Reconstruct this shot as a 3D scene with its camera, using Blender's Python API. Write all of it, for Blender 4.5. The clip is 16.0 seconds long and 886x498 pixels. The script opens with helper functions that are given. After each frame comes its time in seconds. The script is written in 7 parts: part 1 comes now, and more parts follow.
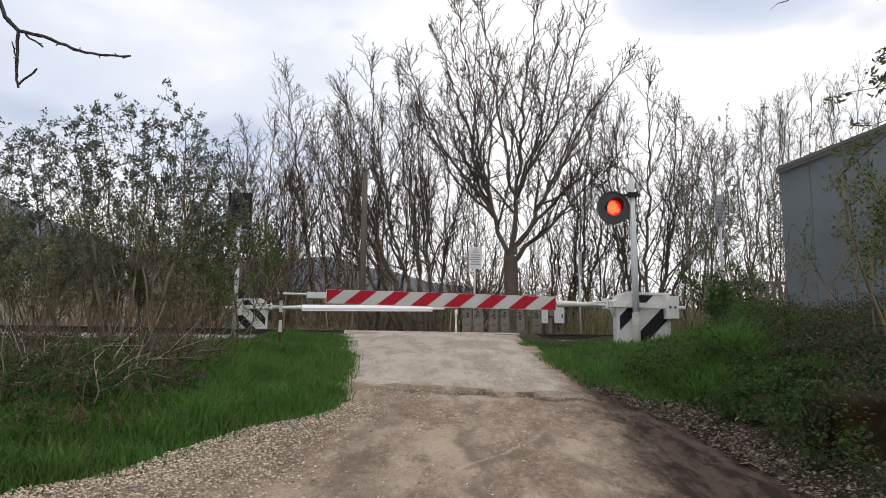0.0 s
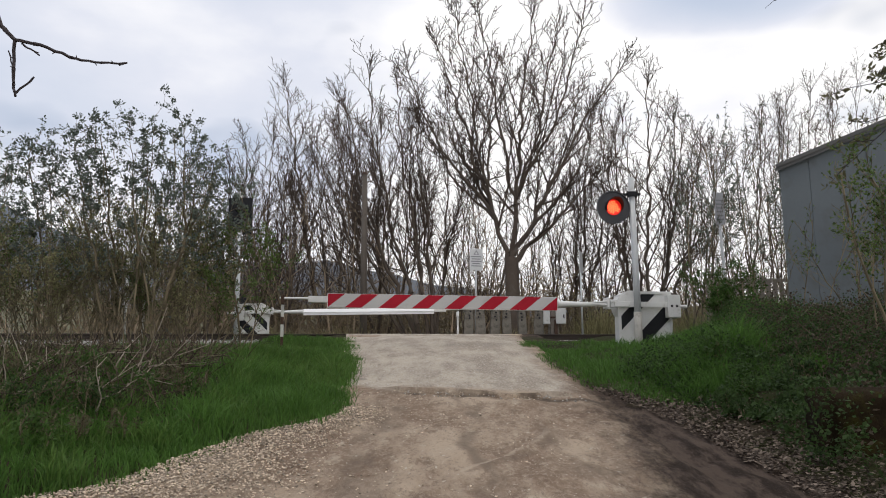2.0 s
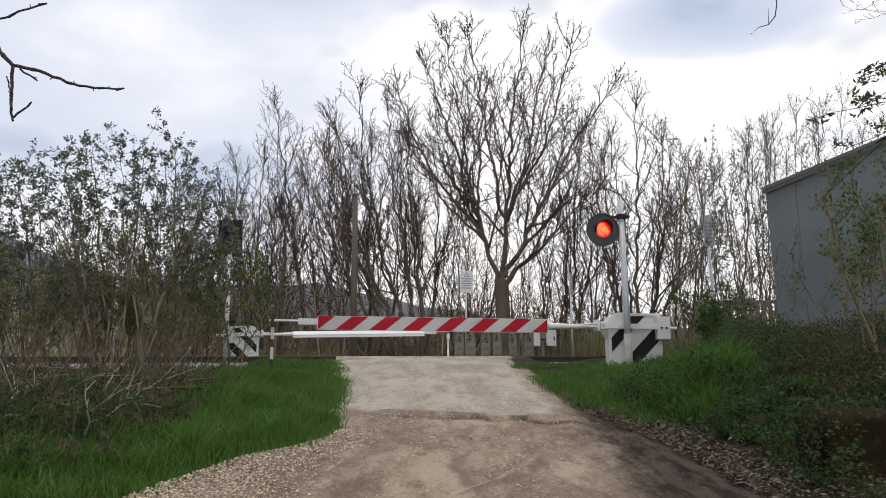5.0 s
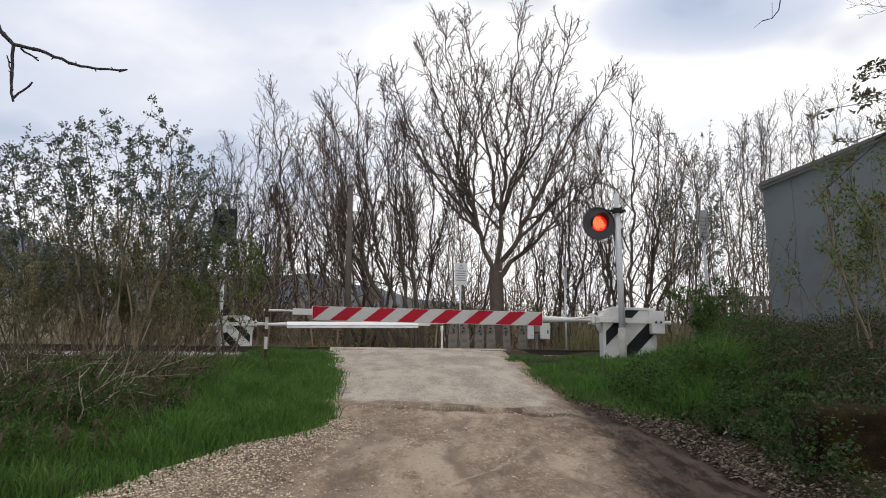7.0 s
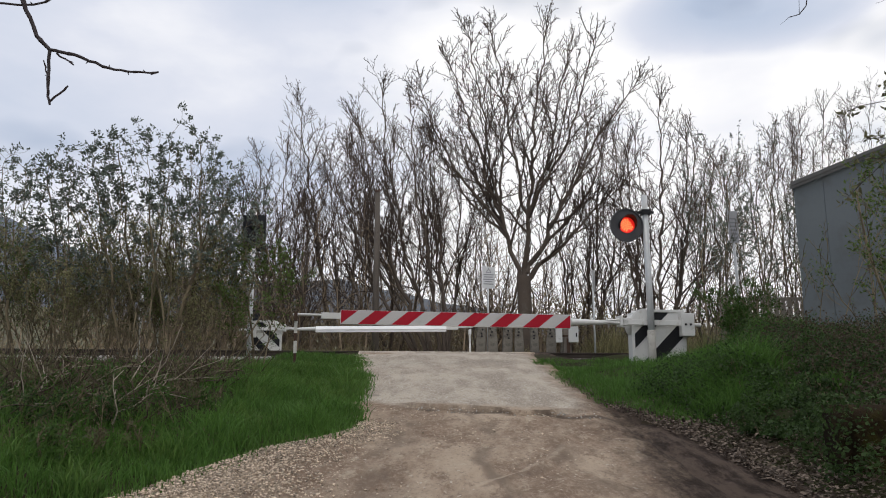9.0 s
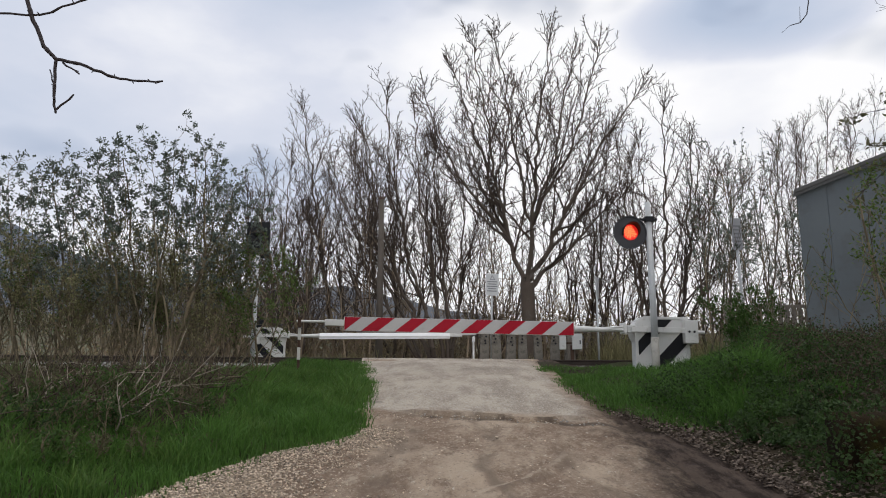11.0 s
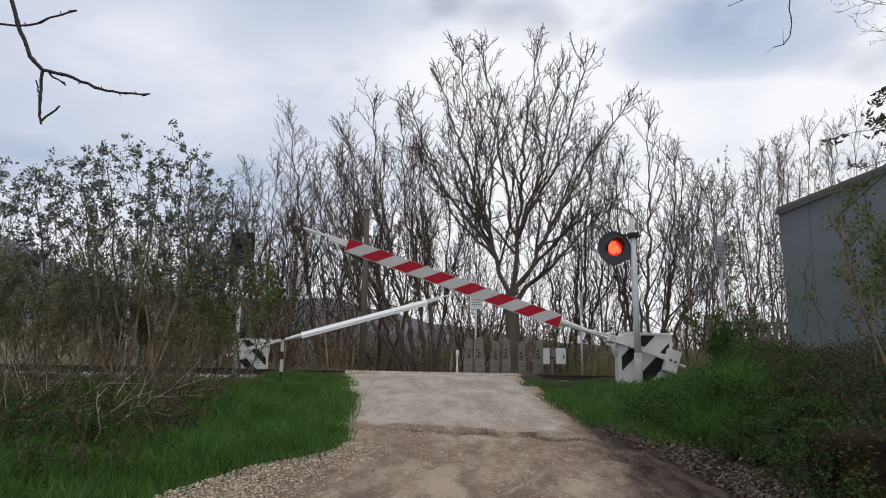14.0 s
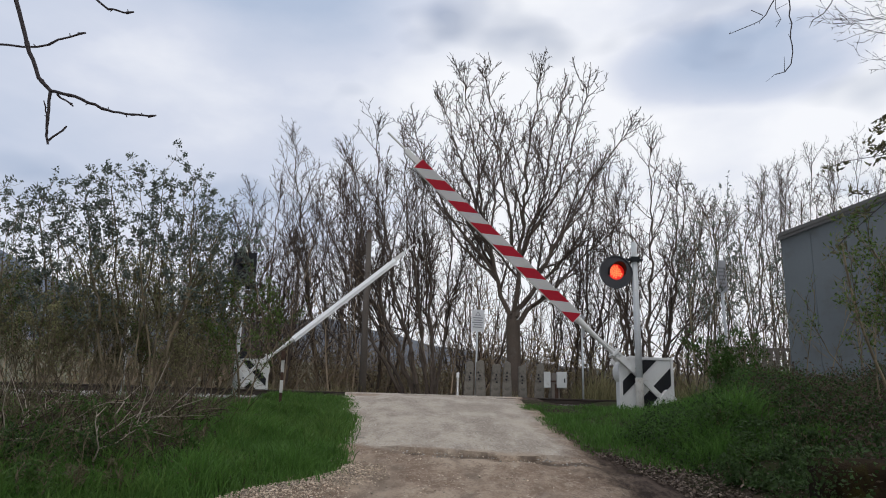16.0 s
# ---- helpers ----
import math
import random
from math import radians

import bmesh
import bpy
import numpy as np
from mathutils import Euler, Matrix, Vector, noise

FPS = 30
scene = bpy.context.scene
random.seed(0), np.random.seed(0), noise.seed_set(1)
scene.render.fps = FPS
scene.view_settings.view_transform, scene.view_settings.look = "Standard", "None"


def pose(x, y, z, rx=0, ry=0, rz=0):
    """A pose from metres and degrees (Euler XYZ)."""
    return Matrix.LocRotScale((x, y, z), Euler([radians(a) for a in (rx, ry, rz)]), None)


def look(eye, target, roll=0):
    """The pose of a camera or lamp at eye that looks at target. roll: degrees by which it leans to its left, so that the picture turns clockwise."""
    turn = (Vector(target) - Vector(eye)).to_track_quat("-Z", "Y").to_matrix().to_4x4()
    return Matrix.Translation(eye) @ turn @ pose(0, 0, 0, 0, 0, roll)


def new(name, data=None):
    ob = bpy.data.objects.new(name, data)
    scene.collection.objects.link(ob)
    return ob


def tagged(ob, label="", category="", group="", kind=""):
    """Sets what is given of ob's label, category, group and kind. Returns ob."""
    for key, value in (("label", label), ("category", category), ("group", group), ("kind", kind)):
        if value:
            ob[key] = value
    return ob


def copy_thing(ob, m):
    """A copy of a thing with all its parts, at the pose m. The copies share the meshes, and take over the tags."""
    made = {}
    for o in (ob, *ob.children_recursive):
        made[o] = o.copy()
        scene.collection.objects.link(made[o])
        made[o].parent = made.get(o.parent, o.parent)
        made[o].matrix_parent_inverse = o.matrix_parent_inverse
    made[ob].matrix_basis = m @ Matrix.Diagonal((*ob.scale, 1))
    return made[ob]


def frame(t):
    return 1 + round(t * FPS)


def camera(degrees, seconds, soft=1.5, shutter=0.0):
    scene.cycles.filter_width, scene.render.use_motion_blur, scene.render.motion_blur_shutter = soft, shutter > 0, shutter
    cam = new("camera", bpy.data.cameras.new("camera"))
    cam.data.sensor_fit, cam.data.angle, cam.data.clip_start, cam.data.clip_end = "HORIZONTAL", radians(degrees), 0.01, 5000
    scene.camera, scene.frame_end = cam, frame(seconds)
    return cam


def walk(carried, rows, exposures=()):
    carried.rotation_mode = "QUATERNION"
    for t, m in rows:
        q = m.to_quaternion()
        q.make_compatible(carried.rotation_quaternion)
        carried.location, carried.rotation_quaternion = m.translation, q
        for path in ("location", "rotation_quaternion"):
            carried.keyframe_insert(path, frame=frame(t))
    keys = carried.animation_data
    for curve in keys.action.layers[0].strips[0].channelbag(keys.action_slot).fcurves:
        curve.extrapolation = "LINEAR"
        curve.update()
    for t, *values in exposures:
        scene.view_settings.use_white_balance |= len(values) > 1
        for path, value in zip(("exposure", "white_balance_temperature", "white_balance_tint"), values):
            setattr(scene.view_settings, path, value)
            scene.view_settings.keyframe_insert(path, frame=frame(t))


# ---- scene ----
cam = camera(58.5, 16.0, soft=1.0, shutter=0.15)
walk(cam, [
    (0.0, pose(-0.019, 0.000, 1.525, 99.440, -0.493, -0.153)),
    (0.5, pose(-0.015, 0.006, 1.526, 99.709, -0.330, -0.529)),
    (1.0, pose(-0.018, 0.012, 1.528, 99.529, 0.131, -0.399)),
    (1.5, pose(-0.014, 0.004, 1.527, 99.599, 0.516, -0.183)),
    (2.0, pose(-0.014, 0.000, 1.525, 99.596, 0.352, 0.052)),
    (2.5, pose(-0.020, 0.006, 1.526, 99.428, 0.494, 0.081)),
    (3.0, pose(-0.019, -0.004, 1.525, 99.673, 0.193, -0.035)),
    (3.5, pose(-0.025, -0.014, 1.522, 100.271, -0.013, -0.579)),
    (4.0, pose(-0.021, -0.022, 1.526, 100.573, 0.237, -0.402)),
    (4.5, pose(-0.024, -0.025, 1.521, 100.899, 0.437, -0.379)),
    (5.0, pose(-0.021, -0.028, 1.522, 101.188, 0.503, -0.654)),
    (7.5, pose(-0.060, 0.007, 1.514, 100.563, -0.231, -1.206)),
    (8.0, pose(-0.053, -0.009, 1.505, 100.633, -0.774, -0.337)),
    (8.5, pose(-0.049, -0.020, 1.492, 100.811, -0.813, 0.353)),
    (9.0, pose(-0.048, -0.019, 1.487, 100.970, -0.014, 0.816)),
    (11.5, pose(-0.035, -0.048, 1.481, 101.547, -0.150, 1.121)),
    (12.0, pose(-0.036, -0.050, 1.483, 101.575, -0.369, 0.860)),
    (12.5, pose(-0.041, -0.050, 1.484, 101.615, -0.772, 0.572)),
    (13.0, pose(-0.039, -0.055, 1.487, 101.824, -0.786, 0.347)),
    (13.5, pose(-0.040, -0.052, 1.491, 102.048, -0.786, 0.087)),
    (14.0, pose(-0.037, -0.050, 1.491, 102.408, -0.640, -0.126)),
    (14.5, pose(-0.038, -0.050, 1.493, 102.561, -0.687, -0.268)),
    (15.0, pose(-0.038, -0.047, 1.491, 102.718, -0.903, -0.334)),
    (15.5, pose(-0.037, -0.051, 1.491, 103.236, -1.157, -0.265)),
    (16.0, pose(-0.037, -0.060, 1.492, 103.998, -1.256, -0.138)),
], exposures=[(0.0, 0.08, 6600, 10), (1.0, 0.0, 6600, 10), (2.5, -0.06, 6650, 10), (3.0, -0.12, 6600, 10), (3.5, -0.08, 6600, 10), (4.0, 0.05, 6600, 10), (5.0, 0.05, 6600, 10), (9.0, -0.10, 6550, 10), (12.5, -0.17, 6450, 10), (16.0, -0.23, 6300, 10)])

# ---- world and sun ----
TURN = math.atan(0.13)                      # how far the line runs away from the square view
SUN_DIR = Vector((-0.25, -0.30, 0.95)).normalized()

world = bpy.data.worlds.new("world")
scene.world = world
world.use_nodes = True


def build_world():
    nt = world.node_tree
    nt.nodes.clear()
    n = nt.nodes.new
    out = n("ShaderNodeOutputWorld")
    sky = n("ShaderNodeTexSky")
    sky.sky_type = "NISHITA"
    sky.sun_disc = False
    sky.sun_elevation = math.asin(SUN_DIR.z)
    sky.sun_rotation = math.atan2(SUN_DIR.x, SUN_DIR.y)
    blue = n("ShaderNodeBackground")
    blue.inputs["Strength"].default_value = 0.12
    nt.links.new(sky.outputs[0], blue.inputs["Color"])
    tc = n("ShaderNodeTexCoord")
    mp = n("ShaderNodeMapping")
    mp.inputs["Scale"].default_value = (1.9, 1.0, 3.9)
    mp.inputs["Location"].default_value = (0.35, 0.0, 0.55)
    nt.links.new(tc.outputs["Generated"], mp.inputs["Vector"])
    big = n("ShaderNodeTexNoise")
    big.inputs["Scale"].default_value = 1.5
    big.inputs["Detail"].default_value = 6
    big.inputs["Roughness"].default_value = 0.5
    nt.links.new(mp.outputs[0], big.inputs["Vector"])
    tone = n("ShaderNodeValToRGB")
    e = tone.color_ramp.elements
    e[0].position, e[0].color = 0.29, (0.545, 0.635, 0.80, 1)
    e[1].position, e[1].color = 0.54, (1.10, 1.10, 1.12, 1)
    mid = tone.color_ramp.elements.new(0.44)
    mid.color = (0.785, 0.825, 0.94, 1)
    # a grey-lavender sheet in the west and overhead, brighter low down and in the east, with one slate-blue bank high in the east
    axes = n("ShaderNodeSeparateXYZ")
    nt.links.new(tc.outputs["Generated"], axes.inputs[0])

    def sums(op, p, q):
        node = n("ShaderNodeMath")
        node.operation = op
        for k, v in ((0, p), (1, q)):
            if isinstance(v, (int, float)):
                node.inputs[k].default_value = v
            else:
                nt.links.new(v, node.inputs[k])
        return node.outputs[0]

    def between(value, lo, hi, a, b):
        node = n("ShaderNodeMapRange")
        node.interpolation_type = "SMOOTHSTEP"
        for key, v in (("From Min", lo), ("From Max", hi), ("To Min", a), ("To Max", b)):
            node.inputs[key].default_value = v
        nt.links.new(value, node.inputs["Value"])
        return node.outputs[0]
    wide, tall = axes.outputs["X"], axes.outputs["Z"]
    soft = sums("MULTIPLY", sums("SUBTRACT", big.outputs["Fac"], 0.5), 0.50)
    east = between(wide, -0.28, 0.14, -0.045, 0.135)
    low = between(tall, 0.36, 0.16, 0.0, 0.05)
    high = between(tall, 0.40, 0.52, 0.0, -0.11)
    u = sums("MULTIPLY", sums("ADD", sums("SUBTRACT", wide, 0.325), sums("MULTIPLY", soft, 0.5)), 1 / 0.15)
    v = sums("MULTIPLY", sums("ADD", sums("SUBTRACT", tall, 0.43), sums("MULTIPLY", soft, 0.25)), 1 / 0.055)
    bank = between(sums("ADD", sums("MULTIPLY", u, u), sums("MULTIPLY", v, v)), 1.3, 0.1, 0.0, -0.20)
    cover = sums("ADD", sums("ADD", sums("ADD", sums("ADD", soft, 0.45), east), sums("ADD", low, high)), bank)
    nt.links.new(cover, tone.inputs["Fac"])
    cloud = n("ShaderNodeBackground")
    cloud.inputs["Strength"].default_value = 1.0
    nt.links.new(tone.outputs["Color"], cloud.inputs["Color"])
    gap = n("ShaderNodeTexNoise")
    gap.inputs["Scale"].default_value = 2.2
    gap.inputs["Detail"].default_value = 3
    nt.links.new(mp.outputs[0], gap.inputs["Vector"])
    hole = n("ShaderNodeMapRange")
    hole.inputs["From Min"].default_value = 0.30
    hole.inputs["From Max"].default_value = 0.42
    hole.inputs["To Min"].default_value = 0.55
    hole.inputs["To Max"].default_value = 1.0
    nt.links.new(gap.outputs["Fac"], hole.inputs["Value"])
    mix = n("ShaderNodeMixShader")
    nt.links.new(hole.outputs[0], mix.inputs[0])
    nt.links.new(blue.outputs[0], mix.inputs[1])
    nt.links.new(cloud.outputs[0], mix.inputs[2])
    nt.links.new(mix.outputs[0], out.inputs["Surface"])


build_world()
sun_data = bpy.data.lights.new("sun", "SUN")
sun_data.energy, sun_data.angle, sun_data.color = 1.0, radians(22), (1.0, 0.95, 0.88)
sun = new("sun", sun_data)
sun.matrix_world = look(SUN_DIR * 60, (0, 0, 0))


# ---- materials ----
def mat(name, base, rough=0.7, metal=0.0, var=0.25, scale=3.0, fine=40.0, bump=0.15, second=None, bias=0.5, coat=0.0, random_by="", spec=0.5):
    """A surface with variation at two scales; second: a colour for stains or worn spots; random_by: 'island' or 'object'."""
    m = bpy.data.materials.new(name)
    m.use_nodes = True
    nt = m.node_tree
    n, link = nt.nodes.new, nt.links.new
    bsdf = nt.nodes["Principled BSDF"]
    bsdf.inputs["Metallic"].default_value = metal
    bsdf.inputs["Coat Weight"].default_value = coat
    bsdf.inputs["Specular IOR Level"].default_value = spec
    tc = n("ShaderNodeTexCoord")
    big, small = n("ShaderNodeTexNoise"), n("ShaderNodeTexNoise")
    for node, s, detail in ((big, scale, 5), (small, fine, 4)):
        node.inputs["Scale"].default_value = s
        node.inputs["Detail"].default_value = detail
        node.inputs["Roughness"].default_value = 0.6
        link(tc.outputs["Object"], node.inputs["Vector"])
    add = n("ShaderNodeMix")
    add.data_type = "FLOAT"
    add.inputs[0].default_value = 0.42
    link(big.outputs["Fac"], add.inputs[2])
    link(small.outputs["Fac"], add.inputs[3])
    fac = add.outputs[0]
    if random_by:
        rnd = n("ShaderNodeNewGeometry") if random_by == "island" else n("ShaderNodeObjectInfo")
        more = n("ShaderNodeMix")
        more.data_type = "FLOAT"
        more.inputs[0].default_value = 0.5
        link(fac, more.inputs[2])
        link(rnd.outputs["Random Per Island" if random_by == "island" else "Random"], more.inputs[3])
        fac = more.outputs[0]
    ramp = n("ShaderNodeValToRGB")
    e = ramp.color_ramp.elements
    e[0].position, e[1].position = 0.25, 0.75
    e[0].color = (*(c * (1 - var) for c in base), 1)
    e[1].color = (*(min(1.0, c * (1 + var)) for c in base), 1)
    link(fac, ramp.inputs["Fac"])
    colour = ramp.outputs["Color"]
    if second:
        spot = n("ShaderNodeTexNoise")
        spot.inputs["Scale"].default_value = scale * 1.7
        spot.inputs["Detail"].default_value = 8
        spot.inputs["Roughness"].default_value = 0.65
        link(tc.outputs["Object"], spot.inputs["Vector"])
        edge = n("ShaderNodeMapRange")
        edge.inputs["From Min"].default_value = bias
        edge.inputs["From Max"].default_value = bias + 0.14
        link(spot.outputs["Fac"], edge.inputs["Value"])
        over = n("ShaderNodeMix")
        over.data_type = "RGBA"
        link(edge.outputs[0], over.inputs["Factor"])
        link(colour, over.inputs[6])
        over.inputs[7].default_value = (*second, 1)
        colour = over.outputs[2]
    link(colour, bsdf.inputs["Base Color"])
    rr = n("ShaderNodeMapRange")
    rr.inputs["To Min"].default_value = max(0.03, rough - 0.12)
    rr.inputs["To Max"].default_value = min(1.0, rough + 0.12)
    link(small.outputs["Fac"], rr.inputs["Value"])
    link(rr.outputs[0], bsdf.inputs["Roughness"])
    if bump:
        b = n("ShaderNodeBump")
        b.inputs["Strength"].default_value = bump
        b.inputs["Distance"].default_value = 0.02
        link(small.outputs["Fac"], b.inputs["Height"])
        link(b.outputs[0], bsdf.inputs["Normal"])
    return m


def leaf_mat(name, base, var=0.4):
    """Thin leaves and blades: some light comes through."""
    m = mat(name, base, rough=0.55, var=var, scale=0.8, fine=9.0, bump=0, random_by="island", spec=0.2)
    nt = m.node_tree
    bsdf, out = nt.nodes["Principled BSDF"], nt.nodes["Material Output"]
    thin = nt.nodes.new("ShaderNodeBsdfTranslucent")
    nt.links.new(bsdf.inputs["Base Color"].links[0].from_socket, thin.inputs["Color"])
    mix = nt.nodes.new("ShaderNodeMixShader")
    mix.inputs[0].default_value = 0.45
    nt.links.new(bsdf.outputs[0], mix.inputs[1])
    nt.links.new(thin.outputs[0], mix.inputs[2])
    nt.links.new(mix.outputs[0], out.inputs["Surface"])
    return m


def glow(name, colour, strength):
    m = bpy.data.materials.new(name)
    m.use_nodes = True
    bsdf = m.node_tree.nodes["Principled BSDF"]
    bsdf.inputs["Base Color"].default_value = (*(c * 0.5 for c in colour), 1)
    bsdf.inputs["Emission Color"].default_value = (*colour, 1)
    bsdf.inputs["Emission Strength"].default_value = strength
    return m


M = {}
M["soil"] = mat("soil", (0.046, 0.036, 0.024), 0.95, spec=0.06, var=0.5, scale=0.9, fine=18, bump=0.6, second=(0.032, 0.036, 0.014), bias=0.42)
M["ballast"] = mat("ballast", (0.33, 0.31, 0.28), 0.95, var=0.5, scale=6, fine=30, bump=0.9, random_by="island")
M["pebble"] = mat("pebble", (0.45, 0.365, 0.275), 0.9, var=0.65, scale=5, fine=30, bump=0.2, random_by="island")
M["bark"] = mat("bark", (0.096, 0.073, 0.056), 0.95, var=0.35, scale=1.5, fine=22, bump=0.5, second=(0.135, 0.113, 0.090), bias=0.56)
M["twig"] = mat("twig", (0.068, 0.048, 0.036), 0.9, var=0.35, scale=1.0, fine=20, bump=0, random_by="island")
M["shrub_twig"] = mat("shrub_twig", (0.150, 0.119, 0.072), 0.9, var=0.4, scale=1.0, fine=20, bump=0, random_by="island")
M["scrub_twig"] = mat("scrub_twig", (0.225, 0.168, 0.112), 0.9, var=0.4, scale=1.0, fine=20, bump=0, random_by="island")
M["straw"] = mat("straw", (0.17, 0.13, 0.088), 0.9, var=0.4, scale=1.0, fine=20, bump=0, random_by="island")
M["bleached"] = mat("bleached", (0.29, 0.245, 0.19), 0.9, var=0.4, scale=4.0, fine=40, bump=0.2)
M["brush"] = mat("brush", (0.078, 0.060, 0.044), 0.95, var=0.5, scale=1.0, fine=20, bump=0, random_by="island", spec=0.1)
M["dark_bark"] = mat("dark_bark", (0.045, 0.035, 0.036), 0.85, var=0.35, scale=14, fine=120, bump=0.4)
M["willow_leaf"] = leaf_mat("willow_leaf", (0.150, 0.175, 0.145))
M["fresh_leaf"] = leaf_mat("fresh_leaf", (0.095, 0.14, 0.038), 0.5)
M["olive_leaf"] = leaf_mat("olive_leaf", (0.225, 0.215, 0.105))
M["grass"] = leaf_mat("grass", (0.085, 0.174, 0.035), 0.36)
M["bramble"] = leaf_mat("bramble", (0.060, 0.112, 0.026), 0.4)
M["pale_grass"] = leaf_mat("pale_grass", (0.105, 0.180, 0.042), 0.3)
M["dull_leaf"] = leaf_mat("dull_leaf", (0.11, 0.105, 0.055), 0.5)
M["ivy"] = leaf_mat("ivy", (0.046, 0.080, 0.025), 0.45)
M["scrub_leaf"] = leaf_mat("scrub_leaf", (0.28, 0.22, 0.125))
M["dry_leaf"] = mat("dry_leaf", (0.138, 0.108, 0.086), 0.9, spec=0.12, var=0.7, scale=2, fine=30, bump=0, random_by="island")
M["dead_leaf"] = leaf_mat("dead_leaf", (0.085, 0.066, 0.045))
M["white"] = mat("white_paint", (0.66, 0.65, 0.62), 0.5, var=0.08, scale=2.5, fine=30, bump=0.06, second=(0.46, 0.42, 0.36), bias=0.60)
M["clean_white"] = mat("clean_white", (0.80, 0.795, 0.785), 0.45, var=0.08, scale=2.0, fine=30, bump=0.03)
M["worn_white"] = mat("worn_white", (0.62, 0.61, 0.57), 0.6, var=0.12, scale=3, fine=30, bump=0.1, second=(0.20, 0.14, 0.09), bias=0.60)
M["black"] = mat("black_paint", (0.016, 0.016, 0.018), 0.6, var=0.3, scale=4, fine=40, bump=0.05, spec=0.2)
M["stripe_white"] = mat("stripe_white", (0.47, 0.455, 0.44), 0.5, var=0.10, scale=2.0, fine=30, bump=0.03, second=(0.38, 0.36, 0.34), bias=0.56)
M["red"] = mat("red_reflector", (0.36, 0.006, 0.020), 0.5, var=0.15, scale=3, fine=40, bump=0.03, spec=0.2)
M["galv"] = mat("galvanised", (0.48, 0.49, 0.49), 0.5, metal=0.3, var=0.15, scale=3, fine=30, bump=0.05, second=(0.38, 0.36, 0.33), bias=0.56)
M["rust"] = mat("rust", (0.07, 0.038, 0.025), 0.9, var=0.4, scale=6, fine=60, bump=0.4)
M["rail"] = mat("rail_steel", (0.055, 0.042, 0.034), 0.6, metal=0.5, var=0.3, scale=4, fine=40, bump=0.2)
M["concrete"] = mat("concrete", (0.36, 0.345, 0.31), 0.92, var=0.22, scale=3, fine=40, bump=0.4, second=(0.21, 0.20, 0.17), bias=0.54)
M["old_concrete"] = mat("old_concrete", (0.175, 0.158, 0.132), 0.92, var=0.4, scale=3, fine=40, bump=0.5, second=(0.085, 0.076, 0.062), bias=0.5)
M["shed"] = mat("shed_sheet", (0.112, 0.130, 0.142), 0.6, metal=0.1, var=0.12, scale=0.8, fine=16, bump=0.05, second=(0.095, 0.105, 0.108), bias=0.54)
M["shed_roof"] = mat("shed_roof", (0.10, 0.098, 0.095), 0.8, var=0.2, scale=2, fine=20, bump=0.2)
M["moss"] = mat("mossy_stone", (0.022, 0.0145, 0.008), 0.95, var=0.5, scale=4, fine=30, bump=0.9, second=(0.036, 0.032, 0.008), bias=0.52, spec=0.08)
M["pole_wood"] = mat("pole_wood", (0.10, 0.083, 0.068), 0.9, var=0.25, scale=2, fine=30, bump=0.3)
M["board"] = mat("signal_board", (0.045, 0.045, 0.05), 0.6, var=0.2, scale=4, fine=40, bump=0.05)
M["wood"] = mat("grey_wood", (0.22, 0.19, 0.16), 0.9, var=0.3, scale=3, fine=30, bump=0.3)
M["sign"] = mat("sign_face", (0.62, 0.62, 0.62), 0.45, var=0.06, scale=4, fine=40, bump=0.0)
M["sign_grey"] = mat("sign_grey", (0.36, 0.36, 0.37), 0.5, var=0.12, scale=4, fine=40, bump=0.0)
M["sign_ink"] = mat("sign_ink", (0.22, 0.22, 0.23), 0.6, var=0.1, bump=0)
M["cabinet"] = mat("cabinet_grey", (0.55, 0.55, 0.53), 0.55, var=0.08, scale=4, bump=0.05, second=(0.38, 0.35, 0.31), bias=0.6)
M["lens"] = glow("red_lens", (1.0, 0.02, 0.012), 0.55)
M["led"] = glow("red_led", (1.0, 0.19, 0.06), 2.6)
M["t_blue"] = mat("train_blue", (0.055, 0.128, 0.44), 0.45, var=0.08, scale=0.8, fine=14, bump=0.0, second=(0.07, 0.10, 0.30), bias=0.60, coat=0.2)
M["t_grey"] = mat("train_silver", (0.345, 0.342, 0.338), 0.45, var=0.06, scale=0.8, fine=14, bump=0.0, coat=0.1)
M["t_dark"] = mat("train_charcoal", (0.026, 0.031, 0.033), 0.5, var=0.12, scale=0.8, fine=14, bump=0.0, spec=0.10)
M["t_navy"] = mat("train_navy", (0.019, 0.021, 0.060), 0.4, var=0.1, bump=0)
M["t_swoosh"] = mat("train_deep_blue", (0.045, 0.065, 0.26), 0.4, var=0.1, bump=0)
M["lining"] = mat("train_lining", (0.03, 0.03, 0.032), 0.8, var=0.1, bump=0)
M["t_yellow"] = mat("train_yellow", (0.55, 0.32, 0.075), 0.4, var=0.08, bump=0)
M["t_green"] = mat("train_green", (0.24, 0.70, 0.012), 0.38, var=0.05, scale=1, bump=0, coat=0.2)
M["t_under"] = mat("train_underframe", (0.03, 0.028, 0.027), 0.85, var=0.4, scale=3, fine=20, bump=0.3)
M["t_glass"] = mat("train_glass", (0.006, 0.007, 0.009), 0.15, var=0.2, bump=0, spec=0.15)
M["t_band"] = mat("train_band", (0.012, 0.0125, 0.014), 0.35, var=0.1, bump=0, spec=0.12)

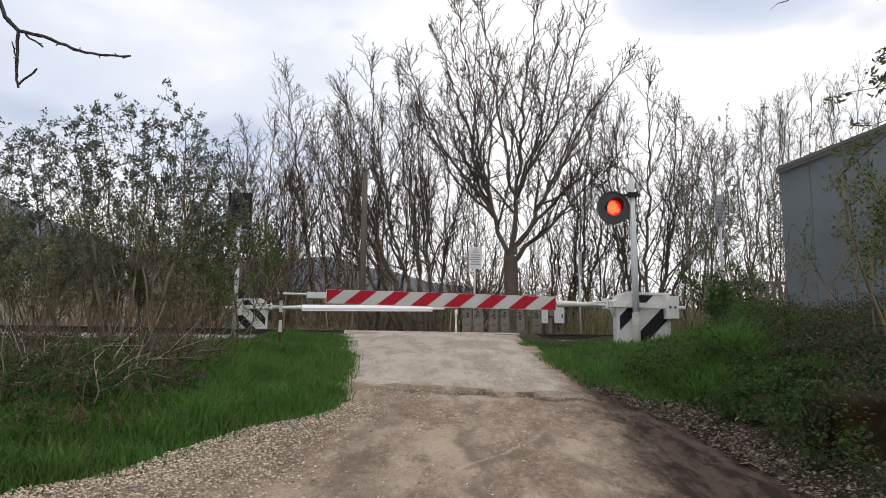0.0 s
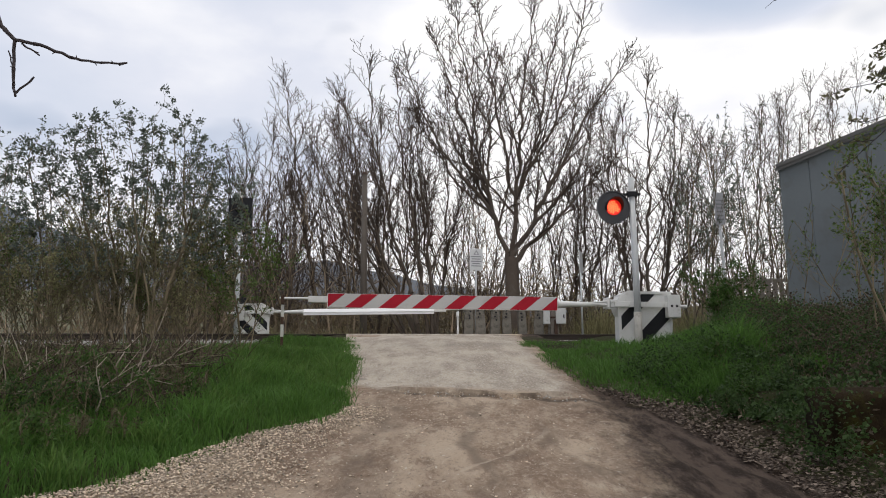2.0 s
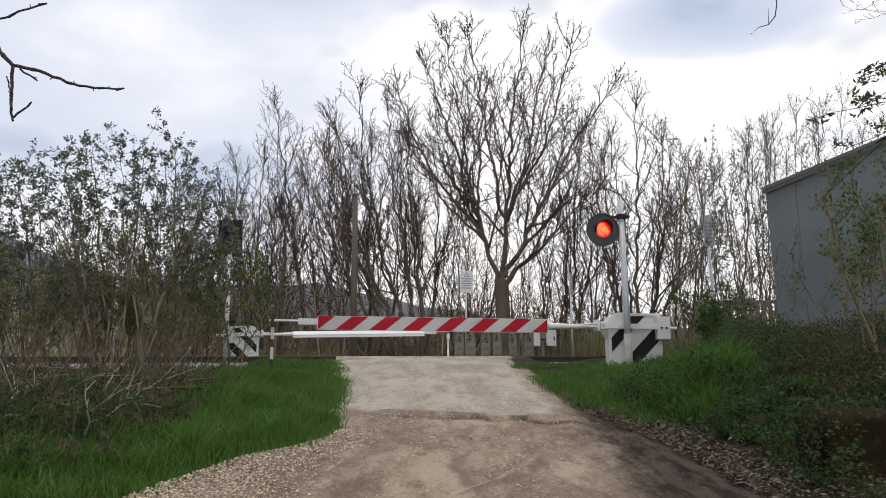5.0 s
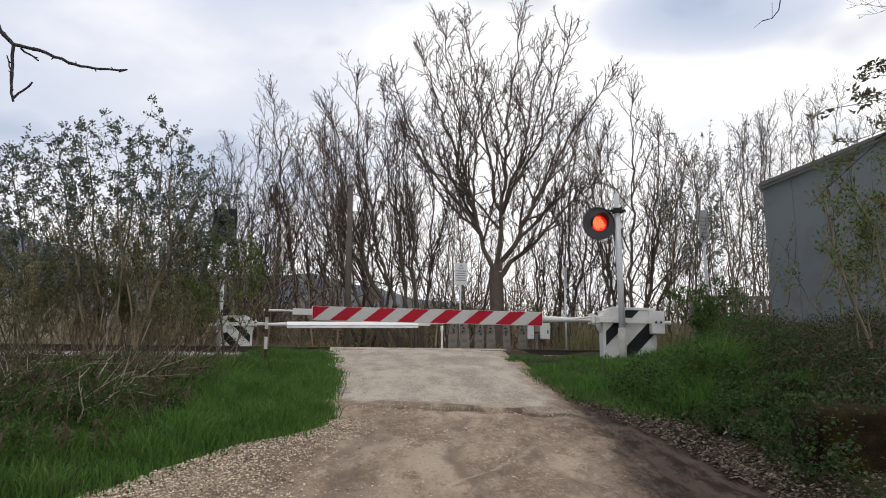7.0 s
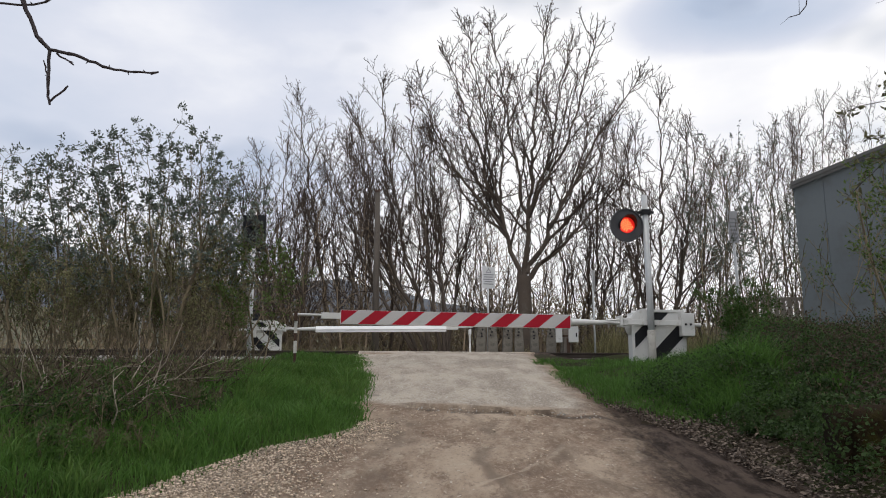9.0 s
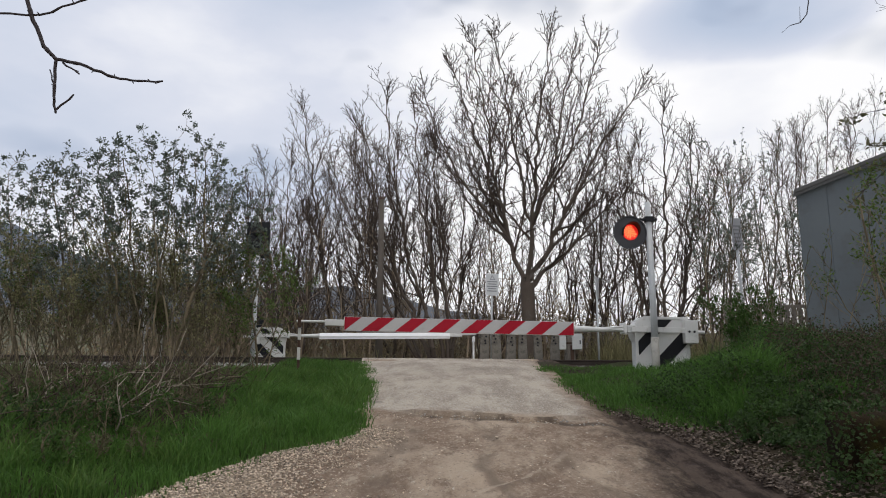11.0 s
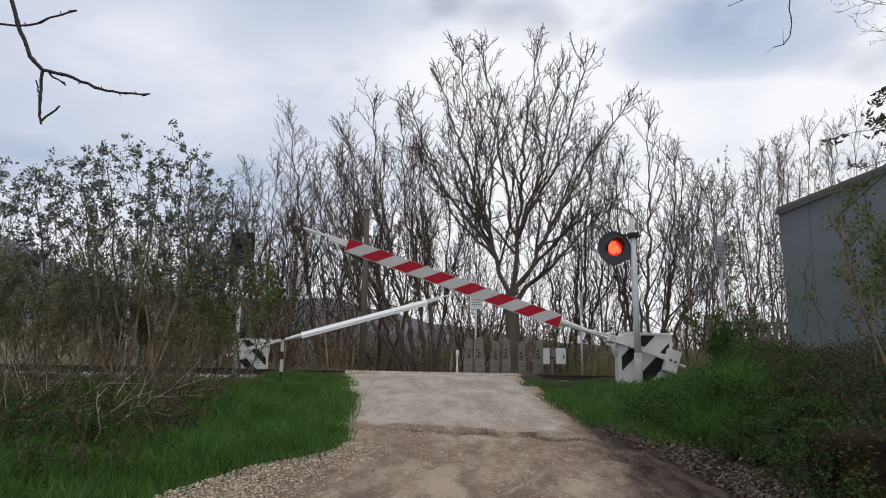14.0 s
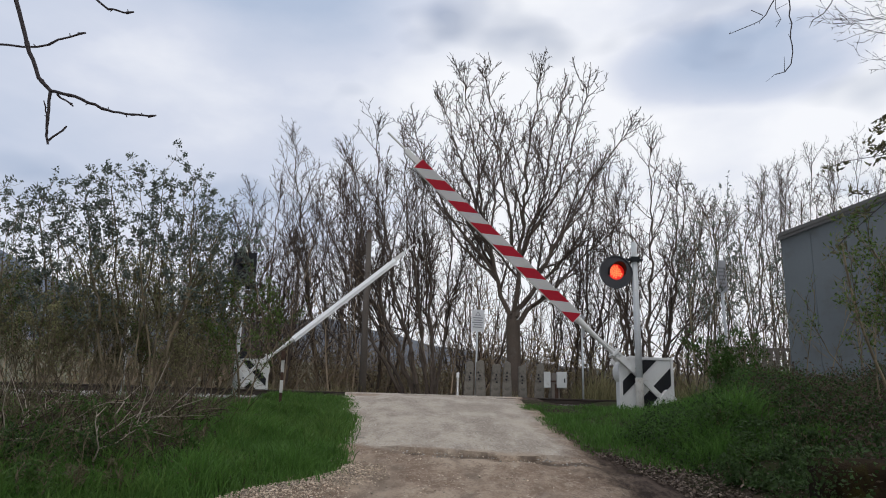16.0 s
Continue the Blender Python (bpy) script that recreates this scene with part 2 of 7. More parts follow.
def clear_glass():
    m = bpy.data.materials.new("tinted_glass")
    m.use_nodes = True
    nt = m.node_tree
    out = nt.nodes["Material Output"]
    nt.nodes.remove(nt.nodes["Principled BSDF"])
    see, gloss, mix = nt.nodes.new("ShaderNodeBsdfTransparent"), nt.nodes.new("ShaderNodeBsdfGlossy"), nt.nodes.new("ShaderNodeMixShader")
    see.inputs["Color"].default_value = (0.63, 0.65, 0.65, 1)
    gloss.inputs["Roughness"].default_value = 0.04
    gloss.inputs["Color"].default_value = (0.8, 0.85, 0.9, 1)
    mix.inputs[0].default_value = 0.025
    nt.links.new(see.outputs[0], mix.inputs[1])
    nt.links.new(gloss.outputs[0], mix.inputs[2])
    nt.links.new(mix.outputs[0], out.inputs["Surface"])
    return m


M["t_clear"] = clear_glass()
M["seat"] = mat("seat_cloth", (0.05, 0.07, 0.14), 0.9, var=0.2, bump=0)
M["bellows"] = mat("bellows", (0.15, 0.155, 0.155), 0.7, var=0.2, bump=0.1)
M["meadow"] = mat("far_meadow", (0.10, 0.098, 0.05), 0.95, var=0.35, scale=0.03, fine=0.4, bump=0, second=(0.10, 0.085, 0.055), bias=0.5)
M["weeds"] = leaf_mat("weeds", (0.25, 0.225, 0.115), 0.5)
# distance haze is painted into both hill colours as a blue-grey tint
M["hazy_hill"] = mat("hazy_hill", (0.115, 0.132, 0.168), 0.95, var=0.25, scale=0.01, fine=0.1, bump=0, second=(0.10, 0.12, 0.14), bias=0.5)
M["field"] = mat("hazy_woods", (0.085, 0.092, 0.105), 0.95, var=0.35, scale=0.012, fine=0.12, bump=0, second=(0.088, 0.084, 0.082), bias=0.5)


def road_material():
    """Dirt road: pale compacted middle, dark damp mud along one side, tyre ruts, stones."""
    m = bpy.data.materials.new("dirt_road")
    m.use_nodes = True
    nt = m.node_tree
    n, link = nt.nodes.new, nt.links.new
    bsdf = nt.nodes["Principled BSDF"]
    tc = n("ShaderNodeTexCoord")

    def noise_node(scale, detail=6, rough=0.6, stretch=None):
        node = n("ShaderNodeTexNoise")
        node.inputs["Scale"].default_value, node.inputs["Detail"].default_value = scale, detail
        node.inputs["Roughness"].default_value = rough
        if stretch:
            mp = n("ShaderNodeMapping")
            mp.inputs["Scale"].default_value = stretch
            link(tc.outputs["Object"], mp.inputs["Vector"])
            link(mp.outputs[0], node.inputs["Vector"])
        else:
            link(tc.outputs["Object"], node.inputs["Vector"])
        return node.outputs["Fac"]

    def blend(fac, a, b):
        node = n("ShaderNodeMix")
        node.data_type = "RGBA"
        link(fac, node.inputs["Factor"])
        for k, v in ((6, a), (7, b)):
            if isinstance(v, tuple):
                node.inputs[k].default_value = (*v, 1)
            else:
                link(v, node.inputs[k])
        return node.outputs[2]

    def span(value, lo, hi):
        node = n("ShaderNodeMapRange")
        node.interpolation_type = "SMOOTHSTEP"
        node.inputs["From Min"].default_value, node.inputs["From Max"].default_value = lo, hi
        link(value, node.inputs["Value"])
        return node.outputs[0]

    def calc(op, a, b):
        node = n("ShaderNodeMath")
        node.operation = op
        for k, v in ((0, a), (1, b)):
            if isinstance(v, (int, float)):
                node.inputs[k].default_value = v
            else:
                link(v, node.inputs[k])
        return node.outputs[0]

    xyz = n("ShaderNodeSeparateXYZ")
    link(tc.outputs["Object"], xyz.inputs[0])
    long = (1.0, 0.32, 1)
    warm = blend(span(noise_node(1.5, 10, 0.68, long), 0.38, 0.62), (0.20, 0.138, 0.097), (0.42, 0.328, 0.24))
    warm = blend(calc("MULTIPLY", span(noise_node(4.5, 10, 0.75, (1.0, 0.45, 1)), 0.50, 0.62), 0.8), warm, (0.165, 0.115, 0.083))
    warm = blend(calc("MULTIPLY", span(noise_node(7.0, 10, 0.78, (1.0, 0.4, 1)), 0.53, 0.66), 0.8), warm, (0.45, 0.375, 0.28))
    grit = blend(calc("MULTIPLY", span(noise_node(24, 5, 0.8, (1.0, 0.5, 1)), 0.46, 0.66), 0.75), warm, (0.385, 0.305, 0.23))
    grit = blend(calc("MULTIPLY", span(noise_node(34, 4, 0.8, (1.0, 0.5, 1)), 0.52, 0.66), 0.55), grit, (0.15, 0.115, 0.085))
    grit = blend(span(noise_node(21, 3, 0.6, (1.0, 0.6, 1)), 0.65, 0.70), grit, (0.48, 0.415, 0.335))
    # wheel tracks: compacted and darker, along the lane
    lane = calc("ADD", xyz.outputs["X"], calc("MULTIPLY", calc("SUBTRACT", noise_node(0.7, 3), 0.5), 0.7))
    for centre, width in ((-0.62, 0.34), (1.05, 0.24), (0.25, 0.12)):
        near = span(calc("ABSOLUTE", calc("SUBTRACT", lane, centre), 0.0), width, 0.02)
        patchy = calc("MULTIPLY", near, span(noise_node(2.2, 6, 0.6, long), 0.38, 0.60))
        grit = blend(calc("MULTIPLY", patchy, 0.72), grit, (0.155, 0.117, 0.088))
    # the ramp: pale worn asphalt full of dust, with darker worn patches
    pale = blend(span(noise_node(2.6, 8, 0.68, long), 0.38, 0.62), (0.29, 0.24, 0.19), (0.455, 0.39, 0.312))
    pale = blend(span(noise_node(38, 4, 0.8, (1.0, 0.45, 1)), 0.47, 0.66), pale, (0.50, 0.455, 0.39))
    pale = blend(calc("MULTIPLY", span(noise_node(30, 4, 0.8, (1.0, 0.45, 1)), 0.55, 0.66), 0.8), pale, (0.17, 0.145, 0.12))
    pale = blend(calc("MULTIPLY", span(noise_node(1.3, 8, 0.75, (0.8, 0.6, 1)), 0.60, 0.70), 0.7), pale, (0.20, 0.175, 0.15))
    ramp = span(calc("ADD", calc("ADD", xyz.outputs["Y"], calc("MULTIPLY", xyz.outputs["X"], 0.28)), calc("MULTIPLY", calc("SUBTRACT", noise_node(3.5, 6), 0.5), 0.6)), 9.55, 9.95)
    shoulder = span(calc("ADD", xyz.outputs["X"], calc("MULTIPLY", calc("SUBTRACT", noise_node(2.5, 6), 0.5), 0.8)), 1.75, 1.30)
    grit = blend(calc("MULTIPLY", ramp, shoulder), grit, pale)
    # damp mud along the shaded verge, with an uneven border
    wobble = calc("MULTIPLY", calc("SUBTRACT", noise_node(3.0, 10, 0.78, (1.0, 0.35, 1)), 0.5), 1.5)
    side = calc("ADD", calc("SUBTRACT", xyz.outputs["X"], calc("MULTIPLY", calc("SUBTRACT", xyz.outputs["Y"], 5.3), 0.075)), wobble)
    mud = calc("MULTIPLY", span(side, 1.02, 1.75), span(xyz.outputs["Y"], 14.0, 10.2))
    damp = blend(span(noise_node(7, 8, 0.7, (1.0, 0.16, 1)), 0.42, 0.58), (0.028, 0.020, 0.0155), (0.082, 0.060, 0.047))
    damp = blend(calc("MULTIPLY", span(noise_node(22, 4, 0.8, (1.0, 0.5, 1)), 0.56, 0.66), 0.5), damp, (0.11, 0.083, 0.063))
    body = blend(mud, grit, damp)
    # the crest of a turning wheel's track, pale, with a darker furrow beside it
    for a, slope, bend, lo, hi in ((-4.88, 0.839, -0.159, 5.7, 7.5), (0.868, -0.14, 0.0, 4.9, 5.9)):
        along = xyz.outputs["Y"]
        path = calc("ADD", calc("ADD", calc("MULTIPLY", along, slope), a), calc("MULTIPLY", calc("POWER", calc("SUBTRACT", along, 5.9), 2.0), bend))
        off = calc("SUBTRACT", calc("ADD", xyz.outputs["X"], calc("MULTIPLY", calc("SUBTRACT", noise_node(6, 4), 0.5), 0.12)), path)
        part_of = calc("MULTIPLY", calc("MULTIPLY", span(along, lo, lo + 0.25), span(along, hi, hi - 0.5)), span(noise_node(5, 4), 0.32, 0.52))
        crest = calc("MULTIPLY", span(calc("ABSOLUTE", off, 0.0), 0.05, 0.01), part_of)
        furrow = calc("MULTIPLY", span(calc("ABSOLUTE", calc("SUBTRACT", off, 0.11), 0.0), 0.10, 0.02), part_of)
        body = blend(calc("MULTIPLY", furrow, 0.5), body, (0.15, 0.108, 0.08))
        body = blend(calc("MULTIPLY", crest, 0.5), body, (0.42, 0.345, 0.26))
    # thin shadow and dirt below the asphalt's broken edge, painted as a dark band
    edge_shade = calc("MULTIPLY", span(calc("ABSOLUTE", calc("SUBTRACT", xyz.outputs["Y"], calc("ADD", 9.55, calc("MULTIPLY", xyz.outputs["X"], -0.30))), 0.0), 0.11, 0.03), calc("MULTIPLY", span(noise_node(2.6, 5), 0.36, 0.58), span(xyz.outputs["X"], -0.8, -0.3)))
    body = blend(calc("MULTIPLY", edge_shade, 0.75), body, (0.075, 0.058, 0.046))
    link(body, bsdf.inputs["Base Color"])
    bsdf.inputs["Roughness"].default_value = 0.95
    bsdf.inputs["Specular IOR Level"].default_value = 0.1
    b = n("ShaderNodeBump")
    b.inputs["Strength"].default_value, b.inputs["Distance"].default_value = 0.7, 0.03
    link(calc("ADD", noise_node(26, 6, 0.7), calc("MULTIPLY", noise_node(4, 4), 1.5)), b.inputs["Height"])
    link(b.outputs[0], bsdf.inputs["Normal"])
    return m


M["road"] = road_material()


# ---- mesh helpers ----
def mesh_object(name, verts, faces, material, parent=None, label="", index=None, smooth=False):
    me = bpy.data.meshes.new(name)
    me.from_pydata([tuple(v) for v in verts] if not isinstance(verts, np.ndarray) else verts.tolist(), [], faces if not isinstance(faces, np.ndarray) else faces.tolist())
    for m in (material if isinstance(material, (list, tuple)) else [material]):
        me.materials.append(m)
    if index is not None:
        me.polygons.foreach_set("material_index", index)
    if smooth:
        me.polygons.foreach_set("use_smooth", [True] * len(me.polygons))
    me.update()
    ob = new(name, me)
    ob.parent = parent
    if label:
        ob["label"] = label
    return ob


def part(name, bm, material, parent, label="", smooth=False):
    """Links a bmesh as one mesh object under a thing or a part."""
    me = bpy.data.meshes.new(name)
    bm.normal_update()
    bm.to_mesh(me)
    bm.free()
    for m in (material if isinstance(material, (list, tuple)) else [material]):
        me.materials.append(m)
    if smooth:
        for p in me.polygons:
            p.use_smooth = True
    ob = new(name, me)
    ob.parent = parent
    if label:
        ob["label"] = label
    return ob


def box(x0, x1, y0, y1, z0, z1, bevel=0.0, bm=None):
    own = bmesh.new()
    bmesh.ops.create_cube(own, size=1)
    for v in own.verts:
        v.co = Vector((x0 + (v.co.x + 0.5) * (x1 - x0), y0 + (v.co.y + 0.5) * (y1 - y0), z0 + (v.co.z + 0.5) * (z1 - z0)))
    if bevel:
        bmesh.ops.bevel(own, geom=own.edges[:], offset=bevel, segments=2, affect="EDGES", profile=0.7)
    return own if bm is None else join(bm, own)


def join(bm, other):
    me = bpy.data.meshes.new("tmp")
    other.to_mesh(me)
    other.free()
    bm.from_mesh(me)
    bpy.data.meshes.remove(me)
    return bm


def cyl(p0, p1, r0, r1=None, sides=12, bm=None):
    own = bmesh.new()
    p0, p1 = Vector(p0), Vector(p1)
    d = p1 - p0
    m = Matrix.Translation((p0 + p1) / 2) @ d.to_track_quat("Z", "Y").to_matrix().to_4x4()
    bmesh.ops.create_cone(own, cap_ends=True, segments=sides, radius1=r0, radius2=r0 if r1 is None else r1, depth=d.length, matrix=m)
    return own if bm is None else join(bm, own)


def prism(points, y0, y1, bm=None):
    """A plate: an outline in x and z, between two depths y."""
    own = bmesh.new()
    a = [own.verts.new((x, y0, z)) for x, z in points]
    b = [own.verts.new((x, y1, z)) for x, z in points]
    own.faces.new(a)
    own.faces.new(b[::-1])
    for i in range(len(points)):
        j = (i + 1) % len(points)
        own.faces.new((a[i], b[i], b[j], a[j]))
    bmesh.ops.recalc_face_normals(own, faces=own.faces[:])
    return own if bm is None else join(bm, own)


def tubes(name, segs, sides, material, parent=None, label="", bare=False):
    """Many tapered twigs in one mesh; segs: rows of two points and two radii."""
    s = np.asarray(segs, float)
    p0, p1, r0, r1 = s[:, 0:3], s[:, 3:6], s[:, 6], s[:, 7]
    d = p1 - p0
    d /= np.linalg.norm(d, axis=1, keepdims=True) + 1e-9
    ref = np.where(np.abs(d[:, 2:3]) < 0.9, [[0.0, 0, 1]], [[1.0, 0, 0]])
    u = np.cross(d, ref)
    u /= np.linalg.norm(u, axis=1, keepdims=True) + 1e-9
    w = np.cross(d, u)
    n = len(s)
    verts = np.zeros((n, 2, sides, 3))
    for k in range(sides):
        a = 2 * math.pi * k / sides
        off = math.cos(a) * u + math.sin(a) * w
        verts[:, 0, k] = p0 + off * r0[:, None]
        verts[:, 1, k] = p1 + off * r1[:, None]
    base = np.arange(n)[:, None] * 2 * sides
    faces = []
    for k in range(sides):
        j = (k + 1) % sides
        faces.append(np.concatenate([base + k, base + j, base + sides + j, base + sides + k], 1))
    faces = np.stack(faces, 1).reshape(-1, 4)
    if bare:
        return verts.reshape(-1, 3), faces
    return mesh_object(name, verts.reshape(-1, 3), faces, material, parent, label, smooth=sides > 4)


def leaves(name, places, size, material, parent=None, label="", rng=None, flat=0.0, slim=0.42):
    """Many leaves in one mesh, each two faces folded along the midrib."""
    p = np.asarray(places, float)
    n = len(p)
    a = rng.normal(size=(n, 3))
    a[:, 2] = a[:, 2] * (1 - flat) + 0.15
    a /= np.linalg.norm(a, axis=1, keepdims=True)
    b = rng.normal(size=(n, 3))
    if flat:
        b[:, 2] *= 1 - flat
    b -= (a * b).sum(1, keepdims=True) * a
    b /= np.linalg.norm(b, axis=1, keepdims=True)
    c = np.cross(a, b)
    L = size * rng.uniform(0.6, 1.35, (n, 1))
    W = L * slim
    lift = L * rng.uniform(0.02, 0.16, (n, 1))
    v = np.stack([p, p + a * L * 0.45 + b * W * 0.5 + c * lift, p + a * L, p + a * L * 0.45 - b * W * 0.5 + c * lift], 1)
    base = np.arange(n)[:, None] * 4
    f = np.stack([np.concatenate([base, base + 1, base + 2], 1), np.concatenate([base, base + 2, base + 3], 1)], 1).reshape(-1, 3)
    return mesh_object(name, v.reshape(-1, 3), f, material, parent, label)


def thing(name, m, label, category, group="", kind=""):
    ob = new(name)
    ob.empty_display_size = 0.2
    ob.matrix_basis = m
    return tagged(ob, label, category, group, kind)


def sstep(a, b, x):
    t = np.clip((np.asarray(x, float) - a) / (b - a), 0, 1)
    return t * t * (3 - 2 * t)


# ---- ground ----
LEFT_Y, LEFT_X = (-6, 0, 3.4, 4.6, 5.35, 5.65, 6.3, 6.6, 7.3, 7.75, 8.3, 9.2, 12.4, 17.2, 21, 30), (-2.3, -2.3, -2.4, -2.85, -2.85, -2.38, -2.20, -2.08, -1.80, -1.40, -1.10, -1.14, -1.36, -1.93, -2.1, -2.4)
RIGHT_Y, RIGHT_X = (-6, 0, 5.3, 6.75, 7.8, 8.7, 9.9, 12.4, 16.8, 21, 30), (3.2, 2.9, 2.32, 2.22, 2.12, 1.93, 1.72, 1.55, 1.25, 1.7, 1.6)


def left_edge(y):
    return np.interp(y, LEFT_Y, LEFT_X)


def right_edge(y):
    return np.interp(y, RIGHT_Y, RIGHT_X)


def road_z(x, y):
    """The lane climbs to the line and is level across it."""
    v = np.asarray(y, float) - 0.13 * np.asarray(x, float)
    k = 0.16
    rise = 2.66 - k * np.logaddexp(0, (2.66 - 0.147 * np.asarray(y, float)) / k)
    return np.where(v > 18.6, np.maximum(rise, 2.66 - 0.5 * np.clip(18.9 - v, 0, 1)), rise)


def ground_z(x, y):
    x, y = np.asarray(x, float), np.asarray(y, float)
    v = y - 0.13 * x
    z = road_z(x, np.minimum(y, 60))
    dl, dr = left_edge(y) - x, x - right_edge(y)
    off = np.maximum(dl, dr)
    verge = sstep(14.4, 12.4, v)
    z = z + np.interp(y, (4, 9, 11, 13, 15), (0.34, 0.32, 0.22, 0.08, 0.0)) * sstep(0.1, 2.2, dl)
    wall_y = np.interp(x, (2.6, 3.05), (4.9, 6.05))                # the bank wraps round the wall's end
    wall = sstep(wall_y, np.maximum(wall_y + 0.25, 6.3), y)
    z = z + verge * wall * np.interp(dr, (0, 0.5, 1, 2.1, 2.7, 3.2, 4.5), (0, 0.02, 0.10, 0.33, 0.44, 0.55, 0.60)) + verge * (1 - wall) * 0.14 * sstep(0.2, 1.2, dr)
    z = z - 0.12 * np.exp(-((x - 3.3) / 0.9) ** 2 - ((y - 14.4) / 1.3) ** 2)
    # shoulder of the line beside the lane
    z = z - 0.30 * sstep(0.2, 1.2, off) * sstep(16.5, 17.6, v) * sstep(20.5, 19.8, v) * 0.5
    bump = 0.05 * np.sin(x * 2.1 + 0.7 * y) * np.sin(y * 1.7 - x * 0.6) + 0.03 * np.sin(5.1 * x) * np.sin(4.3 * y + 1)
    z = z + bump * sstep(0.1, 0.8, off) * sstep(22, 17, v)
    # far country: gentle fall, then hills
    r = np.hypot(x, y)
    az = np.degrees(np.arctan2(x, y))
    front = np.interp(az, (-180, -70, -30, -25, -19, -8, 0, 10, 30, 90, 180), (60, 180, 215, 165, 150, 158, 126, 100, 80, 60, 60))
    hill = front * sstep(200, 1100, r) ** 1.3 * (1 + 0.010 * np.sin(az * 1.3) + 0.004 * np.sin(az * 3.1 + 1))
    return z + hill


def axis_steps():
    near = np.arange(-8, 24.01, 0.17)
    mid = np.concatenate([24 + np.cumsum(np.geomspace(0.2, 120, 60))])
    low = -8 - np.cumsum(np.geomspace(0.2, 120, 60))
    return np.concatenate([low[::-1], near, mid])


def vnoise(x, y, size, seed):
    """Smooth random bumps of about that size, 0 to 1."""
    table = np.random.default_rng(seed).uniform(size=(64, 64))
    u, v = np.asarray(x, float) / size, np.asarray(y, float) / size
    i, j = np.floor(u).astype(int), np.floor(v).astype(int)
    fu, fv = u - i, v - j
    fu, fv = fu * fu * (3 - 2 * fu), fv * fv * (3 - 2 * fv)
    p = table[i % 64, j % 64] * (1 - fu) + table[(i + 1) % 64, j % 64] * fu
    q = table[i % 64, (j + 1) % 64] * (1 - fu) + table[(i + 1) % 64, (j + 1) % 64] * fu
    return p * (1 - fv) + q * fv


def build_ground():
    ys = axis_steps()
    nearx = np.arange(-9, 9.01, 0.17)
    far = np.cumsum(np.geomspace(0.2, 130, 55))
    xs = np.concatenate([-9 - far[::-1], nearx, 9 + far])
    X, Y = np.meshgrid(xs, ys)
    Z = ground_z(X, Y)
    inside = np.minimum(X - left_edge(Y), right_edge(Y) - X)
    Z = Z - (0.02 + 0.08 * sstep(-0.2, 0.2, inside)) * (inside > -0.45) * (Y < 29)
    nx, ny = len(xs), len(ys)
    idx = np.arange(nx * ny).reshape(ny, nx)
    f = np.stack([idx[:-1, :-1], idx[:-1, 1:], idx[1:, 1:], idx[1:, :-1]], -1).reshape(-1, 4)
    cx, cy = (X[:-1, :-1] + X[1:, 1:]).ravel() / 2, (Y[:-1, :-1] + Y[1:, 1:]).ravel() / 2
    cz = (Z[:-1, :-1] + Z[1:, 1:]).ravel() / 2
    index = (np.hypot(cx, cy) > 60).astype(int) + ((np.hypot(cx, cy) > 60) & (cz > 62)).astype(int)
    # the farther western hill gets the bluer colour, with more haze painted in
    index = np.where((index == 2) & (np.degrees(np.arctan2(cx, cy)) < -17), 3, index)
    ob = mesh_object("ground", np.stack([X, Y, Z], -1).reshape(-1, 3), f, [M["soil"], M["meadow"], M["field"], M["hazy_hill"]], index=index.tolist(), smooth=True)
    tagged(ob, "dark soil and verge banks rising to wooded hills tinted with painted haze", "ground", kind="structure")


def strip(y0, y1, step, across, lift, edge_l, edge_r, ragged=0.0, seed=3):
    ys = np.arange(y0, y1 + 1e-6, step)
    el, er = edge_l(ys), edge_r(ys)
    if ragged:
        el = el + ragged * 2 * (vnoise(ys, ys * 0 + 3, 0.5, seed) - 0.5)
        er = er + ragged * 2 * (vnoise(ys, ys * 0 + 9, 0.5, seed) - 0.5)
    t = np.linspace(0, 1, across)
    X = el[:, None] + (er - el)[:, None] * t[None]
    Y = np.repeat(ys[:, None], across, 1)
    Z = road_z(X, Y) + lift(X, Y)
    idx = np.arange(X.size).reshape(X.shape)
    f = np.stack([idx[:-1, :-1], idx[:-1, 1:], idx[1:, 1:], idx[1:, :-1]], -1).reshape(-1, 4)
    return np.stack([X, Y, Z], -1).reshape(-1, 3), f, X, Y


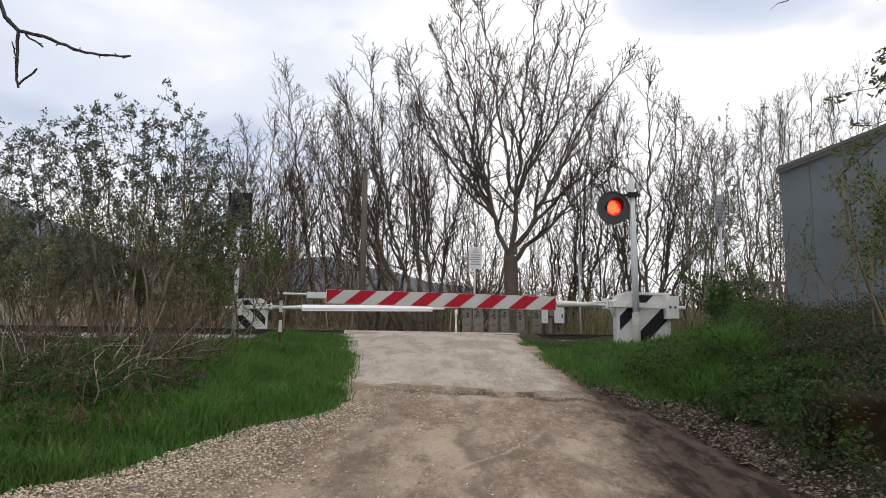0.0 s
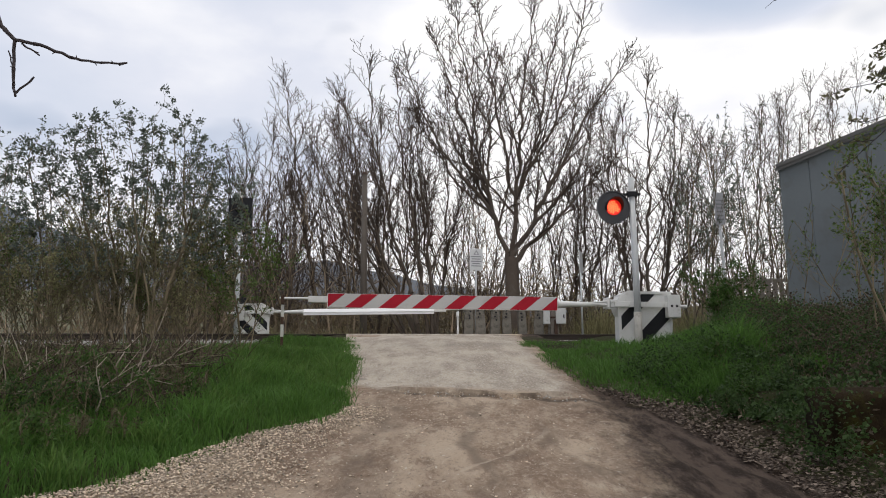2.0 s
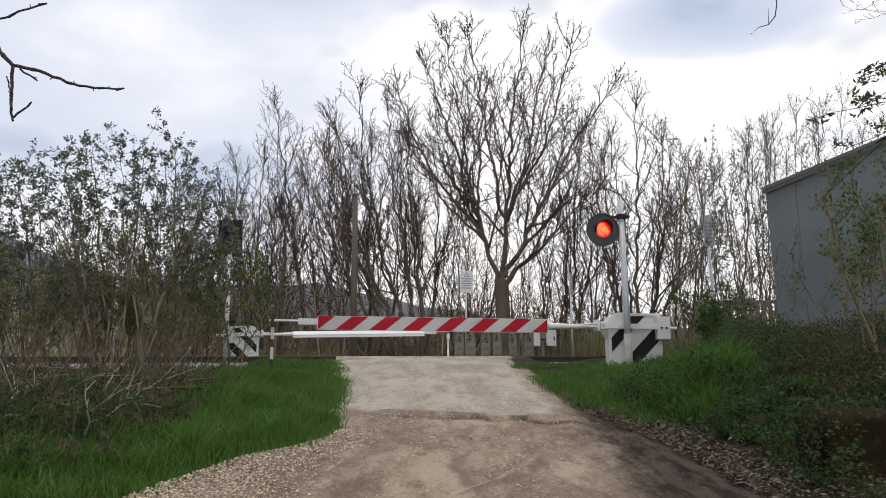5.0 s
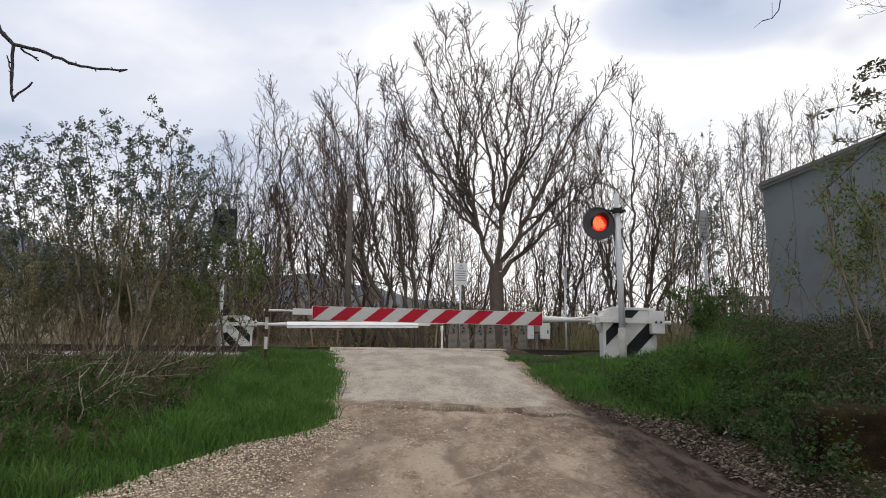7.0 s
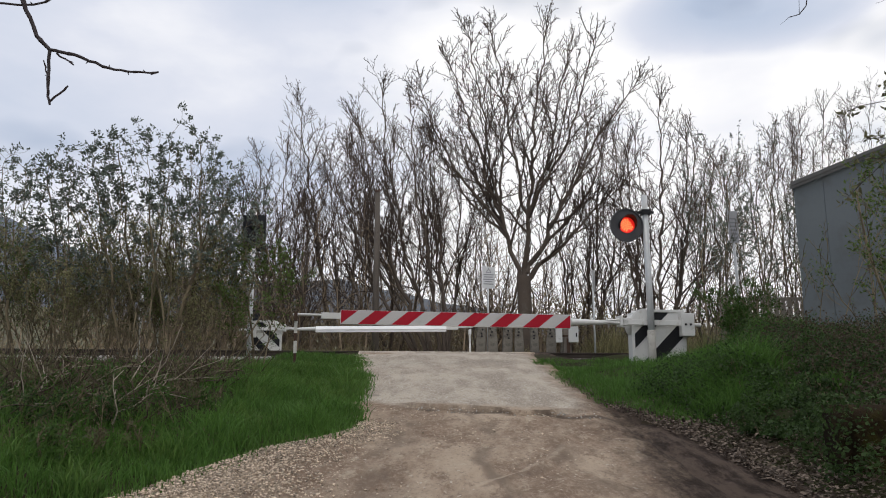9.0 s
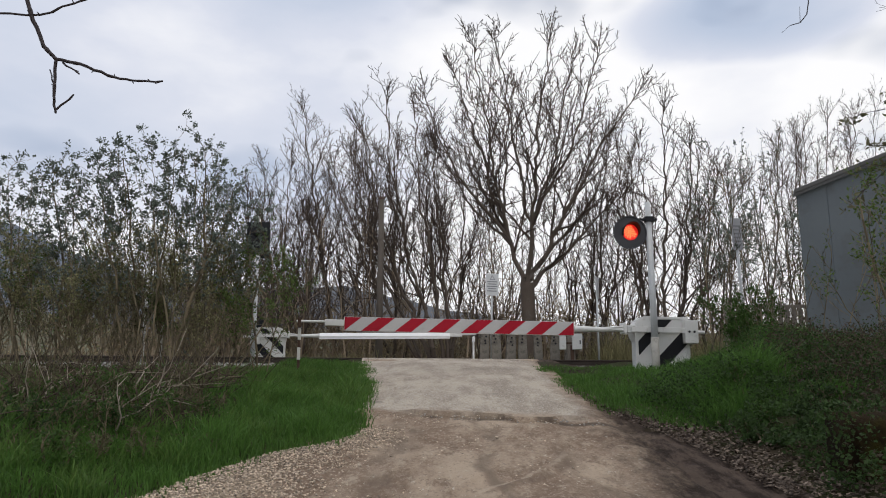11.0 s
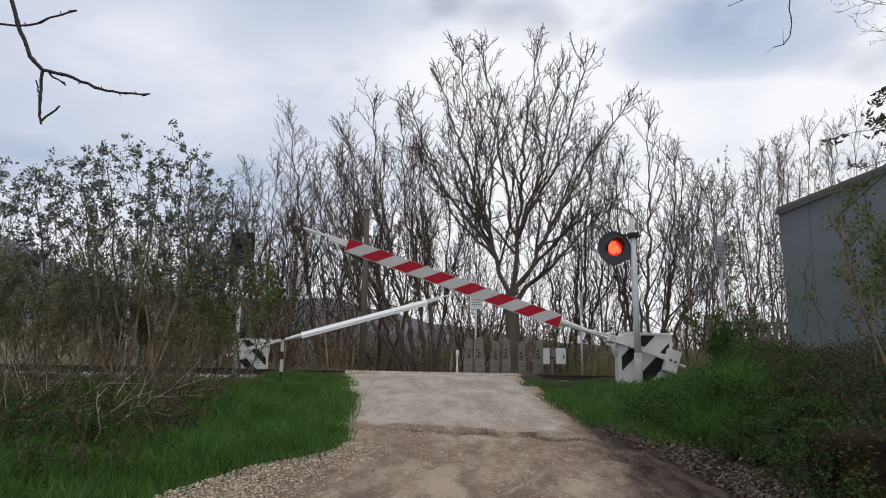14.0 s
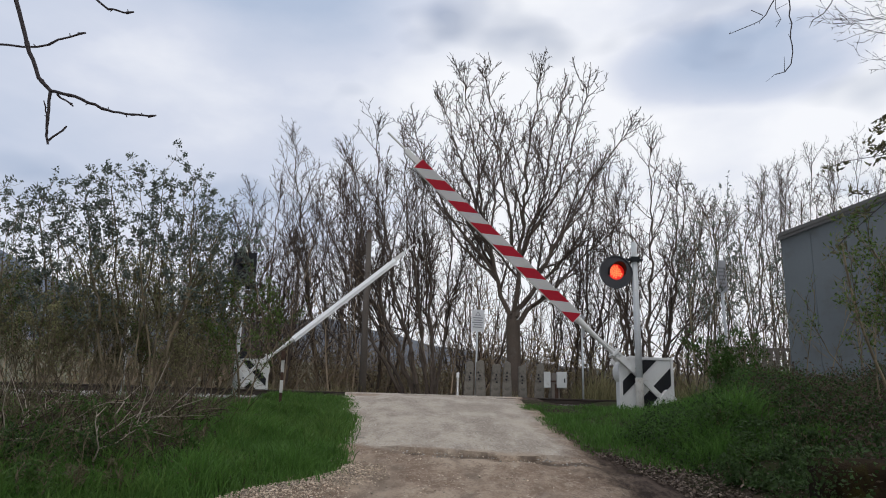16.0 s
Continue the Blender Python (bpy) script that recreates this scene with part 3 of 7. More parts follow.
def build_road():
    def lift(X, Y):
        rut = 0.03 * np.exp(-((X - 0.02 - 1.25 + 0.04 * Y * 0) / 0.16) ** 2) * sstep(10.5, 8.5, Y)
        rut2 = 0.045 * np.exp(-((X - 2.25 + 0.05 * Y) / 0.10) ** 2) * sstep(11, 9, Y)
        und = 0.05 * (vnoise(X, Y, 1.1, 1) - 0.5) + 0.03 * (vnoise(X, Y, 0.4, 2) - 0.5) + 0.016 * (vnoise(X, Y, 0.14, 3) - 0.5)
        for x0, y0, slope, a0, a1 in ((0.07, 5.7, 0.55, 5.0, 7.5), (-0.25, 5.7, 0.50, 5.0, 6.9), (0.75, 6.2, 0.16, 5.2, 8.6)):   # ridges left by turning wheels
            und = und + 0.022 * np.exp(-((X - x0 - (Y - y0) * slope - 0.06 * np.sin(2.2 * Y)) / 0.055) ** 2) * sstep(a0, a0 + 0.4, Y) * sstep(a1, a1 - 0.4, Y)
        crown = -0.015 * ((X - 0.3) / 1.6) ** 2
        return 0.012 - 0.03 * np.exp(-((Y - 9.42 + 0.30 * X) / 0.22) ** 2) * sstep(-0.9, -0.4, X) - rut - rut2 + und * sstep(18, 14, Y) + crown * sstep(18, 14, Y)
    v, f, X, Y = strip(-5, 28, 0.06, 84, lift, lambda y: left_edge(y) - 0.25, lambda y: right_edge(y) + 0.35, 0.05)
    tagged(mesh_object("road", v, f, M["road"], smooth=True), "pale rutted dirt lane with damp mud along one side", "road", kind="structure")

    # the older asphalt on the ramp, broken off along its lower edge
    ys = np.arange(9.4, 18.75, 0.08)
    n = 40
    rng = np.random.default_rng(8)
    el, er = left_edge(ys) + 0.25, right_edge(ys) - 0.12
    k = np.array([0.25, 0.5, 0.25])
    el += 0.10 * np.sin(ys * 2.1) + 0.07 * np.sin(ys * 5.3 + 1) + 0.03 * np.sin(ys * 13)
    er += 0.10 * np.sin(ys * 1.7 + 2) + 0.06 * np.sin(ys * 4.7) + 0.03 * np.sin(ys * 11)
    t = np.linspace(0, 1, n)
    X = el[:, None] + (er - el)[:, None] * t[None]
    jag = np.interp(X[0], (-1.3, -0.57, 0.12, 0.77, 1.44, 2.0), (0.55, 0.21, -0.05, -0.40, -0.30, -0.1)) + 0.05 * np.sin(6.1 * X[0]) + 0.025 * np.sin(17 * X[0])
    Y = ys[:, None] + (jag + 0.25)[None] * sstep(11.5, 9.4, ys)[:, None]
    Z = road_z(X, Y) + 0.012 - 0.015 * ((X - 0.3) / 1.6) ** 2 * sstep(18, 14, Y) + 0.032 * sstep(0, 0.12, np.minimum(t, 1 - t))[None] - 0.012 * sstep(9.39, 9.46, ys)[:, None] + 0.004 * (vnoise(X, Y, 0.5, 5) - 0.5) + 0.006 * (vnoise(X, Y, 0.13, 6) - 0.5)
    edge = np.stack([X[0], Y[0] - 0.015, Z[0] - 0.07], -1)
    verts = np.concatenate([edge, np.stack([X, Y, Z], -1).reshape(-1, 3)])
    idx = np.arange(verts.shape[0]).reshape(-1, n)
    f = np.stack([idx[:-1, :-1], idx[:-1, 1:], idx[1:, 1:], idx[1:, :-1]], -1).reshape(-1, 4)
    tagged(mesh_object("asphalt_ramp", verts, f, M["road"], smooth=True), "worn pale asphalt ramp with a broken lower edge", "road", kind="structure")


build_ground()
build_road()
TRACK = pose(0, 19.9, 2.68, 0, 0, math.degrees(TURN))    # rail top, x along the line, y away from the lane's foot


def build_track():
    # ballast bed, with the crossing left free
    rng = np.random.default_rng(5)
    for x0, x1 in ((-200, -2.4), (2.2, 560)):
        bm = bmesh.new()
        outline = [(-2.3, -0.52), (-1.5, -0.2), (1.5, -0.2), (2.3, -0.52)]
        a = [bm.verts.new((x0, y, z)) for y, z in outline]
        b = [bm.verts.new((x1, y, z)) for y, z in outline]
        for i in range(3):
            bm.faces.new((a[i], b[i], b[i + 1], a[i + 1]))
        bm.faces.new(a)
        bm.faces.new(b[::-1])
        ob = part("ballast_bed", bm, M["ballast"], None)
        ob.matrix_basis = TRACK
        tagged(ob, "grey stone ballast bed under the rails", "ballast", kind="structure")
    # loose ballast stones near the lane
    n = 5200
    xs = rng.uniform(-16, 14, n)
    xs = xs[(xs < -2.4) | (xs > 2.2)]
    yy = rng.uniform(-2.3, 0.4, len(xs))
    zz = np.where(yy < -1.5, -0.52 + (yy + 2.3) * 0.4, -0.2) + 0.01
    stones("ballast_stones", np.stack([xs, yy, zz], -1), 0.05, M["ballast"], rng, "loose grey ballast stones beside the rails", TRACK)
    prof = [(-0.075, -0.172), (0.075, -0.172), (0.075, -0.155), (0.012, -0.135), (0.012, -0.045), (0.036, -0.03), (0.036, -0.004), (0.028, 0.0),
            (-0.028, 0.0), (-0.036, -0.004), (-0.036, -0.03), (-0.012, -0.045), (-0.012, -0.135), (-0.075, -0.155)]
    for side in (-0.7535, 0.7535):
        bm = bmesh.new()
        a = [bm.verts.new((-200, side + y, z)) for y, z in prof]
        b = [bm.verts.new((560, side + y, z)) for y, z in prof]
        bm.faces.new(a)
        bm.faces.new(b[::-1])
        for i in range(len(prof)):
            j = (i + 1) % len(prof)
            bm.faces.new((a[i], b[i], b[j], a[j]))
        bmesh.ops.recalc_face_normals(bm, faces=bm.faces[:])
        ob = part("rail", bm, M["rail"], None)
        ob.matrix_basis = TRACK
        tagged(ob, "brown steel rail of the single line", "rail", "rails of the line")
    sleeper = part("sleeper", box(-0.13, 0.13, -1.25, 1.25, -0.33, -0.174, 0.015), M["concrete"], None)
    tagged(sleeper, "weathered concrete sleeper in the ballast", "sleeper", "sleepers of the line")
    spots = [x * 0.6 for x in range(-30, 31) if not -2.3 < x * 0.6 < 2.1]
    sleeper.matrix_basis = TRACK @ pose(spots[0], 0, 0)
    for x in spots[1:]:
        copy_thing(sleeper, TRACK @ pose(x, 0, 0))


def stones(name, places, size, material, rng, label, m=None, squash=0.6):
    """Loose angular stones in one mesh."""
    v0 = np.array([(1, 0, 0), (-1, 0, 0), (0, 1, 0), (0, -1, 0), (0, 0, 1), (0, 0, -1), (0.7, 0.7, 0.5)], float) * 0.55
    f0 = np.array([(4, 0, 6), (4, 6, 2), (0, 2, 6), (4, 2, 1), (4, 1, 3), (4, 3, 0), (5, 2, 0), (5, 1, 2), (5, 3, 1), (5, 0, 3)])
    n = len(places)
    s = size * rng.uniform(0.45, 1.5, (n, 1, 1)) * np.stack([np.ones(n), rng.uniform(0.6, 1, n), squash * rng.uniform(0.6, 1.2, n)], -1)[:, None]
    a = rng.uniform(0, 6.28, n)
    v = v0[None] * rng.uniform(0.65, 1.3, (n, len(v0), 1)) * s
    c, sn = np.cos(a)[:, None], np.sin(a)[:, None]
    v = np.stack([v[..., 0] * c - v[..., 1] * sn, v[..., 0] * sn + v[..., 1] * c, v[..., 2]], -1) + np.asarray(places)[:, None]
    f = (f0[None] + np.arange(n)[:, None, None] * len(v0)).reshape(-1, 3)
    ob = mesh_object(name, v.reshape(-1, 3), f, material)
    if m is not None:
        ob.matrix_basis = m
    return tagged(ob, label, "stones", kind="stuff")


build_track()


def build_deck():
    """Boards between and beside the rails where the lane crosses."""
    bm = box(-2.35, 2.15, -0.69, 0.69, -0.16, -0.012, 0.01)
    ob = part("crossing_deck", bm, M["road"], None)
    ob.matrix_basis = TRACK
    tagged(ob, "worn asphalt deck between the rails", "road", kind="structure")
    for y0, y1 in ((-1.6, -0.80), (0.80, 1.9)):
        bm = box(-2.35, 2.15, y0, y1, -0.26, -0.012, 0.01)
        for q in bm.verts:                           # the side towards the lane falls with it
            if q.co.y < -1.5 and q.co.z > -0.1:
                q.co.z -= 0.115
        ob = part("crossing_apron", bm, M["road"], None)
        ob.matrix_basis = TRACK
        tagged(ob, "worn asphalt apron beside the rails", "road", kind="structure")


build_deck()


# ---- barriers ----
def boom(thing_ob, side, px, pz, length0, length1, tip, tail, back=False):
    """The arm in the barrier's space: it reaches to -x (side -1) or +x (side 1) from its pivot; the pivot is the origin of the arm."""
    s = side
    arm = cyl((s * 0.12, -0.02, 0), (s * (length0 - 0.012), -0.02, 0), 0.036, sides=14)
    cyl((s * (length0 - 0.012), -0.02, 0), (s * (0.3 * length0 + 0.25), -0.02, 0.0), 0.066, 0.034, sides=14, bm=arm)      # the arm tapers away from the panel
    for dy, dz in ((-0.12, 0.075), (0.08, 0.075), (-0.12, -0.03)):                     # braces from the bracket to the arm
        cyl((s * 0.25, dy, dz), (s * (0.62 * length0), -0.02, 0.02), 0.019, sides=8, bm=arm)
    box(min(s * 0.42, s * 0.47), max(s * 0.42, s * 0.47), -0.15, 0.11, -0.07, 0.13, 0.01, arm)
    box(min(s * 0.30, s * 0.40), max(s * 0.30, s * 0.40), -0.13, 0.09, -0.055, 0.085, 0.01, arm)
    cyl((s * 0.36, -0.16, 0.05), (s * 0.36, 0.12, 0.05), 0.022, sides=8, bm=arm)
    back_x, fore_x = sorted((s * (0.15 - tail), s * 0.33))
    box(back_x, fore_x, -0.15, -0.11, -0.045, 0.055, 0.008, arm)
    box(back_x, fore_x, 0.35, 0.39, -0.045, 0.055, 0.008, arm)
    cyl((0, -0.17, 0), (0, 0.42, 0), 0.05, sides=14, bm=arm)
    arm_ob = part("boom", arm, M["white"], thing_ob, "white painted steel barrier arm", smooth=False)
    arm_ob.matrix_basis = pose(px, 0, pz)
    part("counterweight", box(min(s * (-tail - 0.08), s * (0.18 - tail)), max(s * (-tail - 0.08), s * (0.18 - tail)), -0.17, 0.40, -0.24, 0.20, 0.015), M["white"], arm_ob)
    for dx, dz in ((0.10 - tail, -0.02), (-tail, -0.02)):
        part("bolt", cyl((s * dx, -0.185, dz), (s * dx, -0.165, dz), 0.022, sides=8), M["black"], arm_ob)
    part("tail_rod", cyl((s * (-tail - 0.08), 0.1, 0.0), (s * (-tail - 0.32), 0.1, 0.0), 0.035, sides=10), M["white"], arm_ob)
    # tip: a sleeve and a thin rod
    sleeve = box(min(s * length1, s * (length1 + 0.36)), max(s * length1, s * (length1 + 0.36)), -0.045, 0.025, -0.04, 0.075, 0.012)
    part("sleeve", sleeve, M["white"], arm_ob)
    part("tip_rod", cyl((s * (length1 + 0.34), -0.01, 0.03), (s * tip, -0.01, 0.03), 0.022, sides=10), M["white"], arm_ob)
    h = 0.125
    if back:
        a, e = min(s * length0, s * length1), max(s * length0, s * length1)
        bm = box(a, e, -0.075, 0.01, -0.02, 0.085)
        for v in bm.verts:
            if v.co.y < -0.05 and v.co.z > 0.05:        # the upper face slopes back
                v.co.y = -0.005
        box(a, e, -0.055, 0.01, -0.10, -0.0205, 0.004, bm)
        part("panel", bm, M["clean_white"], arm_ob, "plain white back of the striped panel")
        part("panel_flange", box(a, e, -0.065, -0.056, -0.10, -0.082, 0.003), M["clean_white"], arm_ob)
    else:
        part("panel", box(-length1 - 0.01, -length0 + 0.01, -0.03, 0.02, -h - 0.004, h + 0.004, 0.004), M["clean_white"], arm_ob)
        n = 7
        span = (length1 - length0) / (n + 0.0)
        w, lean = span / 2, span * 0.5
        x = -length1
        # leading triangle, slanted bars, closing triangle
        part("red_stripe", prism([(x, -h), (x, h), (x + lean, h)], -0.036, -0.030), M["red"], arm_ob)
        for k in range(n):
            a = -length1 + span * k
            part("white_stripe", prism([(a + 0.002, -h), (a + lean, h), (a + lean + w, h), (a + w, -h)], -0.036, -0.030), M["stripe_white"], arm_ob)
            if k < n - 1:
                part("red_stripe", prism([(a + w, -h), (a + w + lean, h), (a + w + lean + w, h), (a + 2 * w, -h)], -0.036, -0.030), M["red"], arm_ob)
        part("red_stripe", prism([(-length0 - w, -h), (-length0, h), (-length0, -h)], -0.036, -0.030), M["red"], arm_ob)
    return arm_ob


def barrier_box(ob, s, w, h, z0, worn):
    """The machine's housing: white frame, board with black slanted bars, rounded cover on the arm's side."""
    white = M["worn_white"] if worn else M["white"]
    body = box(-w / 2 + 0.06, w / 2 - 0.06, 0.02, 0.34, z0 + 0.02, z0 + h - 0.05, 0.02)
    part("housing", body, white, ob)
    R = 0.30
    arc = [(w / 2 - R + R * math.cos(a), z0 + h - R + R * math.sin(a)) for a in (math.pi / 2 * k / 8 for k in range(9))]
    outline = [(-w / 2, z0), (w / 2, z0), *arc, (-w / 2, z0 + h)]
    part("board", prism([(s * x, z) for x, z in outline], -0.03, 0.0), white, ob)
    for x0, x1, a, b in ((w / 2 - 0.06, w / 2, z0, z0 + h - R), (-w / 2, -w / 2 + 0.05, z0, z0 + h), (-w / 2 + 0.05, w / 2 - R, z0 + h - 0.05, z0 + h)):
        x0, x1 = sorted((s * x0, s * x1))
        part("frame_bar", box(x0, x1, -0.05, -0.031, a, b, 0.004), white, ob)
    # slanted bars clipped to the board; they fall towards the road side
    lo, hi, l, r = z0, z0 + h - 0.055, -w / 2 + 0.055, w / 2 - 0.055
    for c, wide in ((-0.50, 0.25), (0.13, 0.31)):
        pts = clip_band(l, r, lo, hi, c * w, wide * w)
        pts = [(-s * x, z) if s > 0 else (x, z) for x, z in pts]
        if len(pts) > 2:
            part("black_bar", prism(pts, -0.037, -0.0305), M["black"], ob)
    cover = bmesh.new()
    bmesh.ops.create_cone(cover, cap_ends=True, segments=28, radius1=0.30, radius2=0.30, depth=0.30, matrix=pose(s * (w / 2 - 0.29), 0.16, z0 + h - 0.28, 90, 0, 0))
    part("cover", cover, white, ob, smooth=False)
    part("foot", box(-w / 2 + 0.1, w / 2 - 0.1, 0.05, 0.31, z0 - 0.35, z0 + 0.03, 0.01), M["concrete"], ob)


def clip_band(l, r, lo, hi, c, width):
    """The part of a band rising to the right at 45 degrees, between x - z = c and c + width, that lies in a rectangle."""
    poly = [(l, lo), (r, lo), (r, hi), (l, hi)]
    mid = (lo + hi) / 2
    for sign, k in ((1, c), (-1, -(c + width))):
        out = []
        for i in range(len(poly)):
            (x0, z0), (x1, z1) = poly[i], poly[(i + 1) % len(poly)]
            d0, d1 = sign * (x0 - (z0 - mid)) - k, sign * (x1 - (z1 - mid)) - k
            if d0 >= 0:
                out.append((x0, z0))
            if d0 * d1 < 0:
                t = d0 / (d0 - d1)
                out.append((x0 + (x1 - x0) * t, z0 + (z1 - z0) * t))
        poly = out
        if not poly:
            return []
    return poly


DEG = math.degrees(TURN)
near_barrier = thing("level_crossing_barrier", pose(3.86, 15.24, 2.22, 0, 0, DEG), "white barrier machine with black bars and red-white striped arm", "barrier", "barriers of the crossing")
barrier_box(near_barrier, -1, 1.08, 1.02, 0.0, False)
near_boom = boom(near_barrier, -1, -0.31, 0.755, 1.42, 5.73, 6.60, 0.9)
far_barrier = thing("level_crossing_barrier", pose(-5.55, 23.08, 2.66, 0, 0, DEG), "rust-stained white barrier machine with black bars and white arm", "barrier", "barriers of the crossing")
barrier_box(far_barrier, 1, 0.92, 1.18, 0.0, True)
far_boom = boom(far_barrier, 1, 0.10, 0.925, 1.33, 5.20, 6.00, 0.56, back=True)


def arm_rest(x, y, z0, z1, material, label):
    ob = thing("arm_rest_post", pose(x, y, z0, 0, 0, DEG), label, "post", "rest posts of the barrier arms")
    bm = box(-0.024, 0.024, -0.024, 0.024, -0.2, z1 - z0 - 0.06, 0.004)
    part("post", bm, material[0], ob)
    fork = box(-0.03, 0.03, -0.11, -0.09, z1 - z0 - 0.10, z1 - z0 + 0.06, 0.004)
    box(-0.03, 0.03, 0.07, 0.09, z1 - z0 - 0.10, z1 - z0 + 0.06, 0.004, fork)
    box(-0.03, 0.03, -0.11, 0.09, z1 - z0 - 0.10, z1 - z0 - 0.07, 0.004, fork)
    part("fork", fork, material[0], ob)
    for low in (0.26, 0.62):
        part("painted_band", box(-0.027, 0.027, -0.027, 0.027, low, low + 0.22, 0.003), material[1], ob)


arm_rest(-2.93, 14.33, 2.10, 3.04, (M["rust"], M["worn_white"]), "rusty iron rest post with worn white bands in the grass")
arm_rest(0.42, 23.87, 2.60, 3.58, (M["clean_white"], M["white"]), "white painted rest post under the arm's tip")


# ---- signals, posts, signs ----
def road_signal():
    ob = thing("crossing_signal", pose(3.66, 14.95, 2.1), "grey mast with lit red lamp on a dark round board", "traffic signal", "road signals")
    part("mast", cyl((0.01, 0, -0.3), (-0.01, 0, 3.34), 0.068, 0.055, 18), M["galv"], ob, smooth=True)
    part("mast_foot", cyl((0, 0, -0.3), (0, 0, 0.72), 0.075, 0.073, 18), M["concrete"], ob, smooth=True)
    arm = box(-0.42, 0.16, -0.03, 0.03, 2.98, 3.02, 0.005)
    box(-0.085, 0.085, -0.08, 0.08, 2.95, 3.05, 0.012, arm)
    part("bracket", arm, M["black"], ob)
    bx, bz = -0.385, 2.735
    head = thing_part("lamp_head", ob, pose(bx, -0.06, bz, 0, 0, 7))
    board = cyl((0, 0.0, 0), (0, 0.03, 0), 0.325, sides=40)
    rim = bmesh.new()
    for i in range(40):                           # raised rim of the board
        a0, a1 = 2 * math.pi * i / 40, 2 * math.pi * (i + 1) / 40
        ring = [[rim.verts.new((r * math.cos(a), y, r * math.sin(a))) for r, y in ((0.325, 0.0), (0.325, -0.025), (0.305, -0.025), (0.30, 0.0))] for a in (a0, a1)]
        for j in range(3):
            rim.faces.new((ring[0][j], ring[1][j], ring[1][j + 1], ring[0][j + 1]))
    join(board, rim)
    part("backboard", board, M["board"], head, smooth=False)
    part("lamp_housing", cyl((0, 0.03, 0), (0, 0.20, 0), 0.17, 0.12, 24), M["black"], head)
    hood = bmesh.new()
    n = 26
    rows = []
    for i in range(n + 1):
        a = math.radians(-25 + 230 * i / n)
        d = 0.24 * (0.35 + 0.65 * max(0.0, math.sin(math.radians(-25 + 230 * i / n)) * 0.8 + 0.2))
        rows.append([hood.verts.new((r * math.cos(a), y, r * math.sin(a))) for r, y in ((0.165, 0.0), (0.165, -d), (0.158, -d), (0.158, 0.0))])
    for i in range(n):
        for j in range(3):
            hood.faces.new((rows[i][j], rows[i + 1][j], rows[i + 1][j + 1], rows[i][j + 1]))
    part("hood", hood, M["black"], head)
    part("lens", cyl((0, -0.012, 0), (0, 0.0, 0), 0.155, sides=32), M["lens"], head, "lit red lens")
    led = bmesh.new()
    for ring, count in ((0.0, 1), (0.040, 6), (0.078, 11), (0.112, 14)):
        for i in range(count):
            a = 2 * math.pi * i / count + ring * 9
            if ring > 0.1 and (i * 5) % 14 in (0, 3, 4, 9):            # some diodes are out
                continue
            cyl((ring * math.cos(a), -0.020, ring * math.sin(a)), (ring * math.cos(a), -0.0125, ring * math.sin(a)), 0.0155, sides=8, bm=led)
    part("diode_cluster", led, M["led"], head, "glowing orange-red diodes")


def thing_part(name, parent, m):
    """A small mesh that carries sub-parts: a mounting disc at the back of a lamp head."""
    ob = part(name, cyl((0, 0.19, 0), (0, 0.24, 0), 0.10, sides=16), M["black"], parent)
    ob.matrix_basis = m
    return ob


road_signal()


def far_signal():
    ob = thing("crossing_signal", pose(-5.95, 22.75, 2.6), "white mast with a black lamp board seen from behind", "traffic signal", "road signals")
    part("mast", cyl((0, 0, -0.2), (0, 0, 4.5), 0.06, 0.05, 14), M["white"], ob, smooth=True)
    part("backboard", box(-0.34, 0.36, -0.10, -0.07, 3.22, 4.32, 0.02), M["black"], ob)
    for z in (3.5, 4.04):
        part("lamp_housing", cyl((0.0, -0.22, z), (0.0, -0.10, z), 0.11, 0.18, 20), M["black"], ob)
    part("bracket", box(-0.07, 0.07, -0.07, 0.08, 3.74, 3.80, 0.005), M["black"], ob)
    part("bell", cyl((0.14, -0.1, 1.35), (0.14, 0.02, 1.35), 0.16, 0.10, 20), M["black"], ob)


far_signal()


def plain_post(x, y, z0, z1, r, label, m="galv"):
    ob = thing("metal_post", pose(x, y, z0), label, "post", "plain posts")
    part("tube", cyl((0, 0, -0.3), (0, 0, z1 - z0), r, sides=12), M[m], ob, smooth=True)
    part("cap", cyl((0, 0, z1 - z0), (0, 0, z1 - z0 + 0.02), r * 1.15, sides=12), M[m], ob)


plain_post(-4.33, 16.5, 2.1, 4.75, 0.05, "thin grey galvanised post standing behind the shrubs")
plain_post(-6.05, 15.0, 2.0, 4.68, 0.028, "slim pale post among the shrubs", "white")
plain_post(-5.1, 13.4, 2.0, 4.3, 0.022, "slim pale stake among the shrubs", "white")


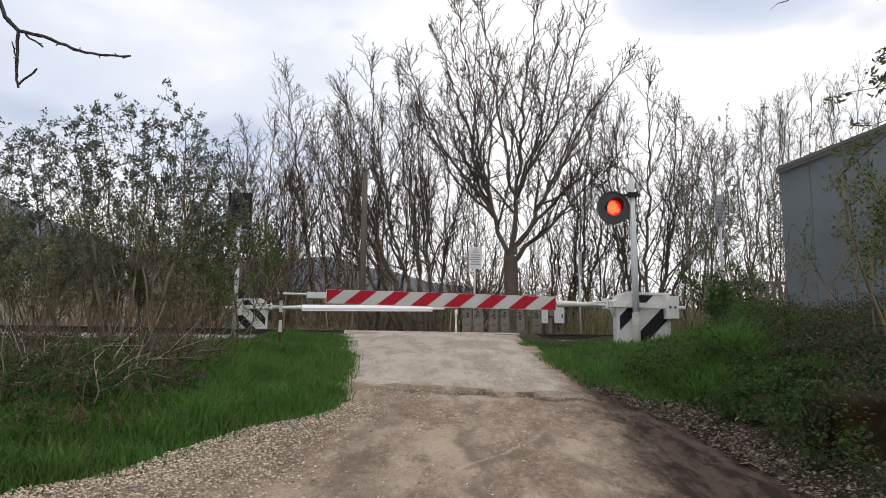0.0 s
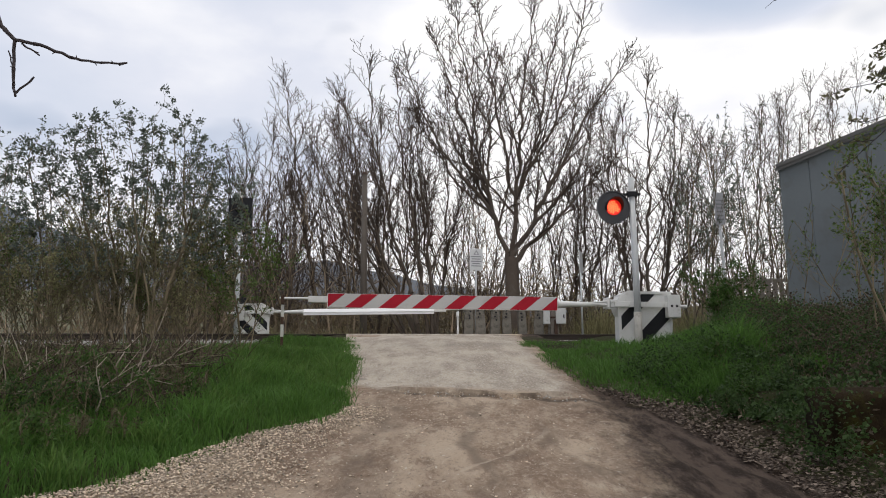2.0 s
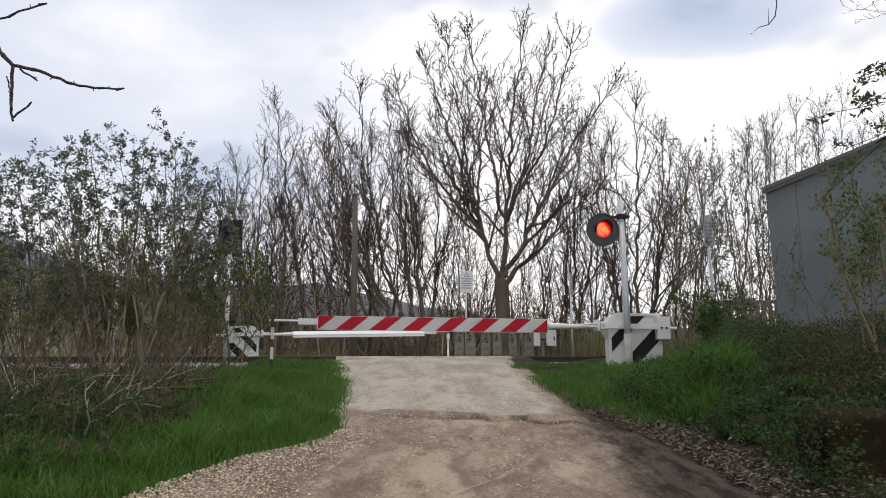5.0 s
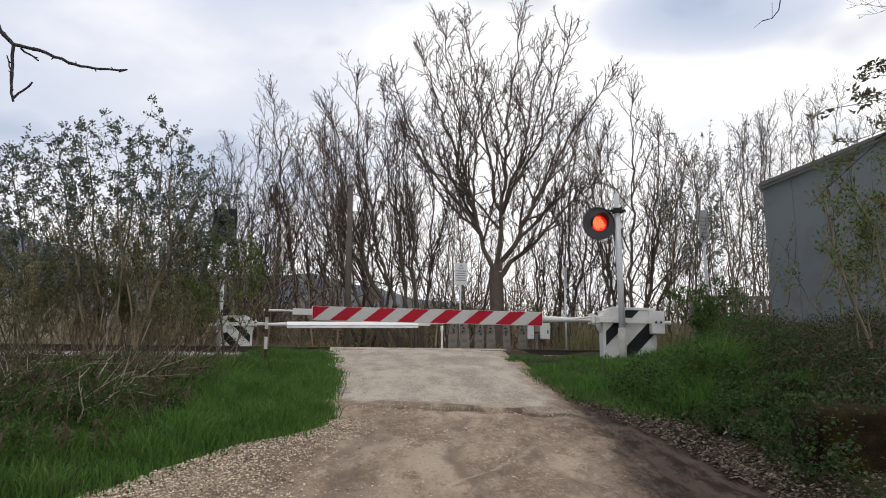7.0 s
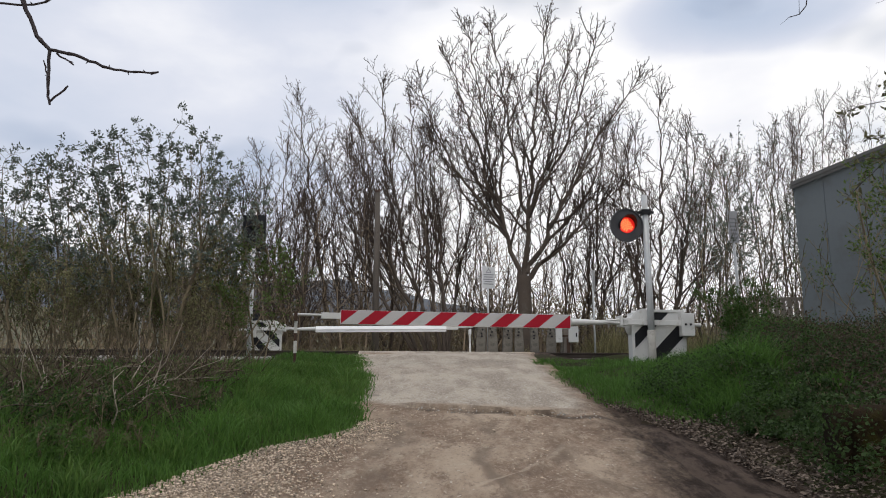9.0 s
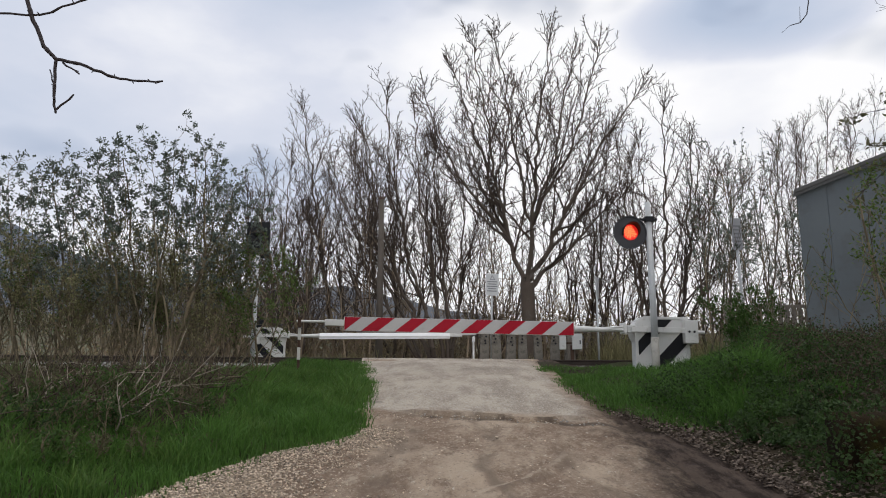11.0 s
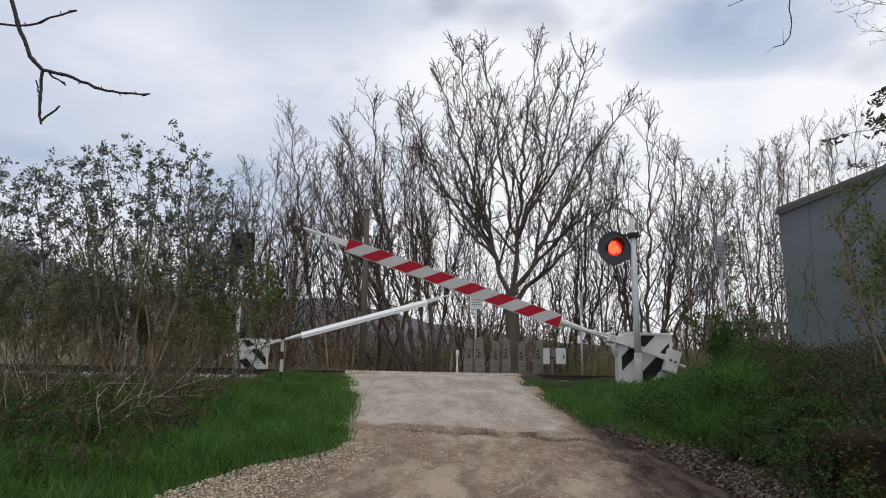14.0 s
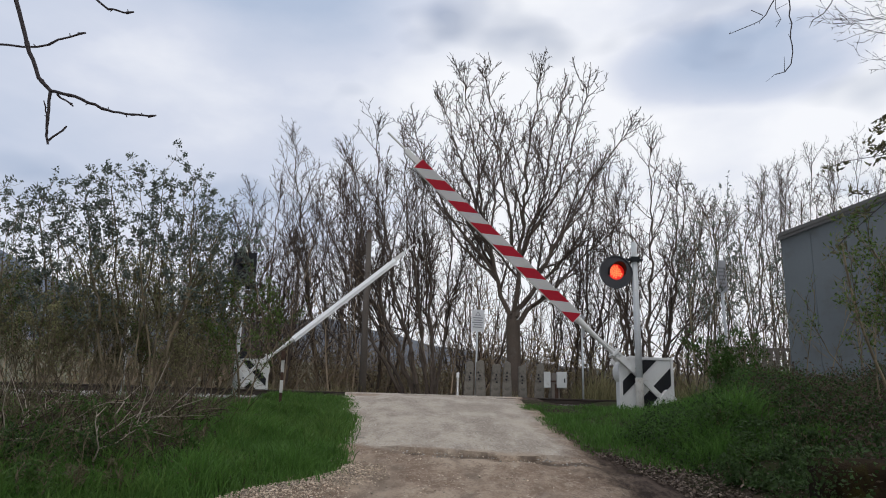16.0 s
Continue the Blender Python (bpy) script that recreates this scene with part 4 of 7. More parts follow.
def notice(x, y, z0, z1, w, h, turn, lean, label, lines, face="sign"):
    ob = thing("notice_sign", pose(x, y, z0, 0, lean, turn), label, "sign", "notice signs")
    part("post", cyl((0, 0.03, -0.3), (0, 0.03, z1 - z0 - 0.05), 0.03, sides=12), M["galv"], ob, smooth=True)
    part("plate", box(-w / 2, w / 2, -0.012, 0.0, z1 - z0 - h, z1 - z0, 0.003), M[face], ob)
    top = z1 - z0
    if lines:
        tri = prism([(-0.09, top - 0.20), (0.09, top - 0.20), (0.0, top - 0.05)], -0.017, -0.0125)
        part("warning_triangle", tri, M["sign_ink"], ob)
        part("triangle_field", prism([(-0.055, top - 0.183), (0.055, top - 0.183), (0.0, top - 0.09)], -0.020, -0.0175), M["sign"], ob)
        for k in range(lines):
            ww = w * (0.40, 0.34, 0.42, 0.30, 0.38)[k % 5]
            part("text_bar", box(-ww, ww, -0.0165, -0.0125, top - 0.28 - 0.075 * k, top - 0.25 - 0.075 * k), M["sign_ink"], ob)
    return ob


notice(0.99, 25.0, 2.6, 5.76, 0.41, 0.71, 6, 1.2, "white notice plate with triangle and small print on a post", 5)
notice(4.40, 25.0, 2.6, 5.63, 0.36, 0.68, 68, 0, "grey notice plate turned edge-on on a thin post", 0, "sign_grey")
ob_right = notice(6.13, 17.0, 2.5, 5.62, 0.24, 0.72, 12, -1.5, "narrow grey notice plate with printed lines on a post", 0, "sign_grey")
for k in range(6):
    part("text_bar", box(-0.08, 0.08, -0.0165, -0.0125, 2.50 + 0.085 * k, 2.53 + 0.085 * k), M["sign_ink"], ob_right)


def concrete_pole():
    ob = thing("line_pole", pose(-2.64, 26.0, 2.5), "tall weathered grey pole with an iron cap", "pole")
    part("shaft", cyl((0, 0, -0.4), (0, 0, 6.0), 0.13, 0.085, 14), M["pole_wood"], ob, smooth=True)
    part("cap", cyl((0, 0, 6.0), (0, 0, 6.08), 0.12, 0.07, 14), M["rust"], ob)


concrete_pole()


def old_sleeper(x, h, lean, rz, seed):
    """A used concrete sleeper set upright, with bolt holes and a ragged head."""
    r = random.Random(seed)
    ob = thing("sleeper_post", pose(x, 24.5 + r.uniform(-0.05, 0.05), 2.55, 0, lean, rz), "old grey concrete sleeper planted upright with bolt holes", "post", "upright sleepers beside the line")
    w = 0.135 + r.uniform(-0.015, 0.025)
    h -= 0.07
    out = [(-w, -0.3), (w, -0.3), (w * r.uniform(0.9, 1.05), h * 0.5), (w * r.uniform(0.8, 0.95), h - r.uniform(0.02, 0.1)), (w * r.uniform(0.1, 0.5), h), (-w * r.uniform(0.5, 0.9), h - r.uniform(0.0, 0.08)), (-w * r.uniform(0.9, 1.05), h * 0.5)]
    bm = prism(out, -0.09, 0.09)
    bmesh.ops.bevel(bm, geom=bm.edges[:], offset=0.012, segments=1, affect="EDGES")
    part("slab", bm, M["old_concrete"], ob)
    for k in range(3):
        cx, cz = r.uniform(-0.05, 0.06), h * 0.68 + (k - 1) * 0.11 + r.uniform(-0.03, 0.03)
        part("bolt_hole", cyl((cx, -0.094, cz), (cx, -0.08, cz), 0.03, sides=10), M["black"], ob)


for k, (x, h) in enumerate(((0.75, 1.58), (1.16, 1.62), (1.56, 1.52), (1.96, 1.60), (2.44, 1.50), (2.93, 1.56), (3.36, 1.12))):
    old_sleeper(x, h, random.Random(k).uniform(-3, 3), random.Random(k + 50).uniform(-8, 8), k)


def meter_boxes():
    ob = thing("cable_box", pose(3.42, 24.2, 2.55), "two pale metal cable boxes on a short dark post", "electrical box")
    part("post", box(-0.05, 0.05, -0.04, 0.04, -0.3, 0.85, 0.005), M["rust"], ob)
    part("stand", box(-0.14, 0.10, 0.02, 0.10, 0.0, 1.18, 0.01), M["wood"], ob)
    part("box_case", box(0.0, 0.29, -0.16, 0.0, 0.72, 1.20, 0.015), M["cabinet"], ob)
    part("box_case", box(-0.38, -0.19, -0.12, 0.02, 0.72, 1.20, 0.015), M["cabinet"], ob)
    part("lock", box(0.21, 0.245, -0.168, -0.158, 0.88, 1.0), M["black"], ob)
    part("bar", box(-0.38, 0.28, 0.0, 0.03, 0.9, 0.95), M["rust"], ob)


meter_boxes()


# ---- shed ----
def build_shed():
    ob = thing("shed", pose(0, 0, 0), "grey-blue sheet metal shed with a shallow pitched roof", "shed")
    x0, x1, y0, y1, zb = 6.15, 10.9, 14.0, 15.6, 2.35
    eave, slope = 5.36, 0.41
    mid = (x0 + x1) / 2
    ridge = eave + slope * (mid - x0)
    sheets = 9
    w = (x1 - x0) / sheets

    def top(x):
        return eave + slope * (min(x, x1 + x0 - x) - x0)
    for k in range(sheets):
        a, b = x0 + w * k, x0 + w * (k + 1)
        pts = [(a + 0.0015, zb + 0.55), (b - 0.0015, zb + 0.55), (b - 0.0015, top(b - 0.0015))]
        if a < mid < b:
            pts.append((mid, ridge))
        pts.append((a + 0.0015, top(a + 0.0015)))
        bm = prism(pts, y0 - (0.006 if k % 2 else 0.0), y0 + 0.05)
        part("wall_sheet", bm, M["shed"], ob)
    for k in range(3):
        part("base_board", box(x0 + 1.58 * k, x0 + 1.58 * (k + 1) - 0.01, y0 - 0.02, y0 + 0.05, zb - 0.2, zb + 0.545, 0.006), M["shed"], ob, "paler base board")
    back = 0.85                                 # the side runs back at a slant
    for x in (x0, x1 - 0.05):
        bm = box(x, x + 0.05, y0 + 0.05, y1, zb - 0.2, eave, 0.004)
        for v in bm.verts:
            v.co.x += back * (v.co.y - y0) / (y1 - y0)
        part("side_wall", bm, M["shed"], ob)
    part("corner_trim", box(x0 - 0.02, x0 + 0.05, y0 - 0.026, y0 - 0.008, zb, eave - 0.02, 0.003), M["shed"], ob)
    part("back_wall", box(x0 + 0.05 + back, x1 - 0.05 + back, y1 - 0.05, y1, zb - 0.2, eave, 0.004), M["shed"], ob)
    for s in (0, 1):
        a, b = (x0 - 0.12, mid) if s == 0 else (mid, x1 + 0.12)
        za, zb2 = (eave - 0.05, ridge) if s == 0 else (ridge, eave - 0.05)
        bm = prism([(a, za + 0.02), (b, zb2 + 0.02), (b, zb2 + 0.085), (a, za + 0.085)], y0 - 0.12, y1 + 0.12)
        for v in bm.verts:
            v.co.x += back * (v.co.y - y0 + 0.12) / (y1 - y0)
        part("roof_slope", bm, M["shed_roof"], ob)
        bm = prism([(a, za - 0.05), (b, zb2 - 0.05), (b, zb2 + 0.018), (a, za + 0.018)], y0 - 0.10, y0 - 0.07)
        part("barge_board", bm, M["shed_roof"], ob)


build_shed()


def picket_fence():
    ob = thing("picket_fence", pose(0, 0, 0), "grey wooden paling fence with narrow gaps beside the shed", "fence")
    r = random.Random(4)
    for k in range(13):
        x = 5.35 + 0.135 * k
        h = 1.25 + r.uniform(-0.08, 0.08)
        z = float(ground_z(x, 15.9))
        pts = [(x - 0.045, z - 0.1), (x + 0.045, z - 0.1), (x + 0.045, z + h - 0.05), (x, z + h), (x - 0.045, z + h - 0.05)]
        part("paling", prism(pts, 15.9, 15.92), M["wood"], ob)
    for dz in (0.3, 0.95):
        part("rail_bar", box(5.3, 7.05, 15.921, 15.96, 2.55 + dz, 2.62 + dz, 0.004), M["wood"], ob)


picket_fence()


def retaining_wall():
    """An old earth-stained wall under the bank, its face bulged and mossy."""
    xs, zs = np.arange(2.92, 6.01, 0.05), np.linspace(0.3, 1.47, 30)
    X, Z = np.meshgrid(xs, zs)
    Y = 6.10 + 0.10 * (vnoise(X, Z, 0.45, 21) - 0.5) + 0.06 * (vnoise(X, Z, 0.16, 22) - 0.5) + 0.03 * (vnoise(X, Z, 0.06, 23) - 0.5) + 0.05 * (1.47 - Z) * -1
    Y = Y + 0.10 * sstep(1.38, 1.47, Z) ** 2
    n, k = X.shape
    front = np.stack([X, Y, Z], -1).reshape(-1, 3)
    rear = np.stack([X, np.full_like(X, 6.55), Z], -1).reshape(-1, 3)
    idx = np.arange(n * k).reshape(n, k)
    f = np.stack([idx[:-1, :-1], idx[:-1, 1:], idx[1:, 1:], idx[1:, :-1]], -1).reshape(-1, 4)
    ring = np.concatenate([idx[0], idx[1:, -1], idx[-1, -2::-1], idx[-2:0:-1, 0]])
    nxt = np.roll(ring, -1)
    side = np.stack([nxt, ring, ring + n * k, nxt + n * k], -1)
    ob = mesh_object("bank_wall", np.concatenate([front, rear]), np.concatenate([f, f[:, ::-1] + n * k, side]), M["moss"], smooth=True)
    tagged(ob, "low dark mossy wall holding the bank", "wall", kind="structure")


retaining_wall()


# ---- train ----
def build_train():
    """Three-car railcar; x runs ahead along the line, the nose at 0, the tail at -LONG, z from rail top, sides at y = -1.45 and 1.45."""
    LONG = 59.2
    ob = thing("regional_train", TRACK @ pose(-90, 0, 0), "three-car railcar in silver, charcoal and blue with green doors", "train")
    shape = [(1.30, 0.58), (1.43, 0.68), (1.45, 0.91), (1.45, 1.20), (1.45, 1.29), (1.45, 2.11), (1.445, 2.55), (1.435, 3.0), (1.42, 3.3), (1.40, 3.50),
             (1.38, 3.70), (1.36, 3.98), (1.27, 4.22), (0.98, 4.40), (0.0, 4.48)]
    heights = sorted({z for _, z in shape} | {1.38, 1.52, 1.06, 1.86, 2.24, 2.62, 3.05, 3.16, 3.40, 3.585})
    levels = [(float(np.interp(z, [q[1] for q in shape], [q[0] for q in shape])), z) for z in heights]
    order = [M["t_under"], M["t_navy"], M["t_yellow"], M["t_grey"], M["clean_white"], M["t_blue"], M["t_dark"], M["t_glass"]]

    def tint(z):
        for top, k in ((0.91, 0), (1.20, 1), (1.29, 2), (3.50, 3), (3.70, 4)):
            if z < top:
                return k
        return 5
    band = [tint((levels[k][1] + levels[k + 1][1]) / 2) for k in range(len(levels) - 1)]
    # glazed openings: back from the nose, from, to, and heights; the end cars mirror each other but for one pane
    FRONT_BAND = ((4.05, 4.95), (5.35, 6.75), (7.15, 8.45), (8.8, 9.7), (10.0, 11.0))
    TAIL_BAND = ((3.62, 4.46), (4.98, 6.42), (6.98, 8.42), (8.86, 9.74), (10.1, 11.0))
    END_PANES = [(13.68, 15.08, 1.38, 2.62), (18.28, 19.82, 1.86, 3.16)]
    FRONT_PANES = END_PANES + [(a, b, 2.24, 3.40) for a, b in FRONT_BAND] + [(15.5, 17.0, 1.38, 2.62), (11.66, 12.13, 1.52, 3.05), (12.49, 12.96, 1.52, 3.05)]
    TAIL_PANES = END_PANES + [(a, b, 2.24, 3.40) for a, b in TAIL_BAND] + [(11.90, 12.37, 1.52, 3.05), (12.73, 13.20, 1.52, 3.05)]
    MID_PANES = [(a, b, 1.38, 2.62) for a, b in ((24.36, 25.22), (25.62, 27.16), (27.56, 28.46), (30.74, 31.64), (32.04, 33.56), (33.98, 34.84))]
    MID_PANES += [(21.82, 23.34, 1.86, 3.16), (35.86, 37.38, 1.86, 3.16), (28.96, 29.43, 1.52, 3.05), (29.79, 30.26, 1.52, 3.05)]

    def ztop(s):
        return np.interp(s, (0, 0.12, 0.42, 0.95, 1.55, 2.25, 2.75), (1.62, 1.85, 2.55, 3.45, 4.02, 4.36, 4.48))

    def half(s):
        return np.interp(s, (-0.05, 0.12, 0.42, 0.95, 1.55, 2.25), (0.98, 1.12, 1.25, 1.36, 1.42, 1.45))

    def hull(name, stations, dark, nose, label, panes):
        """A car's shell; stations run back from its own nose or end."""
        stations = sorted(set(stations) | {round(p[k], 3) for p in panes for k in (0, 1)})
        verts, faces, index = [], [], []
        ring = []
        for s in stations:
            row = []
            pts = [(-y, z) for y, z in levels] + [(y, z) for y, z in levels[-2::-1]]
            for y, z in pts:
                if nose:
                    z = min(z, float(ztop(s)))
                    y = y * float(half(s)) / 1.45
                row.append(len(verts))
                verts.append((-s, y, z))
            ring.append(row)
        n = len(ring[0])
        for i in range(len(ring) - 1):
            mid = (stations[i] + stations[i + 1]) / 2
            for j in range(n):
                k = (j + 1) % n
                lo = min(j, n - 2 - j) if j < n - 1 else -1
                if lo >= 0:
                    zc = (levels[lo][1] + levels[lo + 1][1]) / 2
                    if any(p[0] < mid < p[1] and p[2] < zc < p[3] for p in panes):
                        continue
                faces.append((ring[i][j], ring[i + 1][j], ring[i + 1][k], ring[i][k]))
                b = band[j] if j < len(band) else (band[n - 2 - j] if j < n - 1 else 0)
                zmid = (levels[lo][1] + levels[lo + 1][1]) / 2 if lo >= 0 else 0.0
                if not dark(mid):                    # the silver part: a thin white line, and a shallow navy band
                    if b == 4 and zmid > 3.585:
                        b = 5
                    if b == 1 and zmid < 1.06:
                        b = 0
                    if nose and mid < 2.25 and zmid < 1.29 and zmid > 0.68:
                        b = 3
                if b == 3 and dark(mid):
                    b = 6
                if nose and b in (3, 4) and j < n - 1:
                    lv = levels[min(j, n - 1 - j)][1]
                    if lv + 0.02 > float(ztop(mid)):
                        b = 5
                if nose and 0.12 < mid < 1.55 and b == 5 and abs(verts[ring[i][j]][1] + verts[ring[i][k]][1]) < 2.66:
                    b = 7                            # the windscreen between the blue pillars
                index.append(b)
        for row, flip in ((ring[0], False), (ring[-1], True)):
            faces.append(tuple(row if flip else row[::-1]))
            index.append(7 if (nose and not flip) else 6)
        car = mesh_object(name, verts, faces, order, ob, label, index)
        for p in car.data.polygons:                  # the roof is curved
            p.use_smooth = p.material_index == 5 and p.center.z > 3.7
        inner = [(x, y * 0.972, z if z > 1.0 else 1.0) for x, y, z in verts]
        mesh_object("lining", [(x, y, min(z, 4.2)) for x, y, z in inner], faces[:-2], M["lining"], car)
        return car

    def mirror_x(m_ob):
        for v in m_ob.data.vertices:
            v.co.x = -LONG - v.co.x
        m_ob.data.flip_normals()

    def plate(name, pts, side, depth, material, parent, label="", tail=False, inset=0.0, thick=0.03):
        """A flat piece on a side; pts in s (back from the nose) and z."""
        y = 1.45 + depth - inset
        p = [(-s, z) for s, z in pts]
        if tail:
            p = [(-LONG - x, z) for x, z in p]
        bm = prism(p, side * (y - thick), side * y)
        return part(name, bm, material, parent, label)

    def rect(s0, s1, z0, z1, cut=0.05):
        return [(s0 + cut, z0), (s1 - cut, z0), (s1, z0 + cut), (s1, z1 - cut), (s1 - cut, z1), (s0 + cut, z1), (s0, z1 - cut), (s0, z0 + cut)]

    def door(s0, s1, parent, side, tail):
        for q in ((s0 - 0.06, s0, 0.90, 3.69), (s1, s1 + 0.06, 0.90, 3.69), (s0, s1, 0.86, 0.90)):
            plate("door_surround", rect(*q, 0.0), side, 0.010, M["t_grey"], parent, tail=tail)
        plate("door_header", rect(s0, s1, 3.34, 3.685, 0.02), side, 0.012, M["t_green"], parent, tail=tail)
        m = (s0 + s1) / 2
        for a, b in ((s0, m - 0.012), (m + 0.012, s1)):
            w0, w1 = (m - 0.64, m - 0.17) if a == s0 else (m + 0.19, m + 0.66)
            for q in ((a, b, 0.92, 1.52), (a, b, 3.05, 3.32), (a, w0, 1.52, 3.05), (w1, b, 1.52, 3.05)):
                plate("door_leaf", rect(*q, 0.0), side, 0.020, M["t_green"], parent, "bright green door leaf", tail)
            plate("door_window", rect(w0, w1, 1.52, 3.05, 0.0), side, 0.004, M["t_clear"], parent, tail=tail, thick=0.008)
        plate("door_seal", [(m - 0.012, 0.92), (m + 0.012, 0.92), (m + 0.012, 3.32), (m - 0.012, 3.32)], side, 0.012, M["t_under"], parent, tail=tail)
        plate("door_button", rect(m + 0.03, m + 0.11, 1.95, 2.12, 0.02), side, 0.03, M["t_under"], parent, tail=tail)

    def pane(s0, s1, z0, z1, parent, side, tail=False, blind=0.0):
        for q in ((s0 - 0.05, s1 + 0.05, z0 - 0.05, z0), (s0 - 0.05, s1 + 0.05, z1, z1 + 0.05), (s0 - 0.05, s0, z0, z1), (s1, s1 + 0.05, z0, z1)):
            plate("window_rim", rect(*q, 0.004), side, 0.006, M["t_under"], parent, tail=tail)
        plate("window_pane", rect(s0, s1, z0, z1, 0.0), side, -0.012, M["t_clear"], parent, tail=tail, thick=0.008)
        if blind:
            plate("window_vent", rect(s0 + 0.03, s1 - 0.03, z1 - blind, z1 - 0.02, 0.03), side, 0.014, M["bellows"], parent, tail=tail)
        else:
            plate("window_bar", rect(s0, s1, z1 - 0.36, z1 - 0.33, 0.005), side, 0.014, M["t_under"], parent, tail=tail)

    def script(s0, parent, side, tail=False, size=1.0, lift=0.0):
        """The operator's flourish: a looped initial, a slanting wave and a tail, in gold."""
        def ribbon(points, width, depth):
            points = [(size * (a - 0.35 * (z - 1.5)), 1.5 + lift + size * (z - 1.5)) for a, z in points]
            width *= size ** 3
            top = [(s0 + a - width * 0.3, z + width / 2) for a, z in points]
            low = [(s0 + a + width * 0.3, z - width / 2) for a, z in points]
            for i in range(len(points) - 1):
                quad = [low[i], low[i + 1], top[i + 1], top[i]]
                if abs(sum(p[0] * q[1] - q[0] * p[1] for p, q in zip(quad, quad[1:] + quad[:1]))) > 1e-5:
                    plate("emblem_stroke", quad, side, depth + 0.0004 * (i % 2), M["t_yellow"], parent, tail=tail, thick=0.008)
        # the side is read from its own end, so the flourish runs towards the tail on one car and the nose on the other
        run = (lambda q: 0.95 - q) if not tail else (lambda q: q)
        ribbon([(run(0.16 - 0.13 * math.sin(0.9 + 0.62 * k) * (1 - 0.05 * k)), 1.68 - 0.034 * k) for k in range(9)], 0.036, 0.004)
        ribbon([(run(0.18 + 0.045 * k), 1.50 + 0.055 * math.sin(1.5 * k)) for k in range(14)], 0.030, 0.006)
        ribbon([(run(0.02 + 0.10 * k), 1.405 + 0.012 * math.sin(0.6 * k)) for k in range(9)], 0.018, 0.008)

    st = [0, 0.12, 0.27, 0.42, 0.68, 0.95, 1.25, 1.55, 1.9, 2.25, 2.75, 6.5, 11.4, 13.22, 17, 20.58]
    for tail in (False, True):
        label = "silver and charcoal leading car with a rounded cab" if not tail else "silver and charcoal trailing car with a rounded cab"
        car = hull("car_body", st, lambda s: s > 13.2, True, label, TAIL_PANES if tail else FRONT_PANES)
        if tail:
            mirror_x(car)
            mirror_x(car.children[0])
        for side in (-1, 1):
            door(11.48 if not tail else 11.72, 13.12 if not tail else 13.36, car, side, tail)
            # window band of the silver part, cut slanting towards the cab
            panes = TAIL_BAND if tail else FRONT_BAND
            start = panes[0][0]
            if tail:
                slant = [(2.62, 2.24), (2.80, 2.16), (start, 2.16), (start, 3.47), (3.28, 3.47), (3.12, 3.43), (3.0, 3.30)]
            else:
                slant = [(3.30, 2.22), (3.72, 2.16), (start, 2.16), (start, 3.47), (3.95, 3.47), (3.80, 3.43), (3.70, 3.32)]
            plate("window_band", slant, side, 0.005, M["t_band"], car, "dark window band", tail)
            for k, (a, b) in enumerate(panes):
                after = panes[k + 1][0] if k + 1 < len(panes) else 11.30
                plate("window_band", rect(b, after, 2.16, 3.47, 0.0), side, 0.005, M["t_band"], car, "dark window band", tail)
                for lo, hi in ((2.16, 2.24), (3.40, 3.47)):
                    plate("window_band", rect(a, b, lo, hi, 0.0), side, 0.005, M["t_band"], car, "dark window band", tail)
                plate("window_pane", rect(a, b, 2.24, 3.40, 0.0), side, -0.012, M["t_clear"], car, tail=tail, thick=0.008)
                plate("window_bar", rect(a, b, 3.02, 3.05, 0.005), side, 0.013, M["t_under"], car, tail=tail)
                if tail and k == 1:
                    plate("window_blind", rect(a + 0.02, b - 0.02, 2.72, 3.38, 0.0), side, -0.03, M["bellows"], car, "half-drawn grey blind", True, thick=0.01)
            # cab side window and seam
            plate("cab_window", [(0.27, 1.75), (0.55, 2.36), (0.85, 2.88), (1.22, 3.30), (1.5, 3.42), (2.34, 3.46), (2.30, 3.10), (2.04, 2.43), (1.85, 2.14), (1.07, 1.92)], side, -0.005, M["t_glass"], car, "dark cab side window", tail)
            plate("cab_door_seam", rect(2.36, 2.40, 1.0, 3.74, 0.0), side, 0.003, M["bellows"], car, tail=tail)
            plate("nose_stripe", [(2.4, 1.20), (2.4, 1.29), (1.7, 1.34), (1.35, 1.42), (1.07, 1.55), (0.85, 1.66), (0.63, 1.75), (0.33, 1.64), (0.70, 1.41), (1.22, 1.22), (1.6, 1.20)], side, 0.004, M["t_yellow"], car, "yellow swoosh", tail)
            plate("nose_stripe", [(2.4, 1.06), (2.4, 1.19), (1.22, 1.19), (0.63, 1.39), (0.33, 1.57), (0.14, 1.68), (-0.04, 1.56), (0.04, 1.37), (0.48, 1.18), (0.85, 1.08), (1.2, 1.03)], side, 0.006, M["t_swoosh"], car, "deep blue swoosh", tail)
            edge = [(-0.04, 1.56), (0.10, 1.90), (0.38, 2.66), (0.85, 3.40), (1.45, 3.92), (2.4, 4.0), (2.4, 3.585), (1.5, 3.54), (1.20, 3.36), (0.82, 2.92), (0.52, 2.40), (0.24, 1.74), (0.14, 1.66)]
            plate("cab_pillar", edge, side, -0.012, M["t_blue"], car, "blue pillar round the cab", tail)
            pane(13.68, 15.08, 1.38, 2.62, car, side, tail)
            if not tail:
                pane(15.5, 17.0, 1.38, 2.62, car, side)
            else:
                plate("service_panel", rect(16.0, 16.85, 1.32, 2.75, 0.04), side, 0.004, M["t_band"], car, tail=True)
            pane(18.28, 19.82, 1.86, 3.16, car, side, tail, blind=0.5)
            script(18.6, car, side, tail, 1.2, 0.02)
